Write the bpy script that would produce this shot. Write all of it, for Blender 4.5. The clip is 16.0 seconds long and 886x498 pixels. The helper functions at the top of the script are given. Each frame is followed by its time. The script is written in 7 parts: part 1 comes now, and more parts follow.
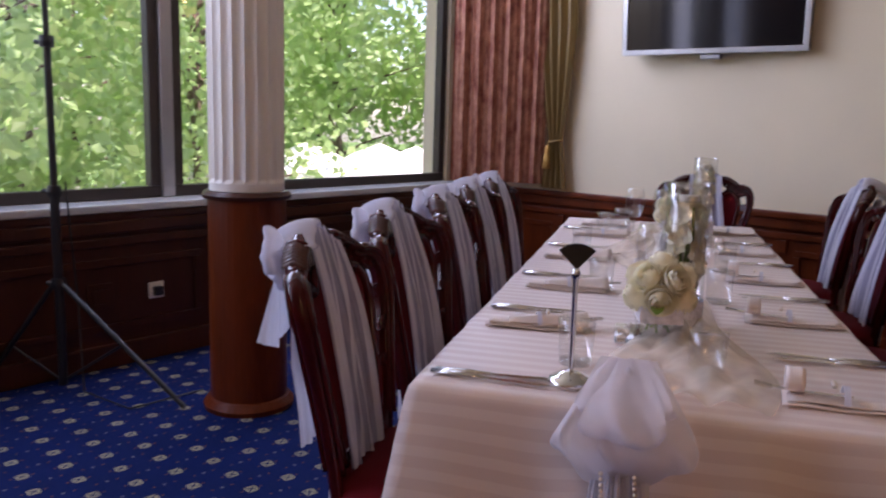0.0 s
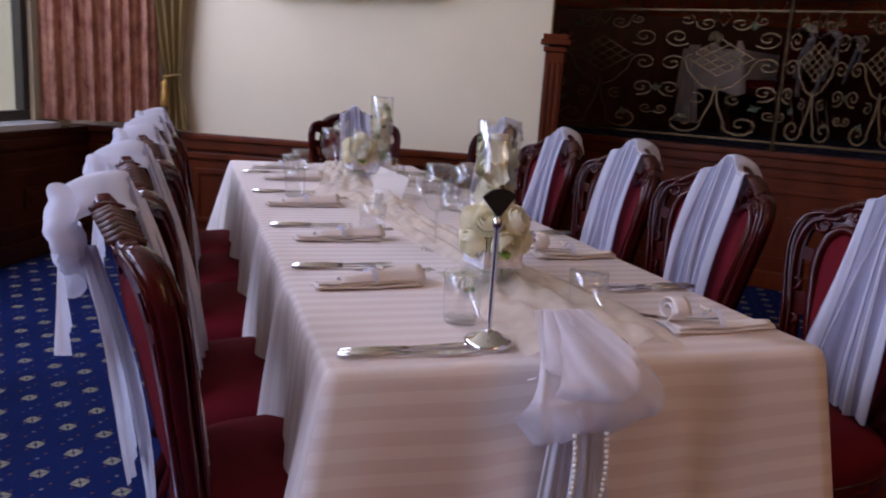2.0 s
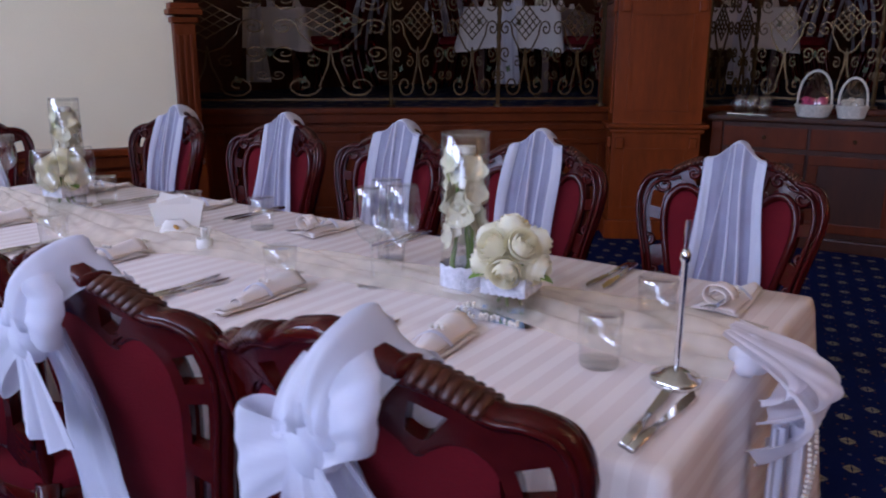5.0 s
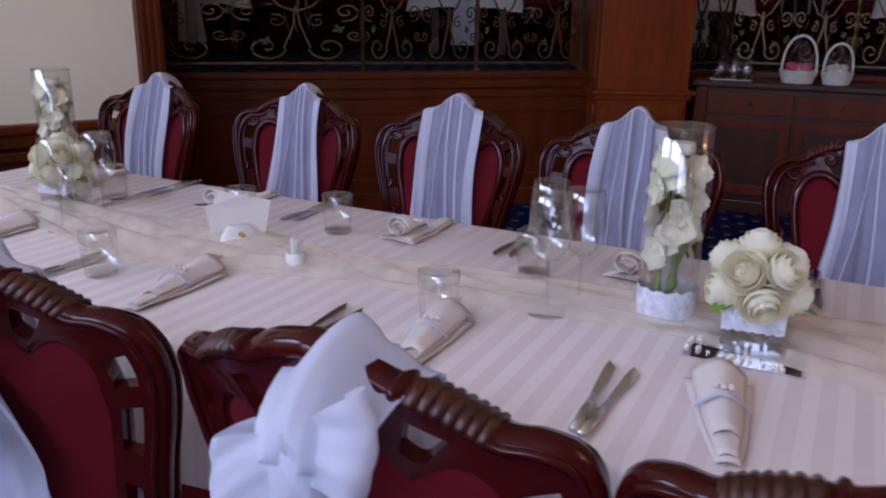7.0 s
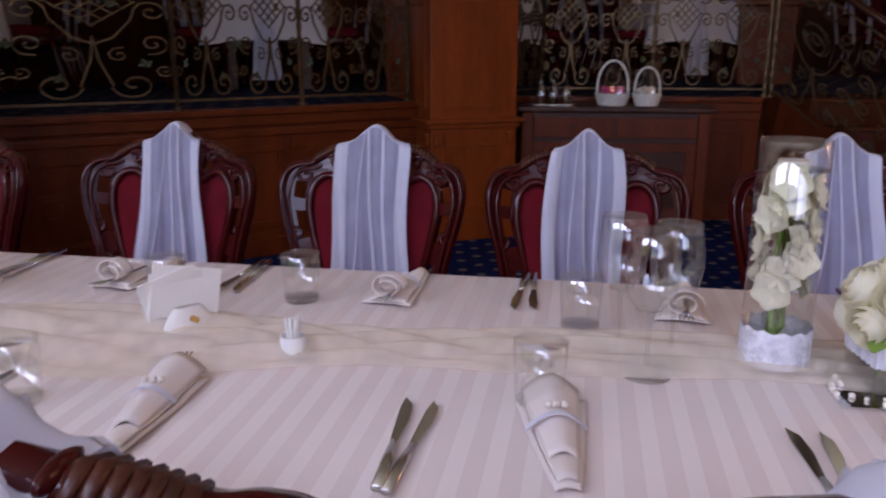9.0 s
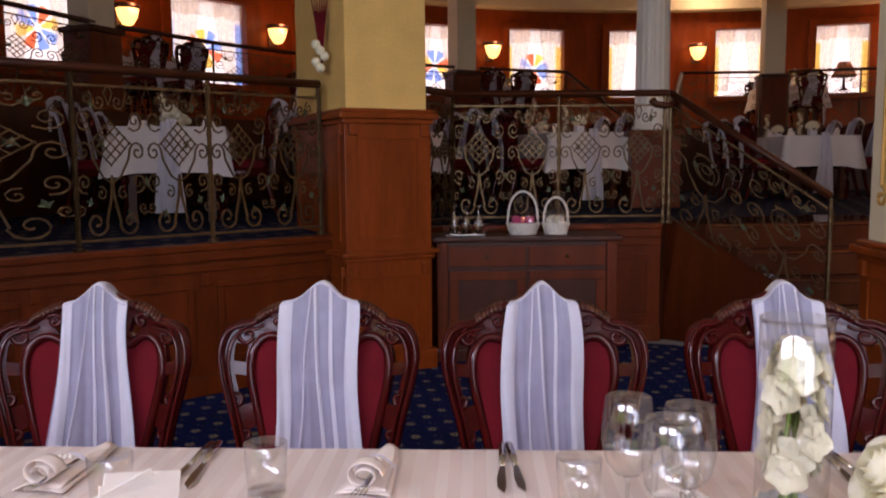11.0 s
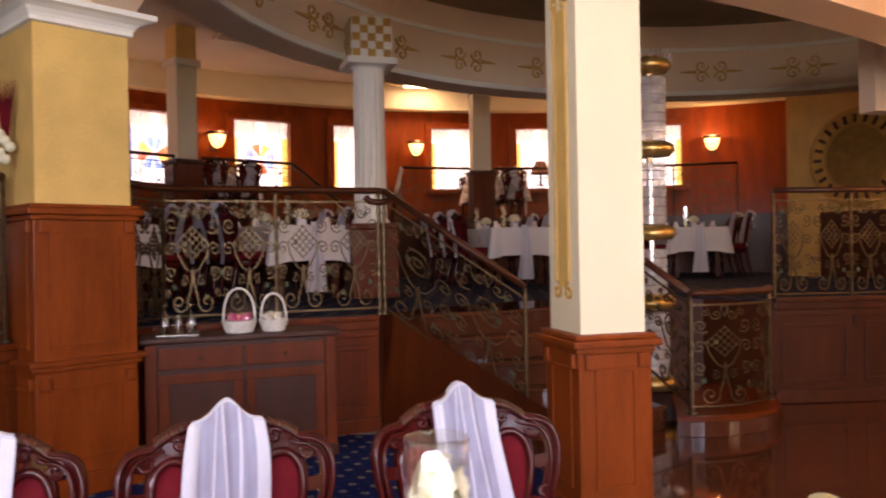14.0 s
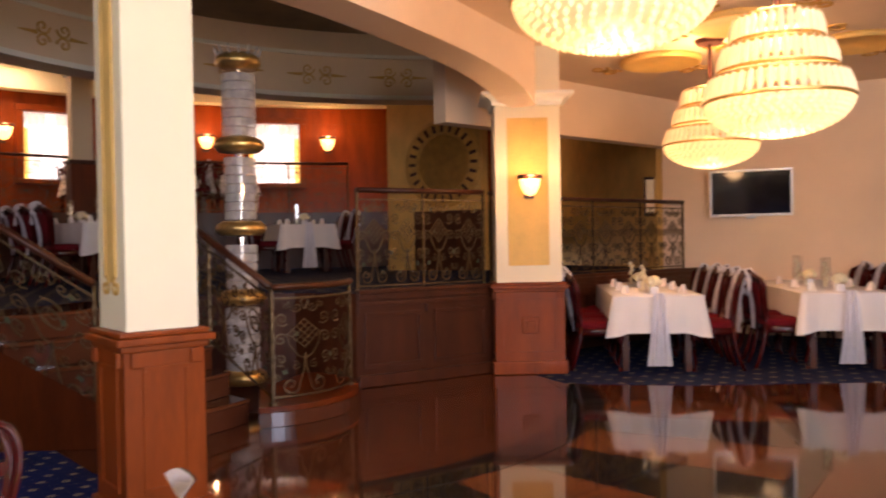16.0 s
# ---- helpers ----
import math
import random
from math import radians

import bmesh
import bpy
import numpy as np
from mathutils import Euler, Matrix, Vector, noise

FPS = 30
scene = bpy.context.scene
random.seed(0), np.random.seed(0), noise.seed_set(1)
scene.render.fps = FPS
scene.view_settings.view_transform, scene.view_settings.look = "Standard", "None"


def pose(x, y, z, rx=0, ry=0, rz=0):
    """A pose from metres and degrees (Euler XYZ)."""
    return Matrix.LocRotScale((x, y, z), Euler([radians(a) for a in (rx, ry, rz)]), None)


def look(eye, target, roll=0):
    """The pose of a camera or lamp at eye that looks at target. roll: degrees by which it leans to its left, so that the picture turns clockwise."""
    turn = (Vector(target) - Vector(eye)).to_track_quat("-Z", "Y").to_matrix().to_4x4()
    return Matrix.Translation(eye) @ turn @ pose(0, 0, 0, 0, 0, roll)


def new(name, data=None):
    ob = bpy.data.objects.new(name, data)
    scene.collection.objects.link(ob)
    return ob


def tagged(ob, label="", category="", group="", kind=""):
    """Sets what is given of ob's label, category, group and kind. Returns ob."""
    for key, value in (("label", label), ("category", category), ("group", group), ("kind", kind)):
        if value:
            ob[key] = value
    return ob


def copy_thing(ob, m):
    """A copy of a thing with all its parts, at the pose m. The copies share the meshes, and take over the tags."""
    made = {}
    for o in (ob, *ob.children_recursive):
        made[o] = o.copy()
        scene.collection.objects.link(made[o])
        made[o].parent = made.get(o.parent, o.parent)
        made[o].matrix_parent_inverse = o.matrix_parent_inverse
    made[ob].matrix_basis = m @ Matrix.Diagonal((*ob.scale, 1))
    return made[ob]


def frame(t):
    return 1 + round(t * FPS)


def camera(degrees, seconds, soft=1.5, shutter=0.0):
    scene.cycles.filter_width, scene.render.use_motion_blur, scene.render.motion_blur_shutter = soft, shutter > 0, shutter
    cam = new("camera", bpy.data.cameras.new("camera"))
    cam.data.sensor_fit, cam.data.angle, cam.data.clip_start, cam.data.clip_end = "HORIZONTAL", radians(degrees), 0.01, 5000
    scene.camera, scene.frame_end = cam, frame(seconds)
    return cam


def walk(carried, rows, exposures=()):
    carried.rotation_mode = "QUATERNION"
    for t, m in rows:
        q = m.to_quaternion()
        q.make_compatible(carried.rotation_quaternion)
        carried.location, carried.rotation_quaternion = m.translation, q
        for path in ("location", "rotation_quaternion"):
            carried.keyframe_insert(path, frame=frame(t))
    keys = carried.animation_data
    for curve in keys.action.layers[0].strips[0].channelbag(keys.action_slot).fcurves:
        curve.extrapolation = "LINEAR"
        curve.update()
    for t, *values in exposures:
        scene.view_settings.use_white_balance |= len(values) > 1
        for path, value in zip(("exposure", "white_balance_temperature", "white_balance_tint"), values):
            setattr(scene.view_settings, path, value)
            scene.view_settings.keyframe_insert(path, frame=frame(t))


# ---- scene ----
cam = camera(59.0, 16.0, soft=2.0, shutter=0.35)
PATH = [
    (0, (-0.084, -1.243, 1.19), (-0.586, 0.666, 0.87), 1.7),
    (0.5, (-0.191, -1.174, 1.185), (-0.383, 0.797, 0.904), 2.4),
    (1, (-0.369, -1.154, 1.182), (-0.08, 0.794, 0.832), 1.4),
    (1.5, (-0.52, -1.118, 1.165), (-0.124, 0.799, 0.755), 2.6),
    (2, (-0.643, -1.006, 1.143), (-0.026, 0.851, 0.73), 3.8),
    (2.5, (-0.747, -0.895, 1.145), (0.092, 0.877, 0.75), 5.1),
    (3, (-0.857, -0.779, 1.141), (0.278, 0.823, 0.758), 4.7),
    (5.5, (-1.312, -0.111, 1.24), (0.295, 0.965, 0.731), -0.2),
    (6, (-1.31, 0.044, 1.244), (0.311, 1.097, 0.732), -0.3),
    (6.5, (-1.279, 0.209, 1.249), (0.364, 1.227, 0.733), -0.5),
    (7, (-1.26, 0.358, 1.24), (0.435, 1.241, 0.652), 0.9),
    (7.5, (-1.261, 0.537, 1.251), (0.516, 1.3, 0.74), -1.0),
    (8, (-1.242, 0.667, 1.237), (0.59, 1.262, 0.7), 1.0),
    (8.5, (-1.191, 0.784, 1.228), (0.671, 1.257, 0.672), -0.6),
    (9, (-1.131, 0.873, 1.192), (0.774, 1.221, 0.694), -0.0),
    (9.5, (-1.103, 0.954, 1.243), (0.821, 0.894, 0.7), -0.1),
    (10, (-1.062, 1.008, 1.241), (0.895, 1.029, 0.829), -1.3),
    (12.5, (-1.06, 1.028, 1.346), (0.939, 0.956, 1.376), 0.2),
    (13, (-1.061, 1.01, 1.346), (0.927, 0.796, 1.366), -0.6),
    (13.5, (-1.069, 0.967, 1.344), (0.895, 0.594, 1.36), -1.1),
    (14, (-1.087, 0.903, 1.342), (0.829, 0.33, 1.343), -1.0),
    (14.5, (-1.135, 0.809, 1.335), (0.707, 0.031, 1.313), -0.6),
    (15, (-1.17, 0.704, 1.321), (0.551, -0.314, 1.296), -0.5),
    (15.5, (-1.209, 0.634, 1.317), (0.415, -0.533, 1.274), -1.0),
    (16, (-1.288, 0.564, 1.316), (0.183, -0.791, 1.295), -1.0),
]
EXPO = [(0.0, 1.22, 6500, 38), (1.0, 1.18, 6500, 38), (2.3, 1.38, 6300, 37), (3.2, 1.40, 6100, 36), (5.4, 1.30, 5900, 34), (6.5, 1.20, 6000, 35), (7.5, 1.15, 6200, 36), (9.0, 1.22, 6500, 38), (10.2, 1.32, 6900, 34), (12.3, 2.55, 7900, 38), (14.5, 2.55, 7900, 36), (16.0, 2.5, 7700, 34)]
walk(cam, [(t, look(e, g, r)) for t, e, g, r in PATH], EXPO)

# ---- world and sun ----
world = bpy.data.worlds.new("sky")
scene.world = world
world.use_nodes = True
wn = world.node_tree.nodes
sky = wn.new("ShaderNodeTexSky")
sky.sky_type = 'NISHITA'
sky.sun_disc = False
sky.sun_elevation, sky.sun_rotation = radians(52), radians(150)
world.node_tree.links.new(sky.outputs[0], wn["Background"].inputs[0])
wn["Background"].inputs[1].default_value = 0.15
sun_data = bpy.data.lights.new("sun", 'SUN')
sun_data.energy, sun_data.angle, sun_data.color = 5.0, radians(0.5), (1, 0.95, 0.86)
sun = new("sun", sun_data)
sun.matrix_world = look((0, 0, 30), (-9, 16, 0))


# sky light that enters through the tall windows
WINDOW_FRAME = Matrix.Translation((-1.346, 4.551, 0)) @ Matrix.Rotation(math.atan2(-0.906, -0.423), 4, 'Z')
for k, (x, z, w, h, watts) in enumerate(((1.44, 2.5, 2.0, 0.7, 22), (3.66, 2.5, 2.0, 0.7, 21), (5.7, 1.85, 1.6, 2.0, 20), (7.4, 1.85, 1.5, 2.0, 10))):
    la = bpy.data.lights.new("window_light", 'AREA')
    la.shape, la.size, la.size_y, la.energy, la.color = 'RECTANGLE', w, h, watts, (0.62, 0.78, 1.0)
    lo = new("window_light", la)
    lo.matrix_world = WINDOW_FRAME @ Matrix.Translation((x, -0.015, z)) @ Matrix.Rotation(math.pi / 2, 4, 'X') @ Matrix.Rotation(-0.25 if k < 2 else 0, 4, 'X')


# ---- materials ----
def material(name, base, rough=0.5, metal=0.0, var=0.15, scale=6.0, fine=60.0, bump=0.1, stretch=(1, 1, 1), coat=0.0, spec=0.5, per=0.0, warm=None):
    """A principled material whose colour varies at two scales, with fine relief."""
    m = bpy.data.materials.new(name)
    m.use_nodes = True
    nt = m.node_tree
    n, l = nt.nodes, nt.links
    p = n["Principled BSDF"]
    co = n.new("ShaderNodeTexCoord")
    mp = n.new("ShaderNodeMapping")
    mp.inputs["Scale"].default_value = stretch
    l.new(co.outputs["Object"], mp.inputs[0])
    a = n.new("ShaderNodeTexNoise")
    a.inputs["Scale"].default_value, a.inputs["Detail"].default_value = scale, 4
    b = n.new("ShaderNodeTexNoise")
    b.inputs["Scale"].default_value, b.inputs["Detail"].default_value = fine, 3
    l.new(mp.outputs[0], a.inputs[0]), l.new(mp.outputs[0], b.inputs[0])
    mix = n.new("ShaderNodeMix")
    mix.data_type = 'RGBA'
    lo = [c * (1 - var) for c in base]
    hi = warm or [min(1, c * (1 + var)) for c in base]
    mix.inputs[6].default_value, mix.inputs[7].default_value = (*lo, 1), (*hi, 1)
    add = n.new("ShaderNodeMath")
    add.operation = 'MULTIPLY_ADD'
    add.inputs[1].default_value = 0.45
    l.new(b.outputs[0], add.inputs[0]), l.new(a.outputs[0], add.inputs[2])
    sub = n.new("ShaderNodeMapRange")
    sub.inputs[1].default_value, sub.inputs[2].default_value = 0.45, 1.0
    l.new(add.outputs[0], sub.inputs[0]), l.new(sub.outputs[0], mix.inputs[0])
    out = mix.outputs[2]
    if per:
        oi = n.new("ShaderNodeObjectInfo")
        hs = n.new("ShaderNodeHueSaturation")
        mr = n.new("ShaderNodeMapRange")
        mr.inputs[3].default_value, mr.inputs[4].default_value = 1 - per, 1 + per
        l.new(oi.outputs["Random"], mr.inputs[0]), l.new(mr.outputs[0], hs.inputs["Value"]), l.new(out, hs.inputs["Color"])
        out = hs.outputs[0]
    l.new(out, p.inputs["Base Color"])
    rr = n.new("ShaderNodeMapRange")
    rr.inputs[3].default_value, rr.inputs[4].default_value = max(0.02, rough * 0.8), min(1, rough * 1.2)
    l.new(b.outputs[0], rr.inputs[0]), l.new(rr.outputs[0], p.inputs["Roughness"])
    p.inputs["Metallic"].default_value = metal
    p.inputs["Coat Weight"].default_value = coat
    p.inputs["Coat Roughness"].default_value = 0.15
    p.inputs["Specular IOR Level"].default_value = spec
    if bump:
        bp = n.new("ShaderNodeBump")
        bp.inputs["Strength"].default_value, bp.inputs["Distance"].default_value = bump, 0.01
        l.new(b.outputs[0], bp.inputs["Height"]), l.new(bp.outputs[0], p.inputs["Normal"])
    return m


def glow(name, color, strength, base=(0.8, 0.7, 0.5)):
    m = bpy.data.materials.new(name)
    m.use_nodes = True
    p = m.node_tree.nodes["Principled BSDF"]
    p.inputs["Base Color"].default_value = (*base, 1)
    p.inputs["Roughness"].default_value = 0.3
    p.inputs["Emission Color"].default_value, p.inputs["Emission Strength"].default_value = (*color, 1), strength
    return m


def glass(name, tint=(0.97, 0.98, 0.97), rough=0.0, ior=1.35):
    """Thin clear glass: straight through, with a sharp reflection that grows towards its edges."""
    m = bpy.data.materials.new(name)
    m.use_nodes = True
    n, l = m.node_tree.nodes, m.node_tree.links
    tr, gl, mx, fr = n.new("ShaderNodeBsdfTransparent"), n.new("ShaderNodeBsdfGlossy"), n.new("ShaderNodeMixShader"), n.new("ShaderNodeLayerWeight")
    pw, ad = n.new("ShaderNodeMath"), n.new("ShaderNodeMath")
    pw.operation, ad.operation = 'POWER', 'MULTIPLY_ADD'
    pw.inputs[1].default_value = 4.5
    ad.inputs[1].default_value, ad.inputs[2].default_value = 0.50, (ior - 1) * 0.16
    l.new(fr.outputs["Facing"], pw.inputs[0]), l.new(pw.outputs[0], ad.inputs[0])
    tr.inputs[0].default_value = (*tint, 1)
    gl.inputs["Roughness"].default_value = rough
    l.new(ad.outputs[0], mx.inputs[0])
    l.new(tr.outputs[0], mx.inputs[1]), l.new(gl.outputs[0], mx.inputs[2])
    l.new(mx.outputs[0], n["Material Output"].inputs[0])
    return m


def sheer(name, color, clear=0.3, fine=250.0):
    """Thin woven cloth that lets light through."""
    m = bpy.data.materials.new(name)
    m.use_nodes = True
    n, l = m.node_tree.nodes, m.node_tree.links
    d, t, tr = n.new("ShaderNodeBsdfDiffuse"), n.new("ShaderNodeBsdfTranslucent"), n.new("ShaderNodeBsdfTransparent")
    d.inputs[0].default_value = t.inputs[0].default_value = (*color, 1)
    m1, m2 = n.new("ShaderNodeMixShader"), n.new("ShaderNodeMixShader")
    m1.inputs[0].default_value = 0.35
    nz = n.new("ShaderNodeTexNoise")
    nz.inputs["Scale"].default_value = 14.0
    mr = n.new("ShaderNodeMapRange")
    mr.inputs[3].default_value, mr.inputs[4].default_value = clear * 0.5, min(1, clear * 1.5)
    co = n.new("ShaderNodeTexCoord")
    l.new(co.outputs["Object"], nz.inputs[0])
    l.new(nz.outputs[0], mr.inputs[0]), l.new(mr.outputs[0], m2.inputs[0])
    l.new(d.outputs[0], m1.inputs[1]), l.new(t.outputs[0], m1.inputs[2])
    l.new(m1.outputs[0], m2.inputs[1]), l.new(tr.outputs[0], m2.inputs[2])
    l.new(m2.outputs[0], n["Material Output"].inputs[0])
    return m


def carpet_material(name, base, motif, dot, pitch, turn):
    """Woven carpet with a diagonal lattice of small floral squares and dots."""
    m = material(name, base, 0.95, var=0.25, scale=3, fine=400, bump=0.3, spec=0.1)
    nt = m.node_tree
    n, l = nt.nodes, nt.links
    p = n["Principled BSDF"]
    old = p.inputs["Base Color"].links[0].from_socket
    co = n.new("ShaderNodeTexCoord")
    mp = n.new("ShaderNodeMapping")
    mp.inputs["Rotation"].default_value = (0, 0, turn)
    mp.inputs["Scale"].default_value = (1 / pitch, 1 / pitch, 1)
    l.new(co.outputs["Object"], mp.inputs[0])

    def cell(offset, step):
        v = n.new("ShaderNodeVectorMath")
        v.operation = 'MULTIPLY_ADD'
        v.inputs[1].default_value, v.inputs[2].default_value = (step, step, 0), offset
        l.new(mp.outputs[0], v.inputs[0])
        f = n.new("ShaderNodeVectorMath")
        f.operation = 'FRACTION'
        l.new(v.outputs[0], f.inputs[0])
        s = n.new("ShaderNodeVectorMath")
        s.operation = 'SUBTRACT'
        s.inputs[1].default_value = (0.5, 0.5, 0)
        l.new(f.outputs[0], s.inputs[0])
        a = n.new("ShaderNodeVectorMath")
        a.operation = 'ABSOLUTE'
        l.new(s.outputs[0], a.inputs[0])
        x = n.new("ShaderNodeSeparateXYZ")
        l.new(a.outputs[0], x.inputs[0])
        return x

    def math_node(op, a, b):
        k = n.new("ShaderNodeMath")
        k.operation = op
        for i, v in enumerate((a, b)):
            if isinstance(v, (int, float)):
                k.inputs[i].default_value = v
            else:
                l.new(v, k.inputs[i])
        return k.outputs[0]

    def blend(fac, col):
        nonlocal old
        x = n.new("ShaderNodeMix")
        x.data_type = 'RGBA'
        x.inputs[7].default_value = (*col, 1)
        l.new(fac, x.inputs[0]), l.new(old, x.inputs[6])
        old = x.outputs[2]

    c = cell((0, 0, 0), 1)
    big = math_node('MAXIMUM', c.outputs[0], c.outputs[1])
    inside = math_node('LESS_THAN', big, 0.15)
    ring = math_node('GREATER_THAN', math_node('ABSOLUTE', math_node('SUBTRACT', c.outputs[0], c.outputs[1]), 0), 0.018)
    petal = math_node('GREATER_THAN', math_node('ADD', c.outputs[0], c.outputs[1]), 0.05)
    blend(math_node('MULTIPLY', inside, math_node('MULTIPLY', ring, petal)), motif)
    c = cell((0.5, 0.5, 0), 1)
    blend(math_node('LESS_THAN', math_node('ADD', c.outputs[0], c.outputs[1]), 0.055), dot)
    c = cell((0.5, 0.0, 0), 2)
    blend(math_node('LESS_THAN', math_node('ADD', c.outputs[0], c.outputs[1]), 0.085), (0.12, 0.05, 0.035))
    l.new(old, p.inputs["Base Color"])
    return m


M = {}
M["wood"] = material("stained_wood_panelling", (0.122, 0.021, 0.0035), 0.42, spec=0.18, var=0.35, scale=2.5, fine=22, bump=0.05, stretch=(3, 3, 0.5), coat=0.06)
M["wood_dark"] = material("dark_stained_wood", (0.055, 0.013, 0.004), 0.42, spec=0.3, var=0.35, scale=2.5, fine=24, bump=0.05, stretch=(3, 3, 0.5), coat=0.08)
M["wood_warm"] = material("warm_stained_wood", (0.225, 0.040, 0.0055), 0.42, spec=0.18, var=0.3, scale=2.2, fine=20, bump=0.05, stretch=(3, 3, 0.5), coat=0.06)
M["mahogany"] = material("polished_mahogany", (0.050, 0.0035, 0.0028), 0.15, spec=0.28, var=0.4, scale=5, fine=40, bump=0.02, coat=0.03)
M["worn_gilt"] = material("worn_carved_edge", (0.055, 0.012, 0.005), 0.40, var=0.5, scale=30, fine=120)
M["velvet"] = material("red_velvet", (0.115, 0.004, 0.008), 0.9, var=0.3, scale=5, fine=300, bump=0.2, spec=0.15)
M["cream"] = material("cream_painted_plaster", (0.80, 0.69, 0.49), 0.7, var=0.06, scale=1.5, fine=150, bump=0.08)
M["ochre"] = material("ochre_sponged_plaster", (0.70, 0.43, 0.13), 0.7, var=0.16, scale=3.5, fine=60, bump=0.08)
M["gold_paint"] = material("ochre_painted_ornament", (0.55, 0.30, 0.07), 0.65, var=0.2, scale=9, fine=60)
M["pink"] = material("pink_beige_plaster", (0.76, 0.57, 0.41), 0.75, var=0.08, scale=1.2, fine=120, bump=0.06)
M["grey_ceiling"] = material("grey_beige_ceiling", (0.60, 0.52, 0.41), 0.85, var=0.12, scale=0.9, fine=90)
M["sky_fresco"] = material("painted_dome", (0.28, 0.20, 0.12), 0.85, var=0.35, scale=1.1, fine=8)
M["white"] = material("white_painted_plaster", (0.80, 0.76, 0.68), 0.55, var=0.05, scale=3, fine=120)
M["iron"] = material("bronzed_wrought_iron", (0.105, 0.064, 0.029), 0.42, metal=0.75, var=0.4, scale=14, fine=80, bump=0.15)
M["iron_leaf"] = material("green_patina_leaf", (0.06, 0.075, 0.04), 0.5, metal=0.5, var=0.4, scale=14)
M["carpet"] = carpet_material("blue_patterned_carpet", (0.003, 0.011, 0.070), (0.27, 0.24, 0.16), (0.12, 0.12, 0.14), 0.135, radians(33))
M["carpet_dark"] = carpet_material("navy_patterned_carpet", (0.007, 0.014, 0.050), (0.20, 0.17, 0.12), (0.10, 0.10, 0.13), 0.2, radians(20))
M["granite"] = material("polished_red_granite", (0.080, 0.023, 0.011), 0.06, var=0.3, scale=3, fine=220, bump=0, spec=0.7)
M["granite_black"] = material("polished_black_granite", (0.012, 0.011, 0.011), 0.05, var=0.3, scale=8, fine=220, bump=0, spec=0.7)
M["granite_light"] = material("polished_tan_granite", (0.12, 0.038, 0.016), 0.06, var=0.25, scale=3, fine=220, bump=0, spec=0.5)
M["gilt"] = material("gilded_brass", (0.62, 0.40, 0.14), 0.3, metal=0.85, var=0.25, scale=20, fine=80)
M["cloth"] = material("white_satin_stripe_cloth", (0.735, 0.615, 0.567), 0.55, var=0.03, scale=4, fine=500, bump=0.1, spec=0.4)
M["linen"] = material("plain_white_linen", (0.76, 0.70, 0.68), 0.7, var=0.04, scale=5, fine=400, bump=0.1)
M["napkin"] = material("pale_pink_napkin", (0.76, 0.66, 0.60), 0.8, var=0.04, scale=8, fine=500, bump=0.15)
M["paper"] = material("white_paper", (0.8, 0.76, 0.70), 0.8, var=0.05, scale=8, fine=300)
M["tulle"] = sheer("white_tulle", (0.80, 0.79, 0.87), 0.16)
# front drape: darker, bluer and clearer than the tulle of the folds
M["tulle_front"] = sheer("lavender_tulle_single_layer", (0.52, 0.52, 0.68), 0.28)
M["tulle_puff"] = sheer("white_tulle_loose", (0.86, 0.82, 0.86), 0.26)
M["organza"] = sheer("ivory_organza", (0.88, 0.78, 0.64), 0.5)
M["steel"] = material("polished_steel", (0.62, 0.60, 0.57), 0.16, metal=1, var=0.06, scale=20, bump=0)
M["chrome"] = material("chrome", (0.75, 0.74, 0.72), 0.07, metal=1, var=0.03, scale=20, bump=0)
M["silver"] = material("silver_plastic", (0.5, 0.5, 0.5), 0.3, metal=0.7, var=0.05)
M["black"] = material("black_painted_metal", (0.012, 0.012, 0.013), 0.4, var=0.2)
M["screen"] = material("switched_off_screen", (0.008, 0.008, 0.010), 0.08, var=0.2, bump=0)
M["glass"] = glass("clear_glass", (0.985, 0.99, 0.985), 0.01, 1.95)
M["glass_base"] = glass("thick_glass", (0.95, 0.955, 0.94), 0.03, 1.5)
M["pane"] = glass("window_pane", (0.98, 0.99, 0.98), 0.0, 1.2)
M["crystal"] = sheer("cut_crystal", (0.78, 0.77, 0.78), 0.5)
M["water"] = glass("water", (0.95, 0.96, 0.92), 0.0, 1.1)
M["frame_metal"] = material("brown_aluminium_frame", (0.055, 0.042, 0.035), 0.4, metal=0.3, var=0.15)
M["sill"] = material("pale_marble_sill", (0.55, 0.55, 0.54), 0.25, var=0.12, scale=4, fine=40, bump=0.02)
M["curtain"] = material("red_printed_curtain", (0.36, 0.07, 0.04), 0.85, var=0.55, scale=17, fine=60, stretch=(1, 1, 0.55), bump=0.2, warm=(0.56, 0.27, 0.17))
M["drape"] = material("olive_gold_satin_drape", (0.22, 0.14, 0.045), 0.4, var=0.25, scale=6, fine=120, stretch=(3, 3, 0.3), bump=0.15)
M["leaf"] = material("green_leaves", (0.11, 0.18, 0.055), 0.5, var=0.5, scale=2.0, fine=9, bump=0, warm=(0.22, 0.32, 0.10))
lf = M["leaf"].node_tree
lt, lm = lf.nodes.new("ShaderNodeBsdfTranslucent"), lf.nodes.new("ShaderNodeMixShader")
lt.inputs[0].default_value = (0.52, 0.72, 0.32, 1)
lm.inputs[0].default_value = 0.68
lf.links.new(lf.nodes["Principled BSDF"].outputs[0], lm.inputs[1]), lf.links.new(lt.outputs[0], lm.inputs[2])
lf.links.new(lm.outputs[0], lf.nodes["Material Output"].inputs[0])
M["bark"] = material("brown_bark", (0.09, 0.065, 0.045), 0.9, var=0.4, scale=8, fine=50, bump=0.5)
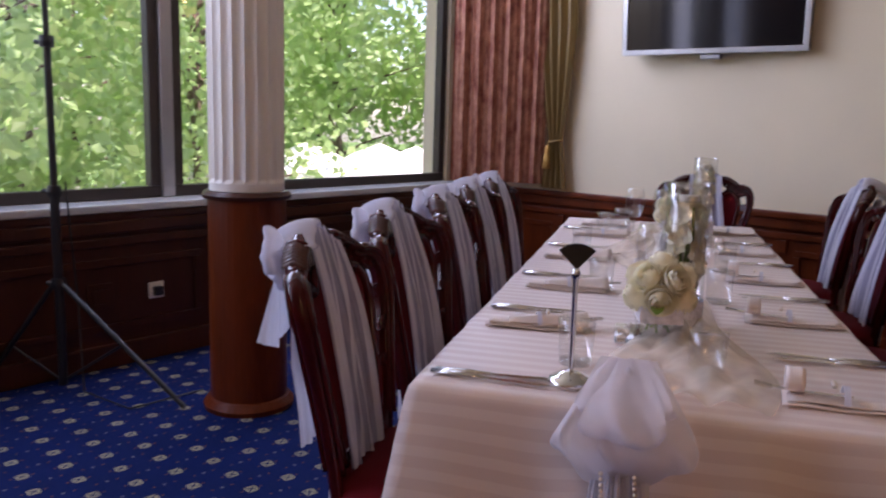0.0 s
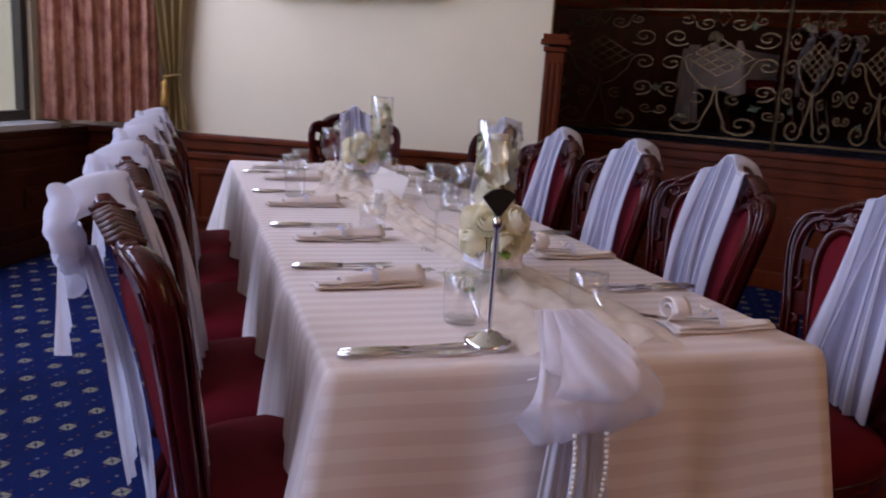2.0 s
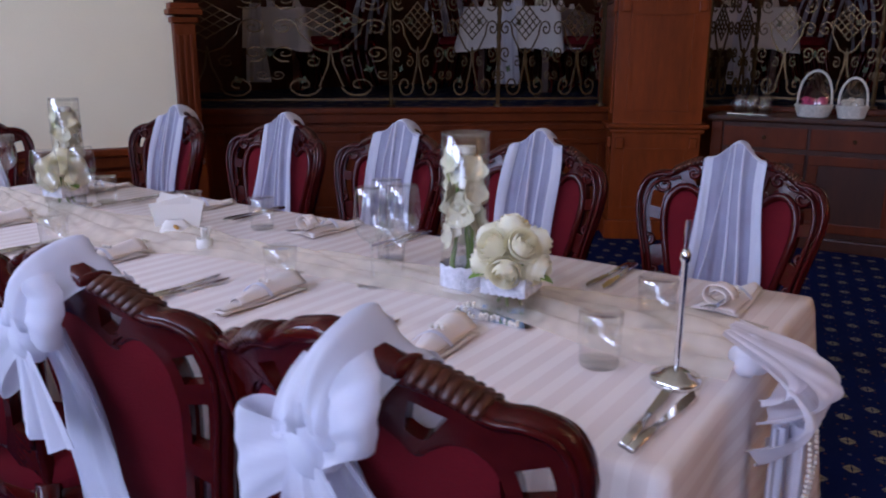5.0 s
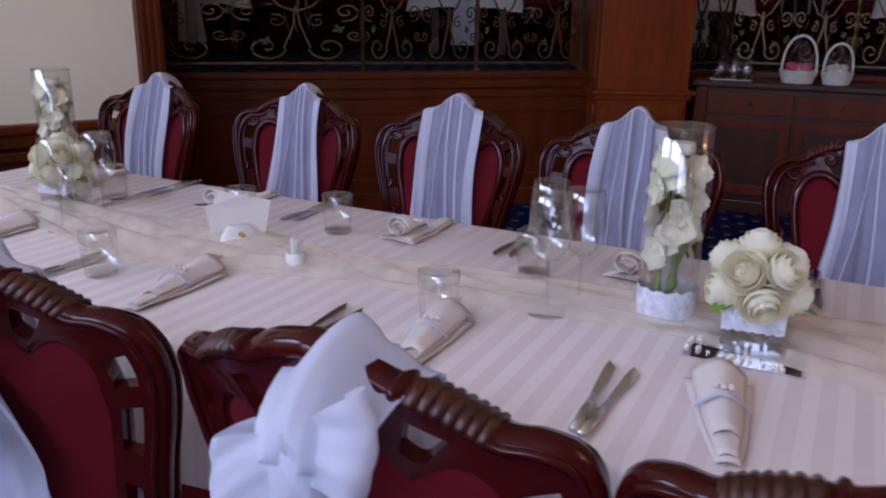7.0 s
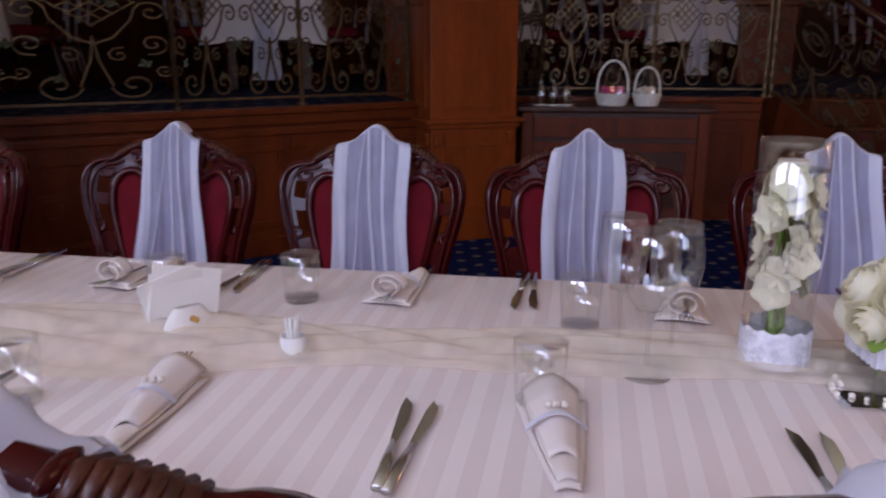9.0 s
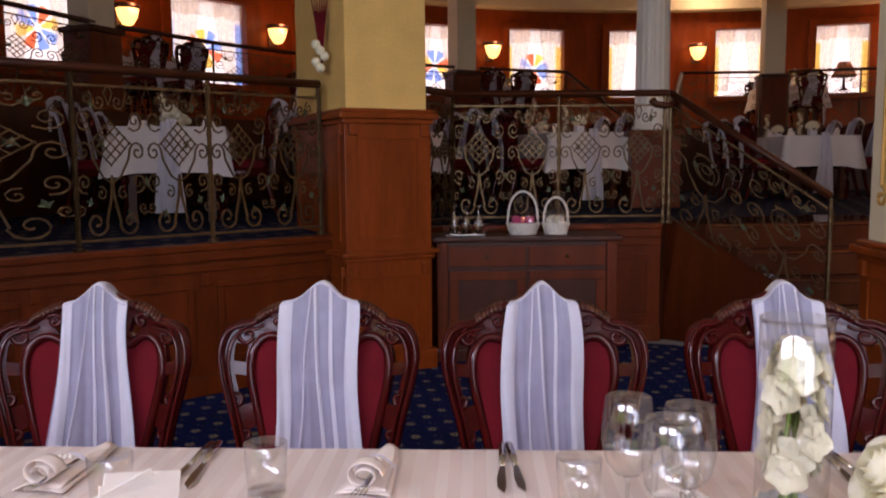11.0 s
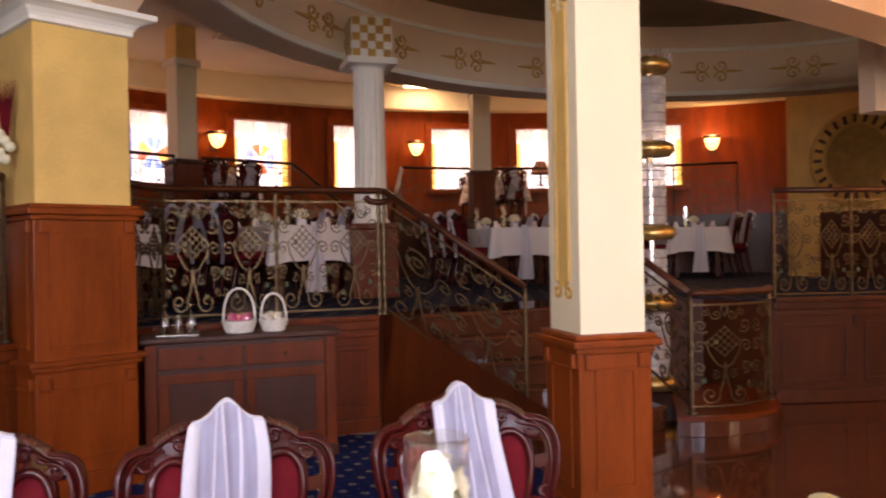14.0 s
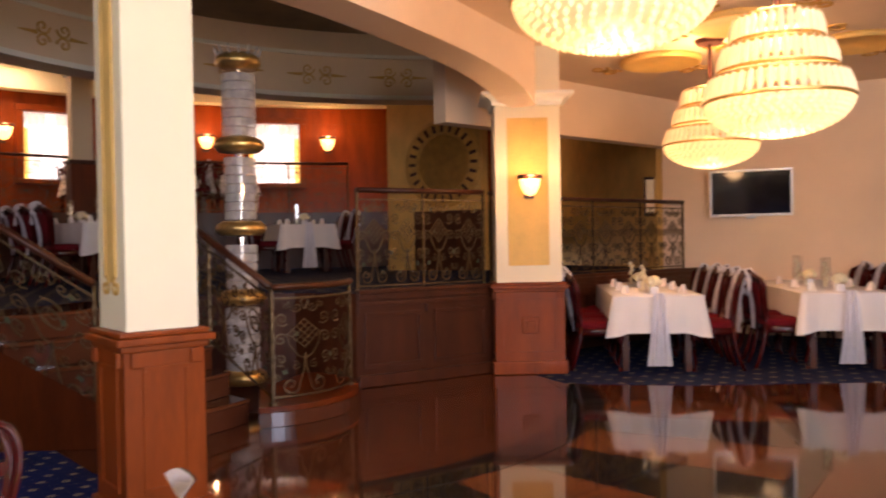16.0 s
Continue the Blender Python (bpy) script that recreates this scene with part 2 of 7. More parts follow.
M["rose"] = material("cream_rose_petal", (0.94, 0.89, 0.70), 0.6, var=0.06, scale=15, fine=90, warm=(0.95, 0.91, 0.76))
rp = M["rose"].node_tree
rt, rm = rp.nodes.new("ShaderNodeBsdfTranslucent"), rp.nodes.new("ShaderNodeMixShader")
rt.inputs[0].default_value = (0.95, 0.88, 0.62, 1)
rm.inputs[0].default_value = 0.4
rp.links.new(rp.nodes["Principled BSDF"].outputs[0], rm.inputs[1]), rp.links.new(rt.outputs[0], rm.inputs[2])
rp.links.new(rm.outputs[0], rp.nodes["Material Output"].inputs[0])
M["orchid"] = material("white_orchid_petal", (0.70, 0.64, 0.46), 0.55, var=0.08, scale=20, fine=90)
M["stem"] = material("green_stem", (0.16, 0.26, 0.04), 0.5, var=0.2, scale=20)
M["lace"] = material("white_lace_ribbon", (0.70, 0.68, 0.72), 0.8, var=0.3, scale=60, fine=140, bump=0.5)
M["mirror"] = material("mirror_tile", (0.8, 0.8, 0.8), 0.03, metal=1, var=0.02, bump=0)
M["pearl"] = material("ivory_pearl", (0.80, 0.72, 0.62), 0.25, var=0.05)
M["wax"] = material("white_wax", (0.70, 0.65, 0.55), 0.5, var=0.04)
M["wicker"] = material("white_wicker", (0.72, 0.68, 0.62), 0.6, var=0.2, scale=60, fine=160, bump=0.5)
M["pink_wrap"] = material("pink_sweets", (0.7, 0.08, 0.22), 0.4, var=0.3, scale=30)
M["cello"] = glass("cellophane", (0.95, 0.95, 0.95), 0.1, 1.8)
M["asphalt"] = material("pale_paving", (0.34, 0.33, 0.30), 0.9, var=0.2, scale=2, fine=80)
M["lawn"] = material("lawn", (0.10, 0.19, 0.035), 0.9, var=0.4, scale=3, fine=120, bump=0.4)
M["canvas"] = material("white_canvas", (0.8, 0.8, 0.78), 0.8, var=0.05)
M["roof"] = material("brown_roof", (0.16, 0.08, 0.05), 0.8, var=0.2)
M["terracotta"] = material("orange_render", (0.55, 0.33, 0.2), 0.85, var=0.1)
M["lamp_shade"] = glow("lit_glass_shade", (1.0, 0.50, 0.13), 1.0)
M["bulb"] = glow("lit_bulb", (1.0, 0.72, 0.36), 8.0)
M["bead"] = glow("lit_crystal_bead", (1.0, 0.66, 0.24), 0.16)
M["bead_pale"] = glow("lit_crystal_rod", (1.0, 0.62, 0.28), 0.085)
M["daylit"] = glow("daylit_stained_glass", (0.93, 0.95, 1.0), 0.36)
M["daylit_blue"] = glow("daylit_blue_glass", (0.12, 0.35, 1.0), 0.35)
M["daylit_red"] = glow("daylit_red_glass", (1.0, 0.12, 0.04), 0.3)
M["daylit_yellow"] = glow("daylit_yellow_glass", (1.0, 0.62, 0.10), 0.35)
M["ceiling_glow"] = glow("lit_ceiling_panel", (1.0, 0.80, 0.50), 3.2)


# ---- builders ----
def box(bm, x0, y0, z0, x1, y1, z1, m=None, bevel=0.0):
    r = bmesh.ops.create_cube(bm, size=1.0)
    mat = Matrix.Translation(((x0 + x1) / 2, (y0 + y1) / 2, (z0 + z1) / 2)) @ Matrix.Diagonal((x1 - x0, y1 - y0, z1 - z0, 1))
    bmesh.ops.transform(bm, matrix=(m @ mat) if m else mat, verts=r["verts"])
    if bevel:
        es = list({e for v in r["verts"] for e in v.link_edges})
        bmesh.ops.bevel(bm, geom=es, offset=bevel, segments=2, affect='EDGES', profile=0.6)


def lathe(bm, profile, seg=20, m=None, a0=0.0, a1=2 * math.pi):
    full = abs(a1 - a0 - 2 * math.pi) < 1e-6
    rings = []
    for r, z in profile:
        ring = []
        for i in range(seg if full else seg + 1):
            a = a0 + (a1 - a0) * i / seg
            v = Vector((r * math.cos(a), r * math.sin(a), z))
            ring.append(bm.verts.new(m @ v if m else v))
        rings.append(ring)
    for A, B in zip(rings, rings[1:]):
        k = len(A)
        for i in range(k if full else k - 1):
            j = (i + 1) % k
            bm.faces.new((A[i], A[j], B[j], B[i]))
    if full:
        for ring, flip in ((rings[0], True), (rings[-1], False)):
            if profile[0 if flip else -1][0] > 1e-4:
                bm.faces.new(ring[::-1] if flip else ring)


def tube(bm, pts, r, seg=6, closed=False, flat=None, up=(0, 0, 1), cap=True):
    """A rod along pts. r: a radius or one for each point; flat: (a, b) half sizes across and along up."""
    pts = [Vector(p) for p in pts]
    n = len(pts)
    rings = []
    upv = Vector(up)
    for i, p in enumerate(pts):
        d = (pts[(i + 1) % n] - pts[i - 1]) if closed else (pts[min(i + 1, n - 1)] - pts[max(i - 1, 0)])
        d.normalize()
        s = d.cross(upv)
        if s.length < 1e-3:
            s = d.cross(Vector((0.3, 1, 0.1)))
        s.normalize()
        u = s.cross(d)
        rr = r[i] if isinstance(r, (list, tuple)) else r
        a, b = (flat[0] * rr, flat[1] * rr) if flat else (rr, rr)
        rings.append([bm.verts.new(p + s * (a * math.cos(2 * math.pi * k / seg + math.pi / seg)) + u * (b * math.sin(2 * math.pi * k / seg + math.pi / seg))) for k in range(seg)])
    for i in range(n if closed else n - 1):
        A, B = rings[i], rings[(i + 1) % n]
        for k in range(seg):
            j = (k + 1) % seg
            bm.faces.new((A[k], A[j], B[j], B[k]))
    if not closed and cap:
        bm.faces.new(rings[0][::-1]), bm.faces.new(rings[-1])


def sheet(bm, f, nu, nv, thick=0.0, closed=False):
    """A surface f(u, v), u and v from 0 to 1."""
    g = [[bm.verts.new(f(i / nu, j / nv)) for j in range(nv + 1)] for i in range(nu if closed else nu + 1)]
    k = len(g)
    for i in range(k if closed else k - 1):
        for j in range(nv):
            bm.faces.new((g[i][j], g[(i + 1) % k][j], g[(i + 1) % k][j + 1], g[i][j + 1]))
    if thick:
        bmesh.ops.recalc_face_normals(bm, faces=bm.faces)
        bmesh.ops.solidify(bm, geom=bm.faces[:], thickness=thick)


def prism(bm, pts, z0, z1, m=None):
    lo = [bm.verts.new((m @ Vector((x, y, z0))) if m else (x, y, z0)) for x, y in pts]
    hi = [bm.verts.new((m @ Vector((x, y, z1))) if m else (x, y, z1)) for x, y in pts]
    n = len(pts)
    bm.faces.new(lo[::-1]), bm.faces.new(hi)
    for i in range(n):
        bm.faces.new((lo[i], lo[(i + 1) % n], hi[(i + 1) % n], hi[i]))


def part(name, bm, mat, parent=None, label="", smooth=False):
    bmesh.ops.recalc_face_normals(bm, faces=bm.faces)
    me = bpy.data.meshes.new(name)
    bm.to_mesh(me)
    bm.free()
    me.materials.append(M[mat] if isinstance(mat, str) else mat)
    if smooth:
        me.shade_smooth()
    ob = new(name, me)
    if parent:
        ob.parent = parent
    if label:
        ob["label"] = label
    return ob


def B():
    return bmesh.new()


def thing(name, m, label, category, group="", kind=""):
    ob = new(name)
    ob.empty_display_size = 0.1
    ob.matrix_basis = m
    return tagged(ob, label, category, group, kind)


def boxpart(name, dims, mat, parent=None, m=None, bevel=0.0, label=""):
    bm = B()
    box(bm, *dims, m, bevel)
    return part(name, bm, mat, parent, label)


def along(x0, y0, x1, y1):
    """A frame with x from one plan point to another, y to its left."""
    return pose(x0, y0, 0, 0, 0, math.degrees(math.atan2(y1 - y0, x1 - x0))), math.hypot(x1 - x0, y1 - y0)


# ---- the setting ----
HALL = Vector((3.6, -3.0))      # middle of the round hall
STAGE, TIER = 0.86, 1.88        # floor heights of the two terraces


def ring(bm, r0, r1, z0, z1, a0, a1, seg, c=HALL):
    """A curved block between two radii, heights and angles in degrees."""
    rows = []
    for i in range(seg + 1):
        a = radians(a0 + (a1 - a0) * i / seg)
        ca, sa = math.cos(a), math.sin(a)
        rows.append([bm.verts.new((c.x + r * ca, c.y + r * sa, z)) for r, z in ((r0, z0), (r1, z0), (r1, z1), (r0, z1))])
    for P, Q in zip(rows, rows[1:]):
        for k in range(4):
            j = (k + 1) % 4
            bm.faces.new((P[k], P[j], Q[j], Q[k]))
    bm.faces.new(rows[0]), bm.faces.new(rows[-1][::-1])


def structure(ob, label, category):
    return tagged(ob, label, category, kind="structure")


# floors
bm = B()
prism(bm, [(-9, -14), (16, -14), (16, 14), (-9, 14)], -0.2, -0.006)
structure(part("ground", bm, "asphalt"), "plain concrete subfloor under the whole building", "ground")
bm = B()
prism(bm, [(-4.8, -2.6), (1.2, -1.35), (2.9, -1.0), (4.3, -1.0), (4.9, 0.9), (4.2, 2.2), (1.9, 4.4), (-1.4, 4.9)], -0.05, 0.0)
structure(part("floor", bm, "carpet"), "blue woven carpet with small cream floral squares", "carpet")
bm = B()
prism(bm, [(-4.8, -2.6), (1.2, -1.35), (2.9, -1.0), (4.9, -1.0), (5.5, -3.0), (4.6, -5.6), (3.2, -5.05), (2.3, -5.75), (1.3, -6.85), (-3, -10), (-6, -10)], -0.06, -0.003)
dance = structure(part("floor_dance", bm, "granite"), "polished red granite dance floor with dark bands", "floor")
DC = Vector((4.82, -2.71))      # middle of the floor's pattern, under the stair
for r0, r1, a1 in ((2.74, 3.02, 238), (4.36, 4.52, 220)):
    bm = B()
    ring(bm, r0, r1, -0.01, 0.001, 163, a1, 48, DC)
    part("granite_band", bm, "granite_black", dance, "black polished granite band")
for k in range(6):
    bm = B()
    ring(bm, 3.03, 4.35, -0.01, 0.0005, 164 + 9.3 * k, 173.22 + 9.3 * k, 8, DC)
    part("granite_slab", bm, "granite_light" if k % 2 else "granite_black", dance)
bm = B()
prism(bm, [(3.2, -5.05), (4.6, -5.6), (6.5, -5.2), (6.5, -11), (-4, -11), (-3, -9.9), (1.3, -6.85), (2.3, -5.75)], -0.05, 0.002)
structure(part("floor_side_room", bm, "carpet_dark"), "navy carpet with pale dots in the side room", "carpet")

# terraces
edge = [(1.46, 4.50), (2.78, 3.07), (3.84, 1.92), (4.10, 1.55), (4.48, 1.30), (4.66, -0.30), (5.15, -0.75), (5.55, -1.6), (5.5, -2.6), (5.0, -3.35), (4.42, -3.62), (4.12, -5.05), (4.55, -6.4), (4.3, -9.6)]
arc = [(HALL.x + 8.7 * math.cos(radians(a)), HALL.y + 8.7 * math.sin(radians(a))) for a in range(-58, 113, 6)]
bm = B()
prism(bm, edge + arc, 0.0, STAGE - 0.006)
structure(part("terrace_base", bm, "wood_dark"), "dark wood clad base of the raised terrace", "base")
bm = B()
prism(bm, edge + arc, STAGE - 0.005, STAGE)
stage = structure(part("floor_terrace", bm, "carpet_dark"), "raised terrace floor with dark blue patterned carpet", "floor")
bm = B()
ring(bm, 8.55, 11.4, STAGE, TIER, -58, 112, 60)
structure(part("floor_upper_terrace", bm, "wood_dark"), "upper terrace along the windows, wood fronted", "floor")


def panelling(name, x0, y0, x1, y1, h, label, panels, mat="wood", base=True, rosettes=True, z0=0.0, cap=0.05):
    """Wood panelled low wall from one plan point to the next, room to its right."""
    m, L = along(x0, y0, x1, y1)
    m = m @ pose(0, 0, z0)
    root = thing(name, m, label, "panelling", kind="structure")
    boxpart("backing", (0, 0, 0, L, 0.05, h - 0.02), mat, root)
    boxpart("base_moulding", (0, -0.035, 0, L, -0.002, 0.11), mat, root, bevel=0.008)
    for q, bev in (((0, -0.03, h - 0.10, L, -0.002, h - 0.04), 0.008), ((0, -cap, h - 0.04, L, 0.05, h), 0.01), ((0, -0.018, h - 0.16, L, -0.001, h - 0.12), 0.006)):
        boxpart("cap_moulding", q, mat, root, bevel=bev)
    w = L / panels
    for i in range(panels):
        bm = B()
        a, b = i * w + 0.07, (i + 1) * w - 0.07
        lo, hi = 0.17, h - 0.22
        for q in ((a, lo, b, lo + 0.035), (a, hi - 0.035, b, hi), (a, lo + 0.036, a + 0.035, hi - 0.036), (b - 0.035, lo + 0.036, b, hi - 0.036)):
            box(bm, q[0], -0.014, q[1], q[2], -0.001, q[3], bevel=0.004)
        part("panel_moulding", bm, mat, root)
        if rosettes:
            bm = B()
            c, z = (a + b) / 2, (lo + hi) / 2
            box(bm, c - 0.06, -0.012, z - 0.06, c + 0.06, -0.001, z + 0.06, bevel=0.004)
            box(bm, c - 0.035, -0.022, z - 0.035, c + 0.035, -0.013, z + 0.035, bevel=0.006)
            part("rosette", bm, mat, root)
        bm = B()
        box(bm, i * w - 0.025 if i else 0, -0.02, h - 0.24, i * w + 0.025, -0.001, h - 0.165, bevel=0.006)
        part("corbel", bm, mat, root)
    return root


panelling("terrace_front", 1.46, 4.49, 3.84, 1.915, STAGE + 0.004, "stained wood panelled terrace front with moulded cap", 4, "wood")
panelling("terrace_front", 4.10, 1.545, 4.48, 1.295, STAGE + 0.004, "stained wood panelled terrace front beside a pillar", 1, "wood", rosettes=False)
panelling("terrace_front", 4.478, 1.295, 4.655, -0.30, STAGE + 0.004, "stained wood terrace front behind the sideboard", 2, "wood", rosettes=False)
panelling("terrace_front", 4.42, -3.63, 4.11, -5.05, STAGE + 0.03, "dark wood panelled terrace front beside the stair", 2, "wood_dark", rosettes=False)
panelling("terrace_front", 4.11, -5.06, 4.54, -6.4, STAGE + 0.03, "dark wood panelled terrace front in the side room", 2, "wood_dark", rosettes=False)
panelling("terrace_front", 4.54, -6.41, 4.29, -9.6, STAGE + 0.03, "dark wood panelled terrace front by the tables", 4, "wood_dark", rosettes=False)

# window wall and television wall
CORNER = (-1.346, 4.551)
UX, UY = -0.423, -0.906                 # along the window wall, away from the corner


def wp(k, off=0.0):
    """Plan point k metres along the window wall, off metres into the room."""
    return CORNER[0] + UX * k - UY * off, CORNER[1] + UY * k + UX * off * -1 * -1


WIN = along(*CORNER, CORNER[0] + UX, CORNER[1] + UY)[0]   # x along the wall, y into the room
WLEN, SILL, HEAD, CEIL = 8.4, 0.775, 2.95, 3.35
bm = B()
box(bm, -0.3, -0.25, HEAD, WLEN, -0.02, CEIL)
box(bm, -0.3, -0.25, 0, 0.36, -0.02, HEAD - 0.001)
box(bm, 0.361, -0.25, 0, WLEN, -0.02, SILL - 0.04)
box(bm, WLEN - 0.2, -0.25, SILL - 0.039, WLEN, -0.02, HEAD - 0.001)
wall = part("wall_west", bm, "cream")
wall.matrix_basis = WIN
structure(wall, "cream window wall with a low parapet", "wall")
sill = boxpart("window_sill", (0.36, -0.10, SILL - 0.039, WLEN - 0.2, 0.15, SILL - 0.002), "sill", bevel=0.008)
sill.matrix_basis = WIN
structure(sill, "long pale marble window sill", "sill")
x0, y0 = (WIN @ Vector((WLEN, 0.10, 0)))[:2]
x1, y1 = (WIN @ Vector((0, 0.10, 0)))[:2]
panelling("window_panelling", x0, y0, x1, y1, SILL - 0.04, "dark stained wood panelling below the window sill", 7, "wood_dark", cap=0.03)
win_no = 0
for a, b in ((0.38, 2.525), (2.595, 4.70), (4.77, 6.50), (6.57, 8.18)):
    win_no += 1
    w = thing("window_%d" % win_no, WIN, "large fixed window in a brown metal frame", "window", kind="structure")
    bm = B()
    f = 0.055
    box(bm, a, -0.09, SILL, b, -0.03, SILL + f, bevel=0.006)
    box(bm, a, -0.09, HEAD - f, b, -0.03, HEAD - 0.002, bevel=0.006)
    box(bm, a, -0.09, SILL + f + 0.001, a + f, -0.03, HEAD - f - 0.001, bevel=0.006)
    box(bm, b - f, -0.09, SILL + f + 0.001, b, -0.03, HEAD - f - 0.001, bevel=0.006)
    part("window_frame", bm, "frame_metal", w)
    g = boxpart("pane", (a + f, -0.064, SILL + f, b - f, -0.058, HEAD - f), "pane", w)
    g.visible_shadow = False
    boxpart("mullion", (b + 0.001, -0.10, SILL, b + 0.069, -0.015, HEAD - 0.002), "silver", w, bevel=0.006)

TVM = along(CORNER[0], CORNER[1], 1.35, 3.285)[0]         # x along the wall, y away from the room
TVL = math.hypot(1.35 - CORNER[0], 3.285 - CORNER[1])
tv_wall = boxpart("wall_north", (-0.3, 0.0, 0, TVL, 0.22, CEIL), "cream")
tv_wall.matrix_basis = TVM
structure(tv_wall, "smooth cream painted wall with a television", "wall")
panelling("wall_panelling", CORNER[0], CORNER[1] - 0.002, 1.35, 3.283, 0.74, "stained wood wainscot with moulded top rail", 4, "wood")
# end of the wall: a fluted wooden pilaster with a return to the terrace
pil = thing("pilaster", TVM @ pose(TVL, 0, 0), "fluted stained wood pilaster at the end of the wall", "pilaster", kind="structure")
boxpart("shaft", (-0.02, -0.06, 0.75, 0.09, 0.25, 1.36), "wood", pil, bevel=0.006)
boxpart("plinth", (-0.03, -0.07, 0.0, 0.10, 0.26, 0.749), "wood", pil, bevel=0.01)
for i, (d, z) in enumerate(((0.02, 1.361), (0.05, 1.40), (0.03, 1.43))):
    boxpart("cap_moulding", (-0.02 - d * 0.6, -0.06 - d, z, 0.09 + d * 0.6, 0.25 + d, z + 0.029), "wood", pil, bevel=0.006)
for i in range(3):
    boxpart("flute", (-0.008 + i * 0.032, -0.068, 0.80, 0.010 + i * 0.032, -0.0605, 1.30), "wood", pil, bevel=0.003)
m, L = along(1.44, 3.45, 1.52, 8.9)
jamb = boxpart("wall_return", (0, 0.0, 0, L, 0.15, 4.7), "cream", m=m)
structure(jamb, "cream return wall beside the terrace opening", "wall")

# ceilings
bm = B()
prism(bm, [(-6.5, -4), (0.6, -2.6), (2.5, -0.95), (4.1, 1.6), (1.7, 4.6), (-1.5, 5.2)], CEIL, CEIL + 0.1)
structure(part("ceiling", bm, "cream"), "plain cream ceiling over the window room", "ceiling")
bm = B()
ring(bm, 5.6, 11.6, 4.72, 4.8, -75, 118, 70)
structure(part("ceiling_terrace", bm, "grey_ceiling"), "grey beige ceiling over the terraces", "ceiling")
bm = B()
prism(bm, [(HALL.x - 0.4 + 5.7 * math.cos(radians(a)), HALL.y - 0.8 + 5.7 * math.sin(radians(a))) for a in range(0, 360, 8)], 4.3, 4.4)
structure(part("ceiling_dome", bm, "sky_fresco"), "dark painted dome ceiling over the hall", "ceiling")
bm = B()
prism(bm, [(-6.5, -4.2), (0.6, -2.7), (2.35, -1.1), (3.75, -5.2), (4.6, -6.5), (4.6, -12), (-8, -12)], 3.2, 3.3)
structure(part("ceiling_side_room", bm, "pink"), "cream ceiling with round coves and painted ornaments", "ceiling")

# unseen slab above the ceilings, added to block sun through their gaps
bm = B()
prism(bm, [(-6.5, -14), (16, -14), (16, 10), (1.3, 10), (1.3, 4.6), (-6.5, -4.0)], 4.86, 4.95)
structure(part("roof", bm, "grey_ceiling"), "unseen slab added over the halls to keep out sun", "roof")

# curved frieze beam carried by the hall column
BC = Vector((3.2, -3.8))
bm = B()
ring(bm, 5.15, 5.55, 3.36, 4.35, -62, 100, 60, BC)
frieze = structure(part("frieze_beam", bm, "pink"), "curved pale beam with painted ochre scroll ornaments", "beam")
for z0, z1, d in ((3.36, 3.42, 0.04), (3.95, 4.0, 0.03)):
    bm = B()
    ring(bm, 5.15 - d, 5.149, z0, z1, -62, 100, 60, BC)
    part("beam_moulding", bm, "white", frieze)


def spiral(cx, cz, r, a0, turns, n=18, shrink=0.12):
    """Points of a scroll that winds inwards round a middle, in a plane."""
    s = []
    for i in range(n + 1):
        t = i / n
        a = a0 + turns * 2 * math.pi * t
        q = r * (1 - (1 - shrink) * t)
        s.append((cx + q * math.cos(a), cz + q * math.sin(a)))
    return s


for k in range(9):
    a = radians(-40 + 13 * k + 6)
    o = Matrix.Translation((BC.x + 5.14 * math.cos(a), BC.y + 5.14 * math.sin(a), 3.68)) @ Matrix.Rotation(a + math.pi / 2, 4, 'Z')
    bm = B()
    for sx in (-1, 1):
        for sz in (-1, 1):
            tube(bm, [o @ Vector((sx * x, 0, sz * z)) for x, z in spiral(0.13, 0.08, 0.09, math.pi, 1.3)], 0.014, 4)
        tube(bm, [o @ Vector((sx * x, 0, 0)) for x in (0.2, 0.34, 0.48)], [0.03, 0.018, 0.006], 4)
    part("painted_ornament", bm, "gold_paint", frieze)

# outer wall of the hall with its windows
WALL_R = 11.3
openings = [(62.5, 57.0), (50.0, 43.6), (38.5, 33.5), (27.5, 22.5), (17.6, 12.0), (7.3, 2.2), (-3.3, -8.2), (-12.7, -17.4), (-25.0, -30.4), (74, 69), (86, 81)]
openings.sort()
W0, W1 = 2.62, 3.90
bm = B()
ring(bm, WALL_R, WALL_R + 0.3, STAGE, W0, -58, 112, 70)
ring(bm, WALL_R, WALL_R + 0.3, W1, 4.25, -58, 112, 70)
last = -58
for a, b in openings + [(112, 112)]:
    lo, hi = min(a, b), max(a, b)
    if lo - last > 0.1:
        ring(bm, WALL_R, WALL_R + 0.3, W0 + 0.001, W1 - 0.001, last, lo, max(2, int((lo - last) / 3)))
    last = hi
structure(part("wall_hall", bm, "wood_warm"), "curved wood panelled outer wall with window openings", "wall")
bm = B()
ring(bm, WALL_R - 0.3, WALL_R + 0.3, 4.251, 4.72, -58, 112, 70)
structure(part("wall_hall_band", bm, "cream"), "curved yellow band above the windows", "beam")
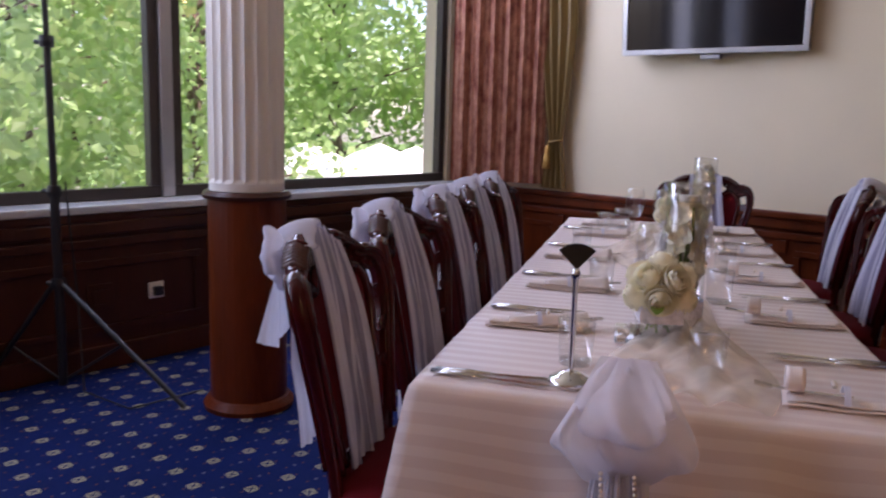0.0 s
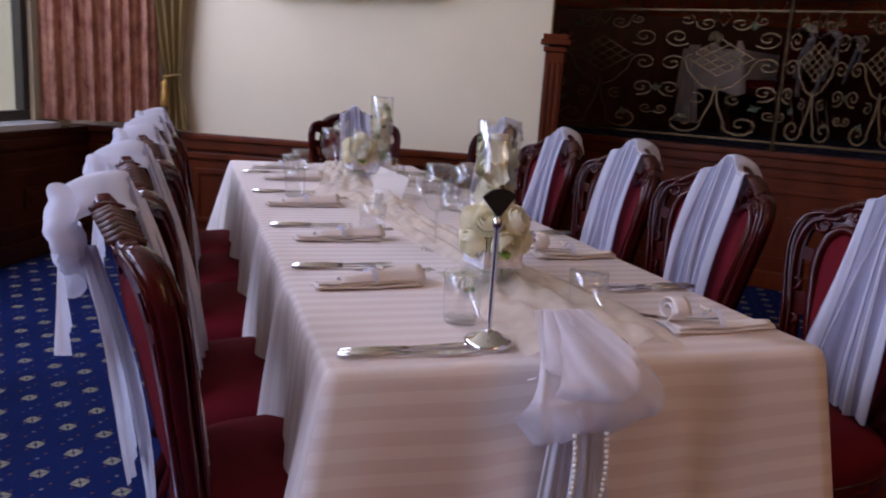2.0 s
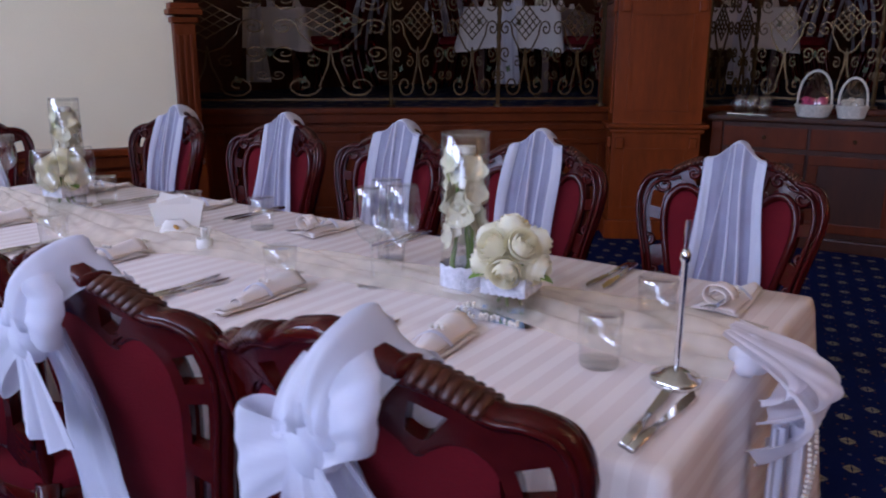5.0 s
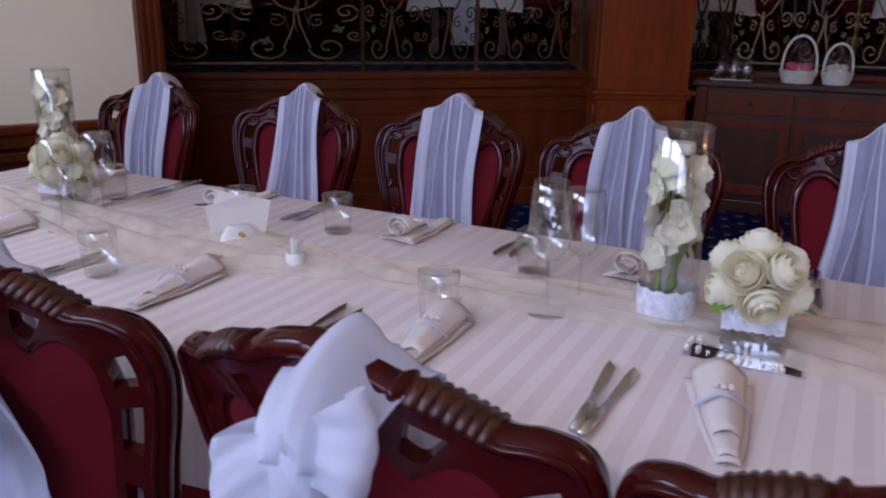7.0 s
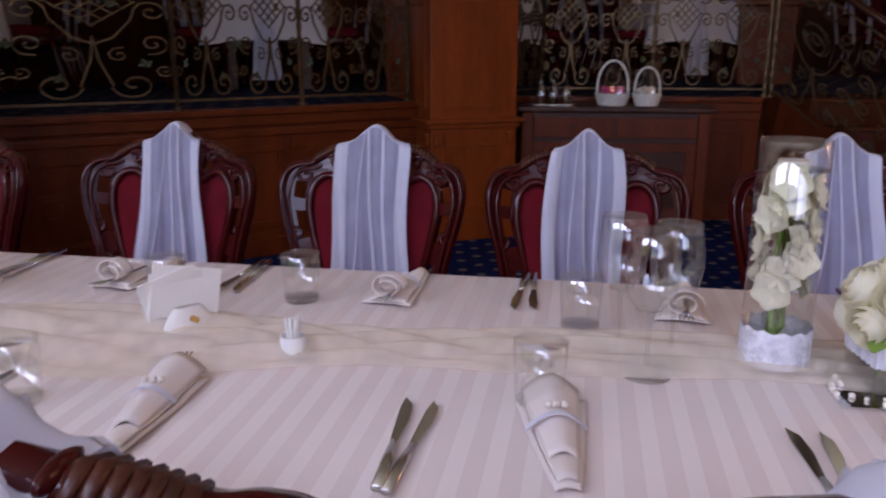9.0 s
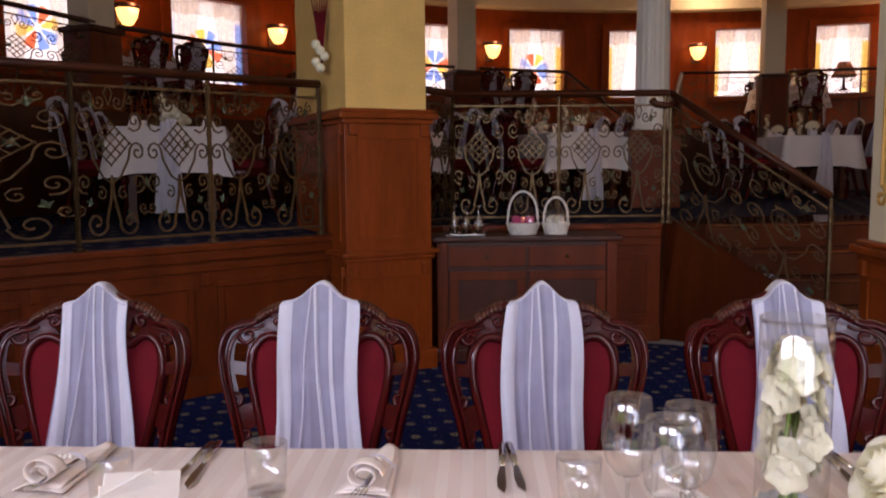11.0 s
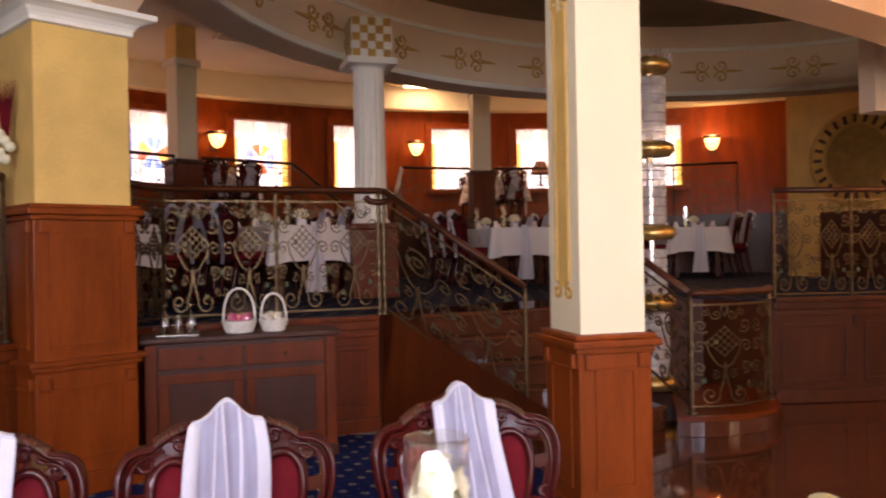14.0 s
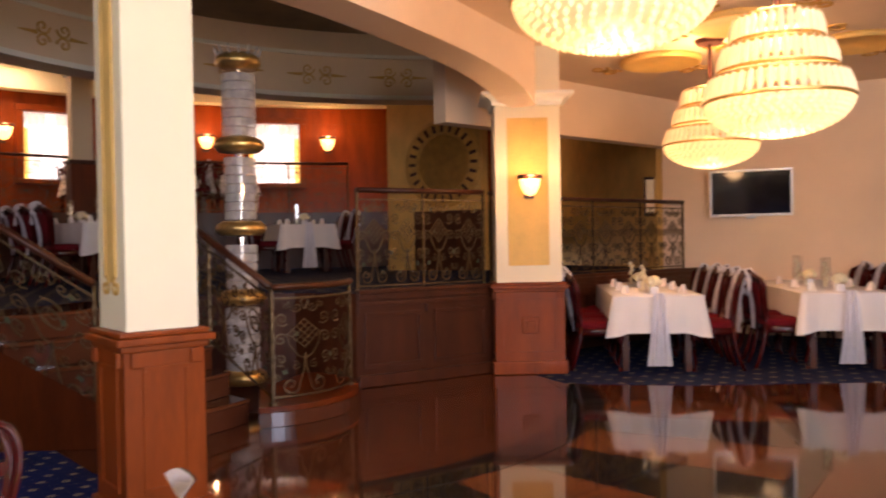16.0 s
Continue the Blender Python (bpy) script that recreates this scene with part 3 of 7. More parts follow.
for a, b in openings:
    win_no += 1
    lo, hi = min(a, b), max(a, b)
    mid, half = radians((lo + hi) / 2), (hi - lo) / 2
    hw = WALL_R * radians(half)
    o = Matrix.Translation((HALL.x + WALL_R * math.cos(mid), HALL.y + WALL_R * math.sin(mid), 0)) @ Matrix.Rotation(mid - math.pi / 2, 4, 'Z')
    w = thing("window_%d" % win_no, o, "bright stained glass window with sheer curtains in a wood frame", "window", kind="structure")
    bm = B()
    for q in ((-hw - 0.14, W0 - 0.1, hw + 0.14, W0), (-hw - 0.14, W1, hw + 0.14, W1 + 0.12), (-hw - 0.14, W0, -hw, W1), (hw, W0, hw + 0.14, W1)):
        box(bm, q[0], -0.10, q[1] + 0.001, q[2], 0.1, q[3] - 0.001, bevel=0.01)
    part("window_frame", bm, "wood_warm", w)
    boxpart("pane", (-hw, 0.12, W0, hw, 0.14, W1), "daylit", w)
    if lo > 8:
        cz, R = W0 + 0.55, 0.30
        for i in range(8):
            bm = B()
            a0 = i * math.pi / 4
            pts = [(0.06 * math.cos(a0), 0.06 * math.sin(a0))] + [(R * math.cos(a0 + s * math.pi / 16), R * math.sin(a0 + s * math.pi / 16)) for s in range(4)] + [(0.06 * math.cos(a0 + 0.6), 0.06 * math.sin(a0 + 0.6))]
            prism(bm, pts, 0, 0.01, Matrix.Translation((0, 0.118, cz)) @ Matrix.Rotation(math.pi / 2, 4, 'X'))
            part("coloured_pane", bm, ("daylit_blue", "daylit_yellow", "daylit_red", "daylit_blue")[(i + int(lo)) % 4], w)
    for sx in (-1, 1):
        boxpart("side_pane", (sx * (hw - 0.05) - 0.05, 0.10, W0, sx * (hw - 0.05) + 0.05, 0.117, W1 - 0.3), "daylit_blue" if (lo > 20) else "daylit_yellow", w)
        bm = B()
        sheet(bm, lambda u, v, s=sx: Vector((s * (hw - u * hw * (0.55 + 0.3 * v)), 0.05 + 0.02 * math.sin(u * 30), W0 + 0.1 + v * (W1 - W0 - 0.1))), 30, 3)
        part("sheer_curtain", bm, "organza", w, smooth=True)
    bm = B()
    sheet(bm, lambda u, v: Vector((-hw + 2 * hw * u, 0.03 + 0.015 * math.sin(u * 50), W1 - 0.22 * v - 0.04 * abs(math.sin(u * 9)) * v)), 50, 3)
    part("valance", bm, "organza", w, smooth=True)

# walls that close the place
for i, (pts, z0, z1, mat, lab) in enumerate((
        (((-8.5, -11.0), (-4.9, -2.6)), 0, 3.7, "cream", "cream wall behind the dance floor"),
        (((1.0, -10.3), (4.75, -9.3)), 0, 3.7, "pink", "beige wall with painted scroll ornaments and a television"),
        (((-8.5, -11.0), (1.0, -10.3)), 0, 3.7, "pink", "beige wall of the side room"),
        (((4.75, -9.3), (9.6, -12.6)), 0, 4.8, "ochre", "yellow wall beside the dark doorway"),
        (((7.0, -7.95), (8.55, -7.45)), STAGE, 4.7, "ochre", "yellow wall with a large round clock"),
        (((8.55, -7.45), (9.4, -9.8)), STAGE, 4.7, "ochre", "yellow side wall on the terrace"))):
    m, L = along(*pts[0], *pts[1])
    structure(boxpart("wall_%d" % (i + 1), (0, -0.12, z0, L, 0.12, z1), mat, m=m), lab, "wall")
m, L = along(4.6, -9.3, 4.72, -6.2)
structure(boxpart("lintel", (-0.3, -0.1, 2.55, L + 1.2, 0.1, 3.7), "pink", m=m), "beige lintel above the terrace opening", "beam")
# back wall near the window end
m, L = along(-4.9, -2.6, *[(WIN @ Vector((WLEN, 0, 0)))[i] for i in (0, 1)])
structure(boxpart("wall_south", (0, -0.1, 0, L, 0.1, CEIL), "cream", m=m), "cream wall closing the window room", "wall")


# pillars and arches
def pier(name, corner, e1, w1, e2, w2, cap_z, label, lower=None, shaft="ochre", ornament=True, spring=2.62, rosette=False):
    """A pillar with a wood clad base; e1 and e2 are its two visible faces from one corner."""
    ang = math.degrees(math.atan2(e1[1], e1[0]))
    root = thing(name, pose(corner[0], corner[1], 0, 0, 0, ang), label, "pillar", kind="structure")
    sgn = 1 if (e1[0] * e2[1] - e1[1] * e2[0]) > 0 else -1

    def blk(nm, d, z0, z1, mat, bev=0.006):
        y0, y1 = (-d, w2 + d) if sgn > 0 else (-w2 - d, d)
        return boxpart(nm, (-d, y0, z0, w1 + d, y1, z1), mat, root, bevel=bev)

    blk("wood_base", 0.02, 0.0, cap_z - 0.09, "wood_warm")
    blk("plinth", 0.045, 0.0, 0.13, "wood_warm", 0.01)
    for d, z0, z1 in ((0.035, cap_z - 0.089, cap_z - 0.06), (0.06, cap_z - 0.059, cap_z - 0.025), (0.04, cap_z - 0.024, cap_z)):
        blk("cap_moulding", d, z0, z1, "wood_warm", 0.008)
    if lower:
        for d, z0, z1 in ((0.04, lower - 0.06, lower - 0.03), (0.06, lower - 0.029, lower)):
            blk("band_moulding", d, z0, z1, "wood_warm", 0.008)
    blk("shaft", 0.0, cap_z + 0.001, spring, shaft, 0.004)
    bm = B()
    rows = []
    for d, z in ((0.002, 0.001), (0.022, 0.006), (0.022, 0.028), (0.030, 0.045), (0.052, 0.068), (0.090, 0.086), (0.125, 0.094), (0.125, 0.125), (0.0, 0.1255)):
        y0, y1 = (-d, w2 + d) if sgn > 0 else (-w2 - d, d)
        rows.append([bm.verts.new(c) for c in ((-d, y0, spring + z), (w1 + d, y0, spring + z), (w1 + d, y1, spring + z), (-d, y1, spring + z))])
    for P, Q in zip(rows, rows[1:]):
        for i in range(4):
            bm.faces.new((P[i], P[(i + 1) % 4], Q[(i + 1) % 4], Q[i]))
    bm.faces.new(rows[0][::-1]), bm.faces.new(rows[-1])
    part("cornice", bm, "white", root, "white moulded cornice")
    blk("impost", 0.0, spring + 0.126, 3.6, "cream", 0.0)
    # applied panel frames and corner blocks on the wood base
    for f in range(2):
        n = w1 if f == 0 else w2
        for z0, z1 in (((0.2, (lower or cap_z) - 0.16),) + (((lower + 0.06, cap_z - 0.16),) if lower else ())):
            bm = B()
            for q in ((0.06, z0, n - 0.06, z0 + 0.02), (0.06, z1 - 0.02, n - 0.06, z1), (0.06, z0 + 0.021, 0.08, z1 - 0.021), (n - 0.08, z0 + 0.021, n - 0.06, z1 - 0.021)):
                if f == 0:
                    s = -0.03 if sgn > 0 else 0.021
                    box(bm, q[0], s, q[1], q[2], s + 0.009, q[3])
                else:
                    a, b = (q[0], q[2]) if sgn > 0 else (-q[2], -q[0])
                    box(bm, -0.03, a, q[1], -0.021, b, q[3])
            part("panel_moulding", bm, "wood_warm", root)
            for e in (0.03, n - 0.03):
                bm = B()
                if f == 0:
                    s = -0.045 if sgn > 0 else 0.021
                    box(bm, e - 0.025, s, z1 + 0.0, e + 0.025, s + 0.024, z1 + 0.07, bevel=0.006)
                else:
                    a = e if sgn > 0 else -e
                    box(bm, -0.045, a - 0.025, z1, -0.021, a + 0.025, z1 + 0.07, bevel=0.006)
                part("corbel", bm, "wood_warm", root)
    if ornament:
        # tall painted frame with hanging scrolls on the second face
        c = w2 / 2 * sgn
        for s in (-0.07, 0.07):
            bm = B()
            tube(bm, [(-0.003, c + s, cap_z + 0.25), (-0.003, c + s, spring - 0.1)], 0.011, 4)
            tube(bm, [(-0.003, c + s + x, z) for x, z in spiral(0.0, cap_z + 0.2, 0.05, math.pi / 2, 1.2 * (1 if s > 0 else -1))], 0.009, 4)
            tube(bm, [(-0.003, c + s + x, z) for x, z in spiral(0.0, spring - 0.08, 0.045, -math.pi / 2, 1.2 * (1 if s < 0 else -1))], 0.009, 4)
            part("painted_ornament", bm, "gold_paint", root)
        boxpart("painted_panel", (-0.003, c - 0.055, cap_z + 0.22, 0.01, c + 0.055, spring - 0.12), "ochre", root)
    return root


pier("pillar", (3.60, 1.80), (0.50, -0.866), 0.53, (0.866, 0.50), 0.95, 1.63, "ochre plaster pillar on a tall stained wood base", lower=0.77, ornament=False)
pier("pillar", (2.236, -0.755), (-0.03, -1.0), 0.335, (1.0, 0.12), 0.36, 0.93, "cream plaster pillar on a stained wood base", shaft="cream")
pc = pier("pillar", (3.985, -5.0), (-0.68, -0.735), 0.64, (0.735, -0.68), 0.5, 0.895, "cream pillar with painted yellow panel and wall lamp", shaft="cream", ornament=False)
boxpart("painted_panel", (0.12, -0.004, 1.06, 0.52, -0.0005, 2.5), "ochre", pc, label="sponged yellow painted panel")
bm = B()
box(bm, 0.24, -0.045, 0.40, 0.40, -0.021, 0.56, bevel=0.006)
box(bm, 0.28, -0.06, 0.44, 0.36, -0.0455, 0.52, bevel=0.008)
part("rosette", bm, "wood_warm", pc)


def arch(p0, p1, thick, spring, rise, top, mat, label, n=28):
    m, L = along(*p0, *p1)
    bm = B()
    rows = []
    for i in range(n + 1):
        x = L * i / n
        q = 2 * i / n - 1
        z = spring + rise * max(0.0, 1 - abs(q) ** 3) ** 0.6
        rows.append([bm.verts.new(m @ Vector(c)) for c in ((x, -thick / 2, z), (x, thick / 2, z), (x, thick / 2, top), (x, -thick / 2, top))])
    for P, Q in zip(rows, rows[1:]):
        for k in range(4):
            j = (k + 1) % 4
            bm.faces.new((P[k], P[j], Q[j], Q[k]))
    bm.faces.new(rows[0]), bm.faces.new(rows[-1][::-1])
    return structure(part("arch", bm, mat), label, "arch")


arch((1.62, 3.75), (3.75, 1.95), 0.42, 2.70, 0.22, 3.7, "cream", "cream plaster arch over the terrace railing")
arch((3.80, 1.42), (2.40, -0.74), 0.34, 2.745, 0.30, 3.7, "pink", "flat cream plaster arch over the sideboard")
arch((2.50, -1.08), (3.80, -5.15), 0.36, 2.60, 0.24, 4.4, "pink", "wide pink plaster arch over the stair hall")

# stair
stair = thing("stairs", pose(0, 0, 0), "low fan shaped stair with dark carpeted treads", "stairs", kind="structure")
LA, LB = Vector((3.95, -1.30)), Vector((4.72, -0.42))
RA, RB = Vector((3.95, -2.28)), Vector((5.25, -2.20))
ARC = Vector((4.42, -2.64))     # middle of the curved balustrade
NS = 5
for i in range(NS):
    a, b = i / NS, 1.0
    P = [LA.lerp(LB, a), LA.lerp(LB, b) + Vector((0.3, 0)), RB + Vector((0.5, 0)), RA.lerp(RB, a)]
    bow = [P[3].lerp(P[0], s) + Vector((-0.15 * math.sin(math.pi * s), 0)) for s in (0.2, 0.4, 0.6, 0.8)]
    bm = B()
    prism(bm, [p[:] for p in (P[0], P[1], P[2], P[3], *bow)], i * STAGE / NS, (i + 1) * STAGE / NS - 0.001 * (NS - i))
    part("step", bm, "granite", stair)
    bm = B()
    line = [P[3], *bow, P[0]]
    tube(bm, [(p.x, p.y, (i + 1) * STAGE / NS - 0.012) for p in line], 0.016, 6)
    part("nosing", bm, "granite_light", stair, "polished stone nosing")
m, L = along(LA.x - 0.12, LA.y - 0.1, LB.x, LB.y + 0.1)
bm = B()
bmv = [bm.verts.new(m @ Vector(c)) for c in ((0, 0, 0), (L, 0, 0), (L, 0, STAGE + 0.02), (L * 0.9, 0, STAGE + 0.02), (0.1, 0, 0.22), (0, 0, 0.18))]
f = bm.faces.new(bmv)
bmesh.ops.solidify(bm, geom=[f], thickness=0.09)
part("stringer", bm, "wood", stair)
bm = B()
ring(bm, 0.0001, 0.82, 0.0, 0.10, 150, 300, 24, ARC)
part("curved_plinth", bm, "granite", stair, "curved polished granite plinth")
bm = B()
ring(bm, 0.0001, 0.80, 0.101, 0.14, 150, 300, 24, ARC)
part("plinth_moulding", bm, "wood", stair)


# ironwork
def scrollwork(bm, place, w, h, lattice=True):
    """Wrought scrolls and a lattice in a field w wide and h high; place(u, v) gives points."""
    r = 0.0062

    bars = []

    def bar(pts, k=1.0):
        q = bm or B()
        tube(q, [place(u, v) for u, v in pts], r * k, 4)
        bars.append(q)

    for c in (w * 0.25, w * 0.75):
        for s in (-1, 1):
            X = lambda q: [(c + s * u, v) for u, v in q]
            bar(X([(0.0, 0.34), (0.012, 0.22), (0.05, 0.09)] + spiral(0.115, 0.095, 0.075, 3.3, 1.3, 14)), 1.3)
            bar(X(spiral(0.185, 0.30, 0.055, 4.4, 1.5, 14)), 1.1)
            bar(X([(0.0, 0.30), (0.06, 0.33), (0.12, 0.42)] + spiral(0.185, 0.46, 0.055, 2.9, -1.4, 14)), 1.1)
            bar(X(spiral(0.175, 0.625, 0.060, -2.4, 1.5, 14)))
            bar(X(spiral(0.065, 0.715, 0.045, 0.3, -1.4, 12)))
            bar(X([(0.0, 0.70), (0.03, 0.76), (0.0, 0.80)]))
            bar(X(spiral(0.075, 0.245, 0.040, 1.2, 1.3, 10)), 0.9)
            bar(X(spiral(0.215, 0.165, 0.034, -0.6, -1.3, 10)), 0.9)
            bar(X(spiral(0.145, 0.735, 0.035, 2.0, 1.3, 10)), 0.9)
            if lattice:
                # bars of a lozenge shaped trellis that stands on its point
                for i in range(5):
                    o = -0.12 + 0.06 * i
                    bar([(c + s * (o * 0.55 - 0.072), 0.505 - 0.062 - o * 0.47), (c + s * (o * 0.55 + 0.072), 0.505 + 0.062 - o * 0.47)], 0.8)
            else:
                bar(X(spiral(0.0, 0.50, 0.105, 0.9, 1.6, 18)))
    return bars


def leafwork(bm, place, w, spots):
    for u, v in spots:
        p = Vector(place(w / 2 + u, v))
        for k in range(4):
            a = k * 1.57 + u * 9
            q = Vector(place(w / 2 + u + 0.028 * math.cos(a), v + 0.028 * math.sin(a)))
            q2 = Vector(place(w / 2 + u + 0.016 * math.cos(a + 0.8), v + 0.016 * math.sin(a + 0.8)))
            q3 = Vector(place(w / 2 + u + 0.016 * math.cos(a - 0.8), v + 0.016 * math.sin(a - 0.8)))
            o = Vector((0.004, 0.004, 0.004))
            vs = [bm.verts.new(x) for x in (p + o, q2, q + o, q3)]
            bm.faces.new(vs)


def railing(pts, label, panels, h=0.93, hand=0.030, ends=True, group="terrace railings", name="railing", curl=False):
    """A wrought iron railing over plan points with floor heights; panels of equal width on each stretch."""
    root = thing(name, pose(*pts[0]), label, "railing", group)
    o = Vector(pts[0])
    P = [Vector(p) - o for p in pts]
    bm = B()
    top = [p + Vector((0, 0, h)) for p in P]
    if curl:
        d = (top[-1] - top[-2]).normalized()
        top += [top[-1] + d * 0.10 * math.sin(a) + Vector((0, 0, -0.045 + 0.045 * math.cos(a))) for a in (0.7, 1.5, 2.3, 3.1, 3.9, 4.7)]
    tube(bm, top, hand, 8, flat=(1.15, 0.85))
    part("handrail", bm, "wood_dark", root, "dark polished wooden handrail", smooth=True)
    for zz, rr in ((h - 0.085, 0.009), (0.055, 0.010)):
        bm = B()
        tube(bm, [p + Vector((0, 0, zz)) for p in P], rr, 4)
        part("bar", bm, "iron", root)
    for A, Bq, n in zip(P, P[1:], panels):
        for i in range(n):
            a, b = A.lerp(Bq, i / n), A.lerp(Bq, (i + 1) / n)
            d = b - a
            w = math.hypot(d.x, d.y)
            su, sv = w / 0.98, (h - 0.1) / 0.83

            def place(u, v, a=a, d=d, su=su, sv=sv, w=w):
                return a + d * (u * su / w) + Vector((0, 0, 0.05 + v * sv))

            if group == "terrace railings":
                for q in scrollwork(None, place, 0.98, 0.83, abs(d.z) < 0.1):
                    part("scroll", q, "iron", root)
            else:
                bm = B()
                scrollwork(bm, place, 0.98, 0.83)
                tagged(part("scrollwork", bm, "iron", root), kind="stuff")
            bm = B()
            leafwork(bm, place, 0.98, [(-0.31, 0.50), (0.31, 0.50), (0.0, 0.30), (-0.13, 0.13), (0.13, 0.13), (0.40, 0.2), (-0.40, 0.2), (0.36, 0.7), (-0.36, 0.7)])
            tagged(part("leaves", bm, "iron_leaf", root), kind="stuff")
            for q in ((a, b) if i == n - 1 else (a,)):
                bm = B()
                tube(bm, [q + Vector((0, 0, z)) for z in (0.0, 0.02)], 0.03, 8)
                prof = [0.013 + 0.004 * (k % 2) for k in range(24)]
                tube(bm, [q + Vector((0, 0, 0.02 + (h - 0.03) * k / 23)) for k in range(24)], prof, 6)
                part("post", bm, "iron", root)
    return root


E1 = Vector((0.68, -0.735))
railing([(1.78, 4.20, STAGE), (2.82, 3.05, STAGE), (3.80, 2.0, STAGE)], "bronzed wrought iron railing with dark handrail on the terrace edge", [1, 2])
railing([(4.14, 1.40, STAGE), (4.56, 1.20, STAGE), (4.68, -0.32, STAGE)], "bronzed wrought iron railing behind the sideboard", [1, 2], curl=True)
railing([(4.68, -0.36, STAGE), (4.02, -1.22, 0.14)], "sloping wrought iron stair railing with leaf scrolls", [1])
railing([(5.25, -2.15, STAGE), (3.755, -2.365, 0.14)], "sloping wrought iron stair railing ending in a curve", [2], h=0.86)


def balustrade(c, r, a0, a1, z, h, label):
    """A wrought iron balustrade on an arc, with a post at each end and one in the middle."""
    root = thing("railing", pose(c.x, c.y, z), label, "railing", "terrace railings")
    L = abs(radians(a1 - a0)) * r

    def place(u, v):
        a = radians(a0 + (a1 - a0) * u / 0.98)
        return Vector((r * math.cos(a), r * math.sin(a), 0.05 + v * (h - 0.1) / 0.83))
    arc_pts = [place(0.98 * i / 20, 0) for i in range(21)]
    bm = B()
    tube(bm, [Vector((p.x, p.y, h)) for p in arc_pts], 0.030, 8, flat=(1.15, 0.85))
    part("handrail", bm, "wood_dark", root, "dark polished wooden handrail", smooth=True)
    for zz in (h - 0.085, 0.055):
        bm = B()
        tube(bm, [Vector((p.x, p.y, zz)) for p in arc_pts], 0.010, 4)
        part("bar", bm, "iron", root)
    for q in scrollwork(None, place, 0.98, 0.83):
        part("scroll", q, "iron", root)
    bm = B()
    leafwork(bm, place, 0.98, [(-0.31, 0.50), (0.31, 0.50), (0.0, 0.30), (-0.13, 0.13), (0.13, 0.13), (0.40, 0.2), (-0.40, 0.2)])
    tagged(part("leaves", bm, "iron_leaf", root), kind="stuff")
    for u in (0.0, 0.98):
        q = place(u, 0)
        bm = B()
        tube(bm, [Vector((q.x, q.y, zz)) for zz in (0.0, 0.02)], 0.035, 8)
        tube(bm, [Vector((q.x, q.y, 0.02 + (h - 0.03) * k / 23)) for k in range(24)], [0.014 + 0.005 * (k % 2) for k in range(24)], 6)
        part("post", bm, "iron", root)


balustrade(ARC, 0.735, 158, 236, 0.14, 0.86, "curved wrought iron balustrade on a low granite plinth")
railing([(4.44, -3.66, STAGE), (4.16, -5.0, STAGE)], "wrought iron railing on the terrace beside the stair", [2])
railing([(4.25, -5.2, STAGE), (4.62, -6.4, STAGE), (4.42, -9.2, STAGE)], "wrought iron railing on the terrace in the side room", [1, 3])
for a0, a1 in ((100, 67), (65, 30.5), (27.5, 17.5), (4.4, -4.0), (-7, -35.6)):
    n = max(1, int(abs(a1 - a0) / 7))
    pts = [(HALL.x + 8.62 * math.cos(radians(a0 + (a1 - a0) * i / n)), HALL.y + 8.62 * math.sin(radians(a0 + (a1 - a0) * i / n)), TIER) for i in range(n + 1)]
    railing(pts, "curved wrought iron railing on the upper terrace", [1] * n, h=0.90, group="upper terrace railings")
for a, b in ((17.5, 12.5), (4.4, 9.5)):
    p, q = [(HALL.x + r * math.cos(radians(t)), HALL.y + r * math.sin(radians(t))) for r, t in ((8.62, a), (7.3, b))]
    railing([(*p, TIER), (*q, STAGE)], "sloping railing of the upper terrace steps", [1], h=0.9, group="upper terrace railings")


# ---- the laid table and its chairs ----
def smooth_line(pts, n=6):
    """A smooth curve through 2D points."""
    P = [Vector(p) for p in pts]
    P = [P[0] * 2 - P[1]] + P + [P[-1] * 2 - P[-2]]
    out = []
    for i in range(1, len(P) - 2):
        a, b, c, d = P[i - 1:i + 3]
        for k in range(n):
            t = k / n
            out.append(0.5 * ((2 * b) + (c - a) * t + (2 * a - 5 * b + 4 * c - d) * t * t + (3 * b - a - 3 * c + d) * t ** 3))
    out.append(P[-2])
    return out


def back_y(z):
    return -0.19 - 0.11 * max(0.0, (z - 0.44) / 0.54) ** 1.25


def on_back(x, z, off=0.0):
    """A point on the chair's back, which is hollowed so that its sides come forward."""
    return Vector((x, back_y(z) + 1.0 * x * x + off, z))


OUTER = smooth_line([(0.165, 0.40), (0.172, 0.52), (0.198, 0.66), (0.226, 0.77), (0.235, 0.835), (0.223, 0.882), (0.195, 0.899), (0.166, 0.902), (0.14, 0.917), (0.11, 0.931), (0.075, 0.939), (0.04, 0.956), (0.0, 0.966)])
HEART = smooth_line([(0.095, 0.50), (0.122, 0.58), (0.152, 0.70), (0.168, 0.78), (0.164, 0.835), (0.142, 0.864), (0.115, 0.868), (0.092, 0.856), (0.080, 0.846), (0.066, 0.860), (0.036, 0.880), (0.0, 0.886)])


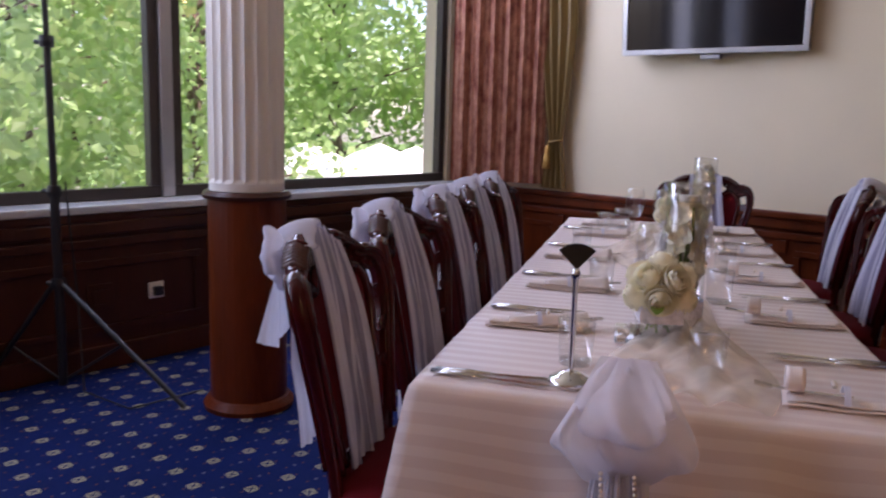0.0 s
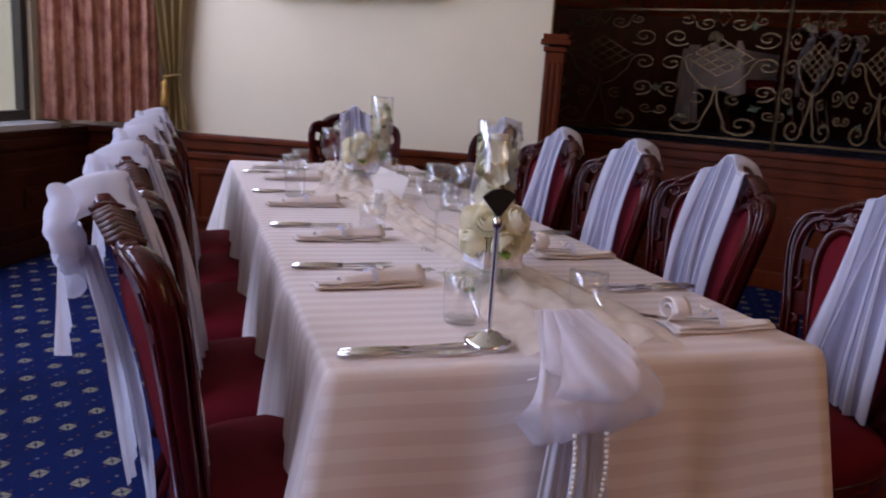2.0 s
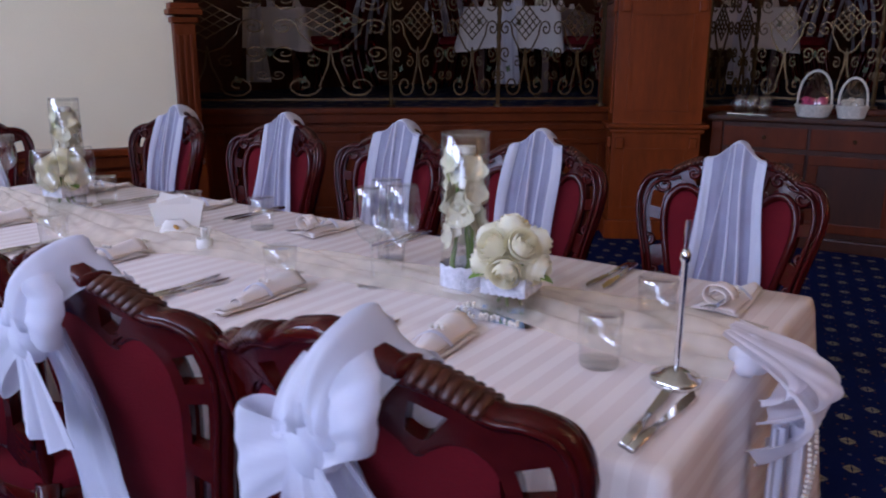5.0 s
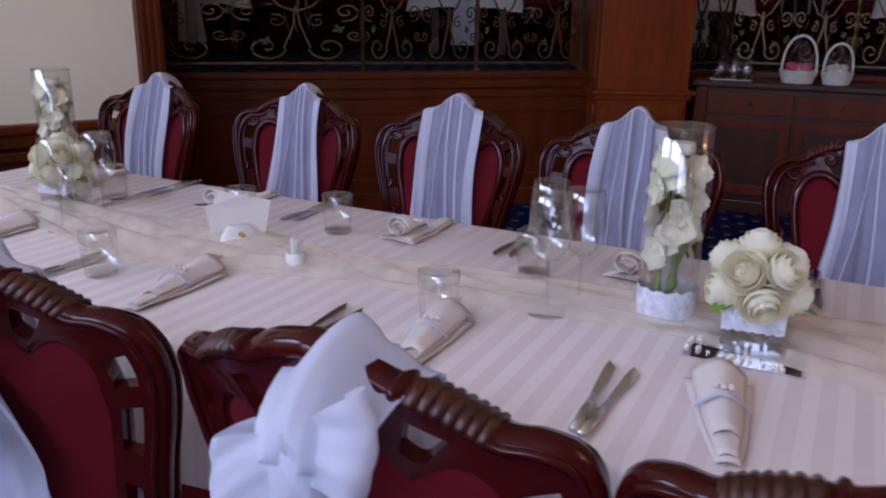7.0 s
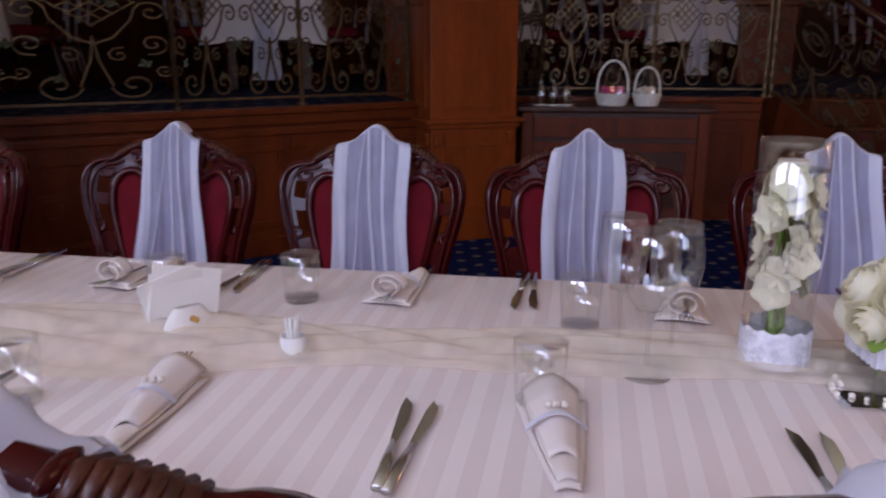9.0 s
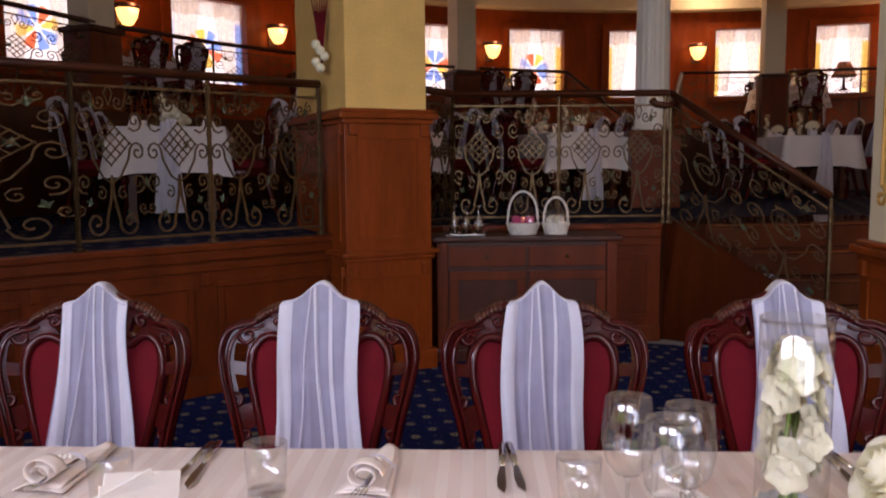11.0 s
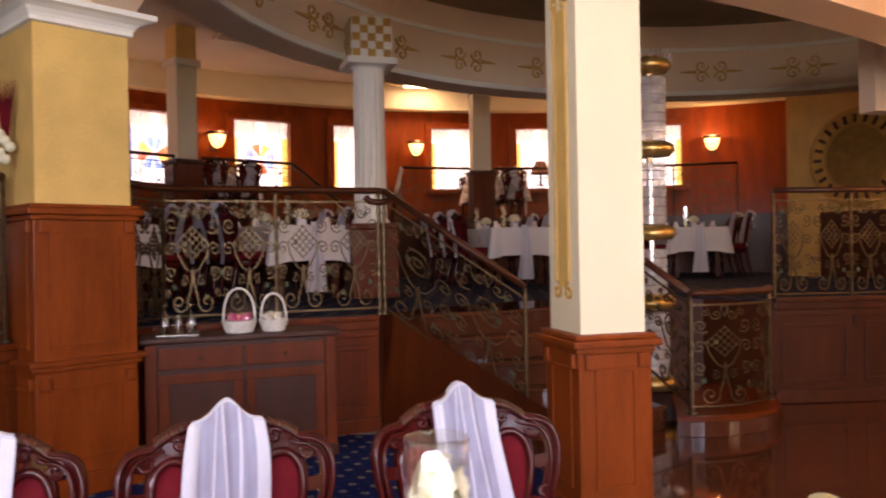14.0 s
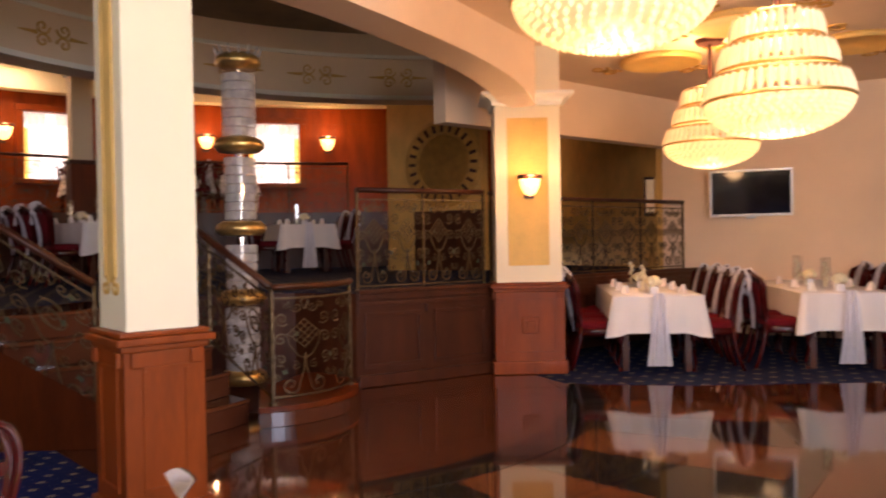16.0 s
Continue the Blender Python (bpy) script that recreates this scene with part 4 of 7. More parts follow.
def build_chair():
    root = thing("dining_chair", pose(0, 0, 0), "carved mahogany dining chair with red velvet upholstery", "chair", "chairs round the long table")
    line = [on_back(p.x, p.y) for p in OUTER]
    line = line + [Vector((-p.x, p.y, p.z)) for p in line[-2::-1]]
    bm = B()
    n = len(line)
    rr = [0.8 + 0.35 * math.sin(math.pi * i / (n - 1)) for i in range(n)]
    tube(bm, line, rr, 8, flat=(0.011, 0.017), up=(0, 1, 0.2))
    part("back_frame", bm, "mahogany", root, smooth=True)
    # two raised beads follow the outer edge on the front, one on the rear
    for inset, off, r in ((0.0, 0.020, 0.0055), (0.085, 0.016, 0.005), (0.0, -0.018, 0.005)):
        bm = B()
        tube(bm, [p + Vector((-p.x * inset, off, -0.012 * (inset > 0))) for p in line[6:46]], r, 5)
        part("back_moulding", bm, "mahogany", root, smooth=True)
        bm = B()
        tube(bm, [p + Vector((-p.x * inset, off, -0.012 * (inset > 0))) for p in line[-46:-6]], r, 5)
        part("back_moulding", bm, "mahogany", root, smooth=True)
    heart = [on_back(p.x, p.y, 0.008) for p in HEART]
    full = heart + [Vector((-p.x, p.y, p.z)) for p in heart[-2::-1]]
    bm = B()
    tube(bm, full, 0.011, 7, closed=True, flat=(1.0, 1.25), up=(0, 1, 0.2))
    part("heart_moulding", bm, "mahogany", root, smooth=True)
    # upholstered back panel, padded on both faces
    m = 16
    low = HEART[0].y
    for s, dep in ((1, 0.026), (-1, 0.016)):
        bm = B()
        rows = []
        for k in range(m + 1):
            x = (k / m * 2 - 1) * 0.160
            ax = abs(x)
            top = max((p.y for p in HEART if abs(p.x - ax) < 0.010), default=0.80)
            bottom = min((p.y for p in HEART if abs(p.x - ax) < 0.010), default=0.72) if ax > 0.095 else low
            row = []
            for q in range(13):
                v = q / 12
                z = bottom + (top - bottom) * v
                pad = dep * (1 - (ax / 0.17) ** 4) * min(1.0, 5 * v, 5 * (1 - v))
                row.append(bm.verts.new(on_back(x, z, s * pad)))
            rows.append(row)
        for P, Q in zip(rows, rows[1:]):
            for k in range(12):
                bm.faces.new((P[k], P[k + 1], Q[k + 1], Q[k]))
        part("back_upholstery", bm, "velvet", root, "padded red velvet", smooth=True)
    # pierced board between frame and heart
    def resample(c, k):
        q = min(0.9999, max(0.0, k)) * (len(c) - 1)
        return c[int(q)].lerp(c[int(q) + 1], q - int(q))
    NB = 72
    holes = ((0.09, 0.155), (0.19, 0.262), (0.30, 0.375), (0.665, 0.785))
    for sx in (-1, 1):
        bm = B()
        cols = []
        for i in range(NB + 1):
            a, b = resample(OUTER, i / NB), resample(HEART, i / NB)
            cols.append([bm.verts.new(on_back(sx * (a.x + (b.x - a.x) * t), a.y + (b.y - a.y) * t, -0.010)) for t in (0, 0.32, 0.76, 1.0)])
        for i in range(NB):
            k = (i + 0.5) / NB
            for t in range(3):
                if not (t == 1 and any(h0 < k < h1 for h0, h1 in holes)):
                    bm.faces.new((cols[i][t], cols[i + 1][t], cols[i + 1][t + 1], cols[i][t + 1]))
        bmesh.ops.remove_doubles(bm, verts=bm.verts, dist=0.0004)
        bmesh.ops.recalc_face_normals(bm, faces=bm.faces)
        bmesh.ops.solidify(bm, geom=bm.faces[:], thickness=0.018)
        part("pierced_board", bm, "mahogany", root)
    # carved scrolls on the front of the board
    for sx in (-1, 1):
        for cx, cz, r0, a0, tn in ((0.176, 0.872, 0.026, 2.0, -1.3), (0.108, 0.905, 0.020, 0.4, 1.2), (0.196, 0.722, 0.017, 1.0, 1.1), (0.176, 0.640, 0.014, 1.0, 1.1)):
            bm = B()
            tube(bm, [on_back(sx * x, z, 0.013) for x, z in spiral(cx, cz, r0, a0, tn, 14)], 0.006, 5)
            part("carved_scroll", bm, "mahogany", root, smooth=True)
        # ribbed strip on each shoulder of the crest, with a rolled boss at its inner end
        d = resample(OUTER, 0.81)
        bm = B()
        bmesh.ops.create_icosphere(bm, subdivisions=2, radius=0.010, matrix=Matrix.Translation(on_back(sx * d.x, d.y + 0.006)) @ Matrix.Diagonal((0.8, 2.6, 1.1, 1)))
        part("crest_boss", bm, "mahogany", root, smooth=True)
        for k in range(7):
            p = resample(OUTER, 0.775 - 0.0265 * k)
            bm = B()
            tube(bm, [on_back(sx * p.x, p.y + 0.002, -0.024), on_back(sx * p.x, p.y + 0.011, 0.0), on_back(sx * p.x, p.y + 0.002, 0.026)], [0.0045, 0.0076, 0.0045], 6)
            part("gadroon", bm, "worn_gilt", root, smooth=True)
    # seat
    def plan(a, g=1.0):
        ca, sa = math.cos(a), math.sin(a)
        ex = 0.55
        x = math.copysign(abs(ca) ** ex, ca) * 0.225 * g
        y = math.copysign(abs(sa) ** ex, sa) * 0.215 * g
        return x * (1 + 0.10 * y / 0.215), y + 0.015
    bm = B()
    prof = [(1.0, 0.425), (1.02, 0.445), (1.0, 0.468), (0.93, 0.486), (0.7, 0.497), (0.35, 0.502), (0.01, 0.503)]
    sheet(bm, lambda u, v: Vector((*plan(u * 2 * math.pi, prof[round(v * 6)][0]), prof[round(v * 6)][1])), 44, 6, closed=True)
    part("seat", bm, "velvet", root, "padded red velvet seat", smooth=True)
    bm = B()
    sheet(bm, lambda u, v: Vector((*plan(u * 2 * math.pi, (0.98, 1.0, 1.0, 0.97, 0.9)[round(v * 4)]), (0.424, 0.42, 0.37, 0.355, 0.355)[round(v * 4)])), 44, 4, closed=True)
    part("seat_rail", bm, "mahogany", root, smooth=True)
    for sx in (-1, 1):
        bm = B()
        tube(bm, [(sx * 0.20, 0.19, 0.40), (sx * 0.222, 0.215, 0.33), (sx * 0.21, 0.205, 0.2), (sx * 0.195, 0.19, 0.08), (sx * 0.205, 0.205, 0.02), (sx * 0.21, 0.212, 0.0)], [0.034, 0.034, 0.022, 0.015, 0.02, 0.024], 8)
        part("leg", bm, "mahogany", root, smooth=True)
        bm = B()
        tube(bm, [(sx * 0.165, -0.165, 0.44), (sx * 0.165, -0.18, 0.30), (sx * 0.168, -0.22, 0.14), (sx * 0.17, -0.27, 0.0)], [0.024, 0.024, 0.02, 0.019], 8)
        part("leg", bm, "mahogany", root, smooth=True)
    return root


def fold(u, seed, depth=0.008):
    return depth * (math.sin(u * 17 + seed) + 0.6 * math.sin(u * 31 + seed * 2.3) + 0.4 * math.sin(u * 53 + seed))


def build_sash(seed, bow_side, width=0.070, big=False):
    """A tulle sash laid over a chair's crest, with a bow tied behind."""
    root = thing("chair_sash", pose(0, 0, 0), "white tulle sash draped over a chair back, tied behind", "sash", "sashes on the chairs")
    rnd = random.Random(seed)
    lean = rnd.uniform(-0.02, 0.02)

    def front(u, v):
        # v from the seat up to the crest
        q = 2 * u - 1
        z = 0.50 + (0.484 if big else 0.494) * v - 0.047 * (1 - math.exp(-4.2 * q * q)) * v ** 5
        w = width * (1.28 - 0.28 * v) + 0.008 * math.sin(v * 5 + seed)
        x = q * w + lean * (1 - v) + 0.006 * math.sin(v * 7 + seed) * (1 - v)
        bulge = 0.040 + 0.010 * math.sin(v * math.pi)
        return Vector((x, back_y(z) + x * x + bulge + fold(u + 0.10 * (1 - v), seed, 0.005) * (1.15 - 0.6 * v), z))
    bm = B()
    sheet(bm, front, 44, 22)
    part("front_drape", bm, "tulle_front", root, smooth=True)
    # paler strips laid over the darker drape
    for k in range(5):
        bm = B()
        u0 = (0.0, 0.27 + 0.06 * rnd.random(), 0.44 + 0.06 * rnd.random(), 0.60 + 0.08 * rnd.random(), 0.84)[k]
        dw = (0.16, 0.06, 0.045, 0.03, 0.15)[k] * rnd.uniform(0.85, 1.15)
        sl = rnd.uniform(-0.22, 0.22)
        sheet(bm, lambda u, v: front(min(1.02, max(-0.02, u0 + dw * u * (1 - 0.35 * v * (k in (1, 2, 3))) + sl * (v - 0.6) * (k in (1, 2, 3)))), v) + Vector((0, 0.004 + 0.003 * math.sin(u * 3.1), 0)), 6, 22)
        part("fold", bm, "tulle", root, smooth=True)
    # over the crest
    bm = B()
    def over(u, v):
        e = front(u, 1.0)
        a = v * math.pi
        return Vector((e.x * (1 - 0.30 * v), e.y - 0.055 + 0.055 * math.cos(a) + fold(u, seed + 1, 0.003) * v, e.z + 0.014 * math.sin(a) - 0.06 * v * v))
    sheet(bm, over, 36, 12)
    part("crest_wrap", bm, "tulle", root, smooth=True)
    yb = back_y(0.95) - 0.032
    kx, kz = 0.012 * bow_side, 0.872
    if big:
        # gathered cloth running from the crest down to the knot
        bm = B()

        def gather(u, v):
            e = over(u, 1.0)
            k = v * v * (3 - 2 * v)
            return Vector((e.x + (kx + (2 * u - 1) * 0.022 - e.x) * k, e.y + (yb - 0.012 - e.y) * v - 0.008 * math.sin(math.pi * v) + fold(u, seed + 5, 0.006) * v, e.z + (kz - e.z) * v))
        sheet(bm, gather, 36, 10)
        part("gathers", bm, "tulle", root, smooth=True)
    bm = B()
    bmesh.ops.create_icosphere(bm, subdivisions=3, radius=0.030 if big else 0.024, matrix=Matrix.Translation((kx, yb - 0.016, kz)) @ Matrix.Diagonal((0.95, 0.75, 1.3, 1)))
    for v in bm.verts:
        v.co += v.normal * 0.004 * math.sin(v.co.x * 260 + v.co.z * 160)
    part("knot", bm, "tulle", root, smooth=True)
    for s in (-1, 1):
        bm = B()
        if big:
            ln = 0.098 if s == bow_side else 0.078
            drop = 0.050 if s == bow_side else -0.045
            wid = 0.062 if s == bow_side else 0.050

            def loop(u, v, s=s, ln=ln, drop=drop, wid=wid):
                # a ribbon that runs out from the knot and back again
                a = u * 2 * math.pi
                out = 0.5 - 0.5 * math.cos(a)
                fl = 0.20 + 0.80 * out ** 0.7
                q = 2 * v - 1
                wr = 0.005 * math.sin(q * 4 + 4 * out + seed * s) * (1 - 0.4 * out) + 0.0015 * math.sin(q * 11 + 6 * out + seed)
                return Vector((kx + s * ln * out * (1 - 0.12 * q * q), yb - 0.016 - (0.024 * math.sin(a) + wr) * fl - 0.004 * out, kz - drop * out + wid * q * fl + 0.012 * math.sin(3 * out + seed)))
            sheet(bm, loop, 30, 16)
            part("loop", bm, "tulle", root, smooth=True)
            bm = B()
        e = kx + s * 0.045 + 0.02 * bow_side

        def tail(u, v, s=s, e=e):
            z = kz - v * (0.42 + 0.08 * s * bow_side)
            w = (0.016 + 0.055 * min(1, v * 2.0)) * (1.0 if big else 0.6)
            return Vector((kx + (e - kx) * v + (2 * u - 1) * w + 0.010 * math.sin(v * 7 + seed), back_y(z) - 0.045 - 0.006 * s + fold(u + 0.05 * v, seed + s, 0.005) + 0.006 * math.sin(v * 5.0), z))
        sheet(bm, tail, 26, 18)
        part("tail", bm, "tulle", root, smooth=True)
    bm = B()
    sheet(bm, lambda u, v: Vector((kx - bow_side * 0.03 * v + (2 * u - 1) * (0.02 + 0.055 * v) * (1.0 if big else 0.6), yb - 0.030 + 0.004 * v + fold(u, seed, 0.008) * v, kz - 0.015 - 0.14 * v + 0.03 * abs(2 * u - 1) * v)), 26, 8)
    part("ruffle", bm, "tulle", root, smooth=True)
    return root


chair = build_chair()
sashes = [build_sash(1.0, 1, 0.084), build_sash(2.7, -1, 0.090), build_sash(4.1, 1, 0.082), build_sash(5.2, -1, 0.075, True), build_sash(6.6, -1, 0.080, True)]
RIGHT_Y = [0.298, 0.862, 1.408, 1.955, 2.64]
LEFT_Y = [0.253, 0.730, 1.270, 1.70, 2.13]
spots = []
for i, y in enumerate(RIGHT_Y):
    spots.append((pose(0.565 - 0.01 * (i % 2), y, 0, 0, 0, 90 + (-2, 1.5, 0, 2, -1)[i]), (0, 2, 1, 0, 2)[i], 0.0))
for i, y in enumerate(LEFT_Y):
    spots.append((pose(-0.470, y, 0, 0, 0, -90 + (2, -2, 1, 0, 2)[i]), (3, 4, 3, 4, 3)[i], 0.03))
spots.append((pose(0.175, 2.88, 0, 0, 0, 176), 0, 0.0))
made_chair = made_sash = False
for m, k, off in spots:
    if made_chair:
        copy_thing(chair, m)
    else:
        chair.matrix_basis = m
        made_chair = True
used = set()
for m, k, off in spots:
    q = m @ pose(off, 0, 0)
    if k in used:
        copy_thing(sashes[k], q)
    else:
        sashes[k].matrix_basis = q
        used.add(k)

# table under its cloth
TX0, TX1, TY0, TY1, TZ = -0.465, 0.385, 0.0, 2.64, 0.745
table = thing("dining_table", pose(-0.04, 1.32, 0), "long banquet table hidden under a white cloth", "table")
boxpart("tabletop", (-0.40, -1.29, 0.70, 0.40, 1.29, 0.74), "wood", table, bevel=0.005)
for x in (-0.36, 0.36):
    for y in (-1.2, 0, 1.2):
        boxpart("leg", (x - 0.03, y - 0.03, 0, x + 0.03, y + 0.03, 0.70), "wood_dark", table)
# stripes woven into the cloth
cn, cl = M["cloth"].node_tree.nodes, M["cloth"].node_tree.links
tc, sp = cn.new("ShaderNodeTexCoord"), cn.new("ShaderNodeSeparateXYZ")
cl.new(tc.outputs["Object"], sp.inputs[0])
mu, si, gt = [cn.new("ShaderNodeMath") for _ in range(3)]
mu.operation, si.operation, gt.operation = 'MULTIPLY', 'SINE', 'GREATER_THAN'
mu.inputs[1].default_value, gt.inputs[1].default_value = 2 * math.pi / 0.043, 0.1
# on the end drops, which face along y, the same weave runs level
spn, ab, ge, up_ = cn.new("ShaderNodeSeparateXYZ"), cn.new("ShaderNodeMath"), cn.new("ShaderNodeMath"), cn.new("ShaderNodeMath")
ab.operation, ge.operation, up_.operation = 'ABSOLUTE', 'GREATER_THAN', 'MULTIPLY_ADD'
ge.inputs[1].default_value = 0.6
cl.new(tc.outputs["Normal"], spn.inputs[0]), cl.new(spn.outputs[1], ab.inputs[0]), cl.new(ab.outputs[0], ge.inputs[0])
cl.new(sp.outputs[2], up_.inputs[0]), cl.new(ge.outputs[0], up_.inputs[1]), cl.new(sp.outputs[1], up_.inputs[2])
cl.new(up_.outputs[0], mu.inputs[0]), cl.new(mu.outputs[0], si.inputs[0]), cl.new(si.outputs[0], gt.inputs[0])
mxs = cn.new("ShaderNodeMix")
mxs.data_type = 'RGBA'
pr = cn["Principled BSDF"]
cl.new(pr.inputs["Base Color"].links[0].from_socket, mxs.inputs[6])
mxs.inputs[7].default_value = (0.80, 0.695, 0.645, 1)
cl.new(gt.outputs[0], mxs.inputs[0]), cl.new(mxs.outputs[2], pr.inputs["Base Color"])
rg = cn.new("ShaderNodeMapRange")
rg.inputs[3].default_value, rg.inputs[4].default_value = 0.62, 0.36
cl.new(gt.outputs[0], rg.inputs[0]), cl.new(rg.outputs[0], pr.inputs["Roughness"])
bm = B()
per = []
NX, NY = 34, 104
for i in range(NX):
    per.append((TX0 + (TX1 - TX0) * i / NX, TY0, 0, -1))
for i in range(NY):
    per.append((TX1, TY0 + (TY1 - TY0) * i / NY, 1, 0))
for i in range(NX):
    per.append((TX1 - (TX1 - TX0) * i / NX, TY1, 0, 1))
for i in range(NY):
    per.append((TX0, TY1 - (TY1 - TY0) * i / NY, -1, 0))
prof = [(-0.012, 0.0), (-0.002, -0.003), (0.004, -0.012), (0.008, -0.05), (0.012, -0.12), (0.018, -0.2), (0.022, -0.27), (0.024, -0.33)]
rings = []
for d, dz in prof:
    ringv = []
    for j, (x, y, nx, ny) in enumerate(per):
        cd = min(math.hypot(x - cx, y - cy) for cx in (TX0, TX1) for cy in (TY0, TY1))
        k = math.exp(-(cd / 0.10) ** 2)
        t = -dz / 0.33
        drop = 0.30 * math.exp(-(y / 0.05) ** 2)
        wave = 0.016 * t ** 0.6 * (math.sin(j * 0.62) + 0.6 * math.sin(j * 0.37 + 1) + 0.5 * math.sin(j * 1.13))
        cxs = (1 if x > -0.04 else -1) * k
        cys = (1 if y > 1.3 else -1) * k
        ex = d + wave
        ringv.append(bm.verts.new((x + nx * ex * (1 - k) + cxs * (d * 0.5 + 0.11 * t), y + ny * ex * (1 - k) + cys * (d * 0.5 + 0.06 * t), TZ + dz - 0.05 * t * k * 1.5 - drop * t)))
    rings.append(ringv)
n = len(per)
for P, Q in zip(rings, rings[1:]):
    for i in range(n):
        bm.faces.new((P[i], P[(i + 1) % n], Q[(i + 1) % n], Q[i]))
part_top = bm.faces.new(rings[0])
cloth = part("tablecloth", bm, "cloth", smooth=True)
tagged(cloth, "white satin striped tablecloth hanging over the long table", "tablecloth")
ZT = TZ + 0.001

# gathered organza runner
bm = B()
def runner(u, v):
    y = 0.02 + 2.55 * u
    w = 0.105 + 0.035 * math.sin(y * 4.1 + 1) + 0.02 * math.sin(y * 9)
    x = -0.035 + 0.045 * math.sin(y * 2.6 + 0.4) + (2 * v - 1) * w
    hgt = 0.004 + 0.015 * (abs(math.sin(v * 9 + y * 6 + 2 * math.sin(y * 5))) + 0.7 * abs(math.sin(v * 15 - y * 11))) * (1 - abs(2 * v - 1) ** 3)
    return Vector((x, y, ZT + hgt))
sheet(bm, runner, 170, 26)
tagged(part("table_runner", bm, "organza", smooth=True), "crumpled ivory organza runner along the table", "table runner")


# settings
def napkin(x, y, turn, label, rolled):
    root = thing("napkin", pose(x, y, ZT, 0, 0, turn), label, "napkin", "napkins on the table")
    bm = B()
    for k, (w, l, z) in enumerate(((0.046, 0.215, -0.004), (0.036, 0.20, 0.001))):
        def f(u, v, w=w, l=l, z=z, k=k):
            t = u
            ww = w * (0.30 + 0.70 * t ** 0.8)
            a = (v * 2 - 1)
            return Vector((-l / 2 + l * t, a * ww, z + 0.008 + 0.006 * math.cos(a * 1.4) * (1 - 0.4 * t) + 0.0015 * math.sin(t * 9 + k)))
        sheet(bm, f, 14, 10, 0.002)
    part("folds", bm, "napkin", root, smooth=True)
    bm = B()
    if rolled:
        pts = [(0.0, 0.020)]
        sheet(bm, lambda u, v: Vector((0.075 + 0.03 * u, (0.030 - 0.018 * v) * math.cos(v * 9.4) * 1.1, 0.034 + (0.026 - 0.016 * v) * math.sin(v * 9.4))), 4, 34, 0.0015)
    else:
        sheet(bm, lambda u, v: Vector((-0.055 + 0.172 * u, (v * 2 - 1) * (0.016 + 0.022 * u), 0.012 + (0.010 + 0.016 * u) * math.cos((v * 2 - 1) * 1.5))), 10, 14, 0.002)
    part("roll", bm, "napkin", root, smooth=True)
    bm = B()
    sheet(bm, lambda u, v: Vector((0.006 + 0.010 * v, 0.036 * (2 * u - 1), 0.006 + 0.029 * math.cos((2 * u - 1) * 1.3))), 14, 2, 0.001)
    part("ribbon_band", bm, "tulle", root, "thin white ribbon")
    for k in range(3):
        bm = B()
        bmesh.ops.create_icosphere(bm, subdivisions=2, radius=0.0045, matrix=Matrix.Translation((0.030, -0.010 + 0.010 * k, 0.036)))
        part("pearl", bm, "pearl", root, smooth=True)
    bm = B()
    tube(bm, [(0.0, 0.004, 0.019), (0.10, 0.004, 0.019), (0.124, 0.004, 0.021)], [0.004, 0.004, 0.010], 6, flat=(1.2, 0.35))
    for k in range(4):
        tube(bm, [(0.124, -0.006 + 0.0065 * k, 0.021), (0.152, -0.007 + 0.007 * k, 0.024)], 0.0016, 4)
    part("fork", bm, "steel", root, "steel fork")


def knife(x, y, turn):
    root = thing("table_knife", pose(x, y, ZT, 0, 0, turn), "steel table knife lying on the cloth", "knife", "cutlery")
    bm = B()
    tube(bm, [(-0.11, 0, 0.006), (-0.05, 0, 0.006), (-0.005, 0, 0.005)], [0.0075, 0.007, 0.0045], 8, flat=(1, 0.6))
    part("handle", bm, "steel", root, smooth=True)
    bm = B()
    prism(bm, [(-0.005, -0.004), (0.05, -0.009), (0.09, -0.007), (0.11, 0.004), (0.08, 0.007), (-0.005, 0.005)], 0.003, 0.0055)
    part("blade", bm, "steel", root)


def tumbler(x, y):
    root = thing("water_glass", pose(x, y, ZT), "clear water tumbler with a thick base", "glass", "glasses on the table")
    bm = B()
    lathe(bm, [(0.031, 0.009), (0.035, 0.088), (0.0343, 0.0885), (0.0338, 0.088)], 28)
    part("wall", bm, "glass", root, smooth=True)
    bm = B()
    lathe(bm, [(0.0005, 0.0005), (0.029, 0.0005), (0.031, 0.003), (0.031, 0.0088), (0.0005, 0.0078)], 28)
    part("base", bm, "glass_base", root, "thick glass base", smooth=True)


def wine(x, y):
    root = thing("wine_glass", pose(x, y, ZT), "clear stemmed wine glass", "glass", "glasses on the table")
    bm = B()
    lathe(bm, [(0.0005, 0.092), (0.018, 0.098), (0.032, 0.117), (0.0375, 0.145), (0.036, 0.175), (0.032, 0.208), (0.0314, 0.2085), (0.031, 0.208)], 28)
    part("bowl", bm, "glass", root, smooth=True)
    bm = B()
    lathe(bm, [(0.004, 0.0121), (0.0032, 0.045), (0.0035, 0.082), (0.006, 0.0918)], 12)
    part("stem", bm, "glass_base", root, smooth=True)
    bm = B()
    lathe(bm, [(0.0005, 0.0), (0.034, 0.0), (0.034, 0.002), (0.010, 0.006), (0.004, 0.012)], 28)
    part("foot", bm, "glass", root, smooth=True)


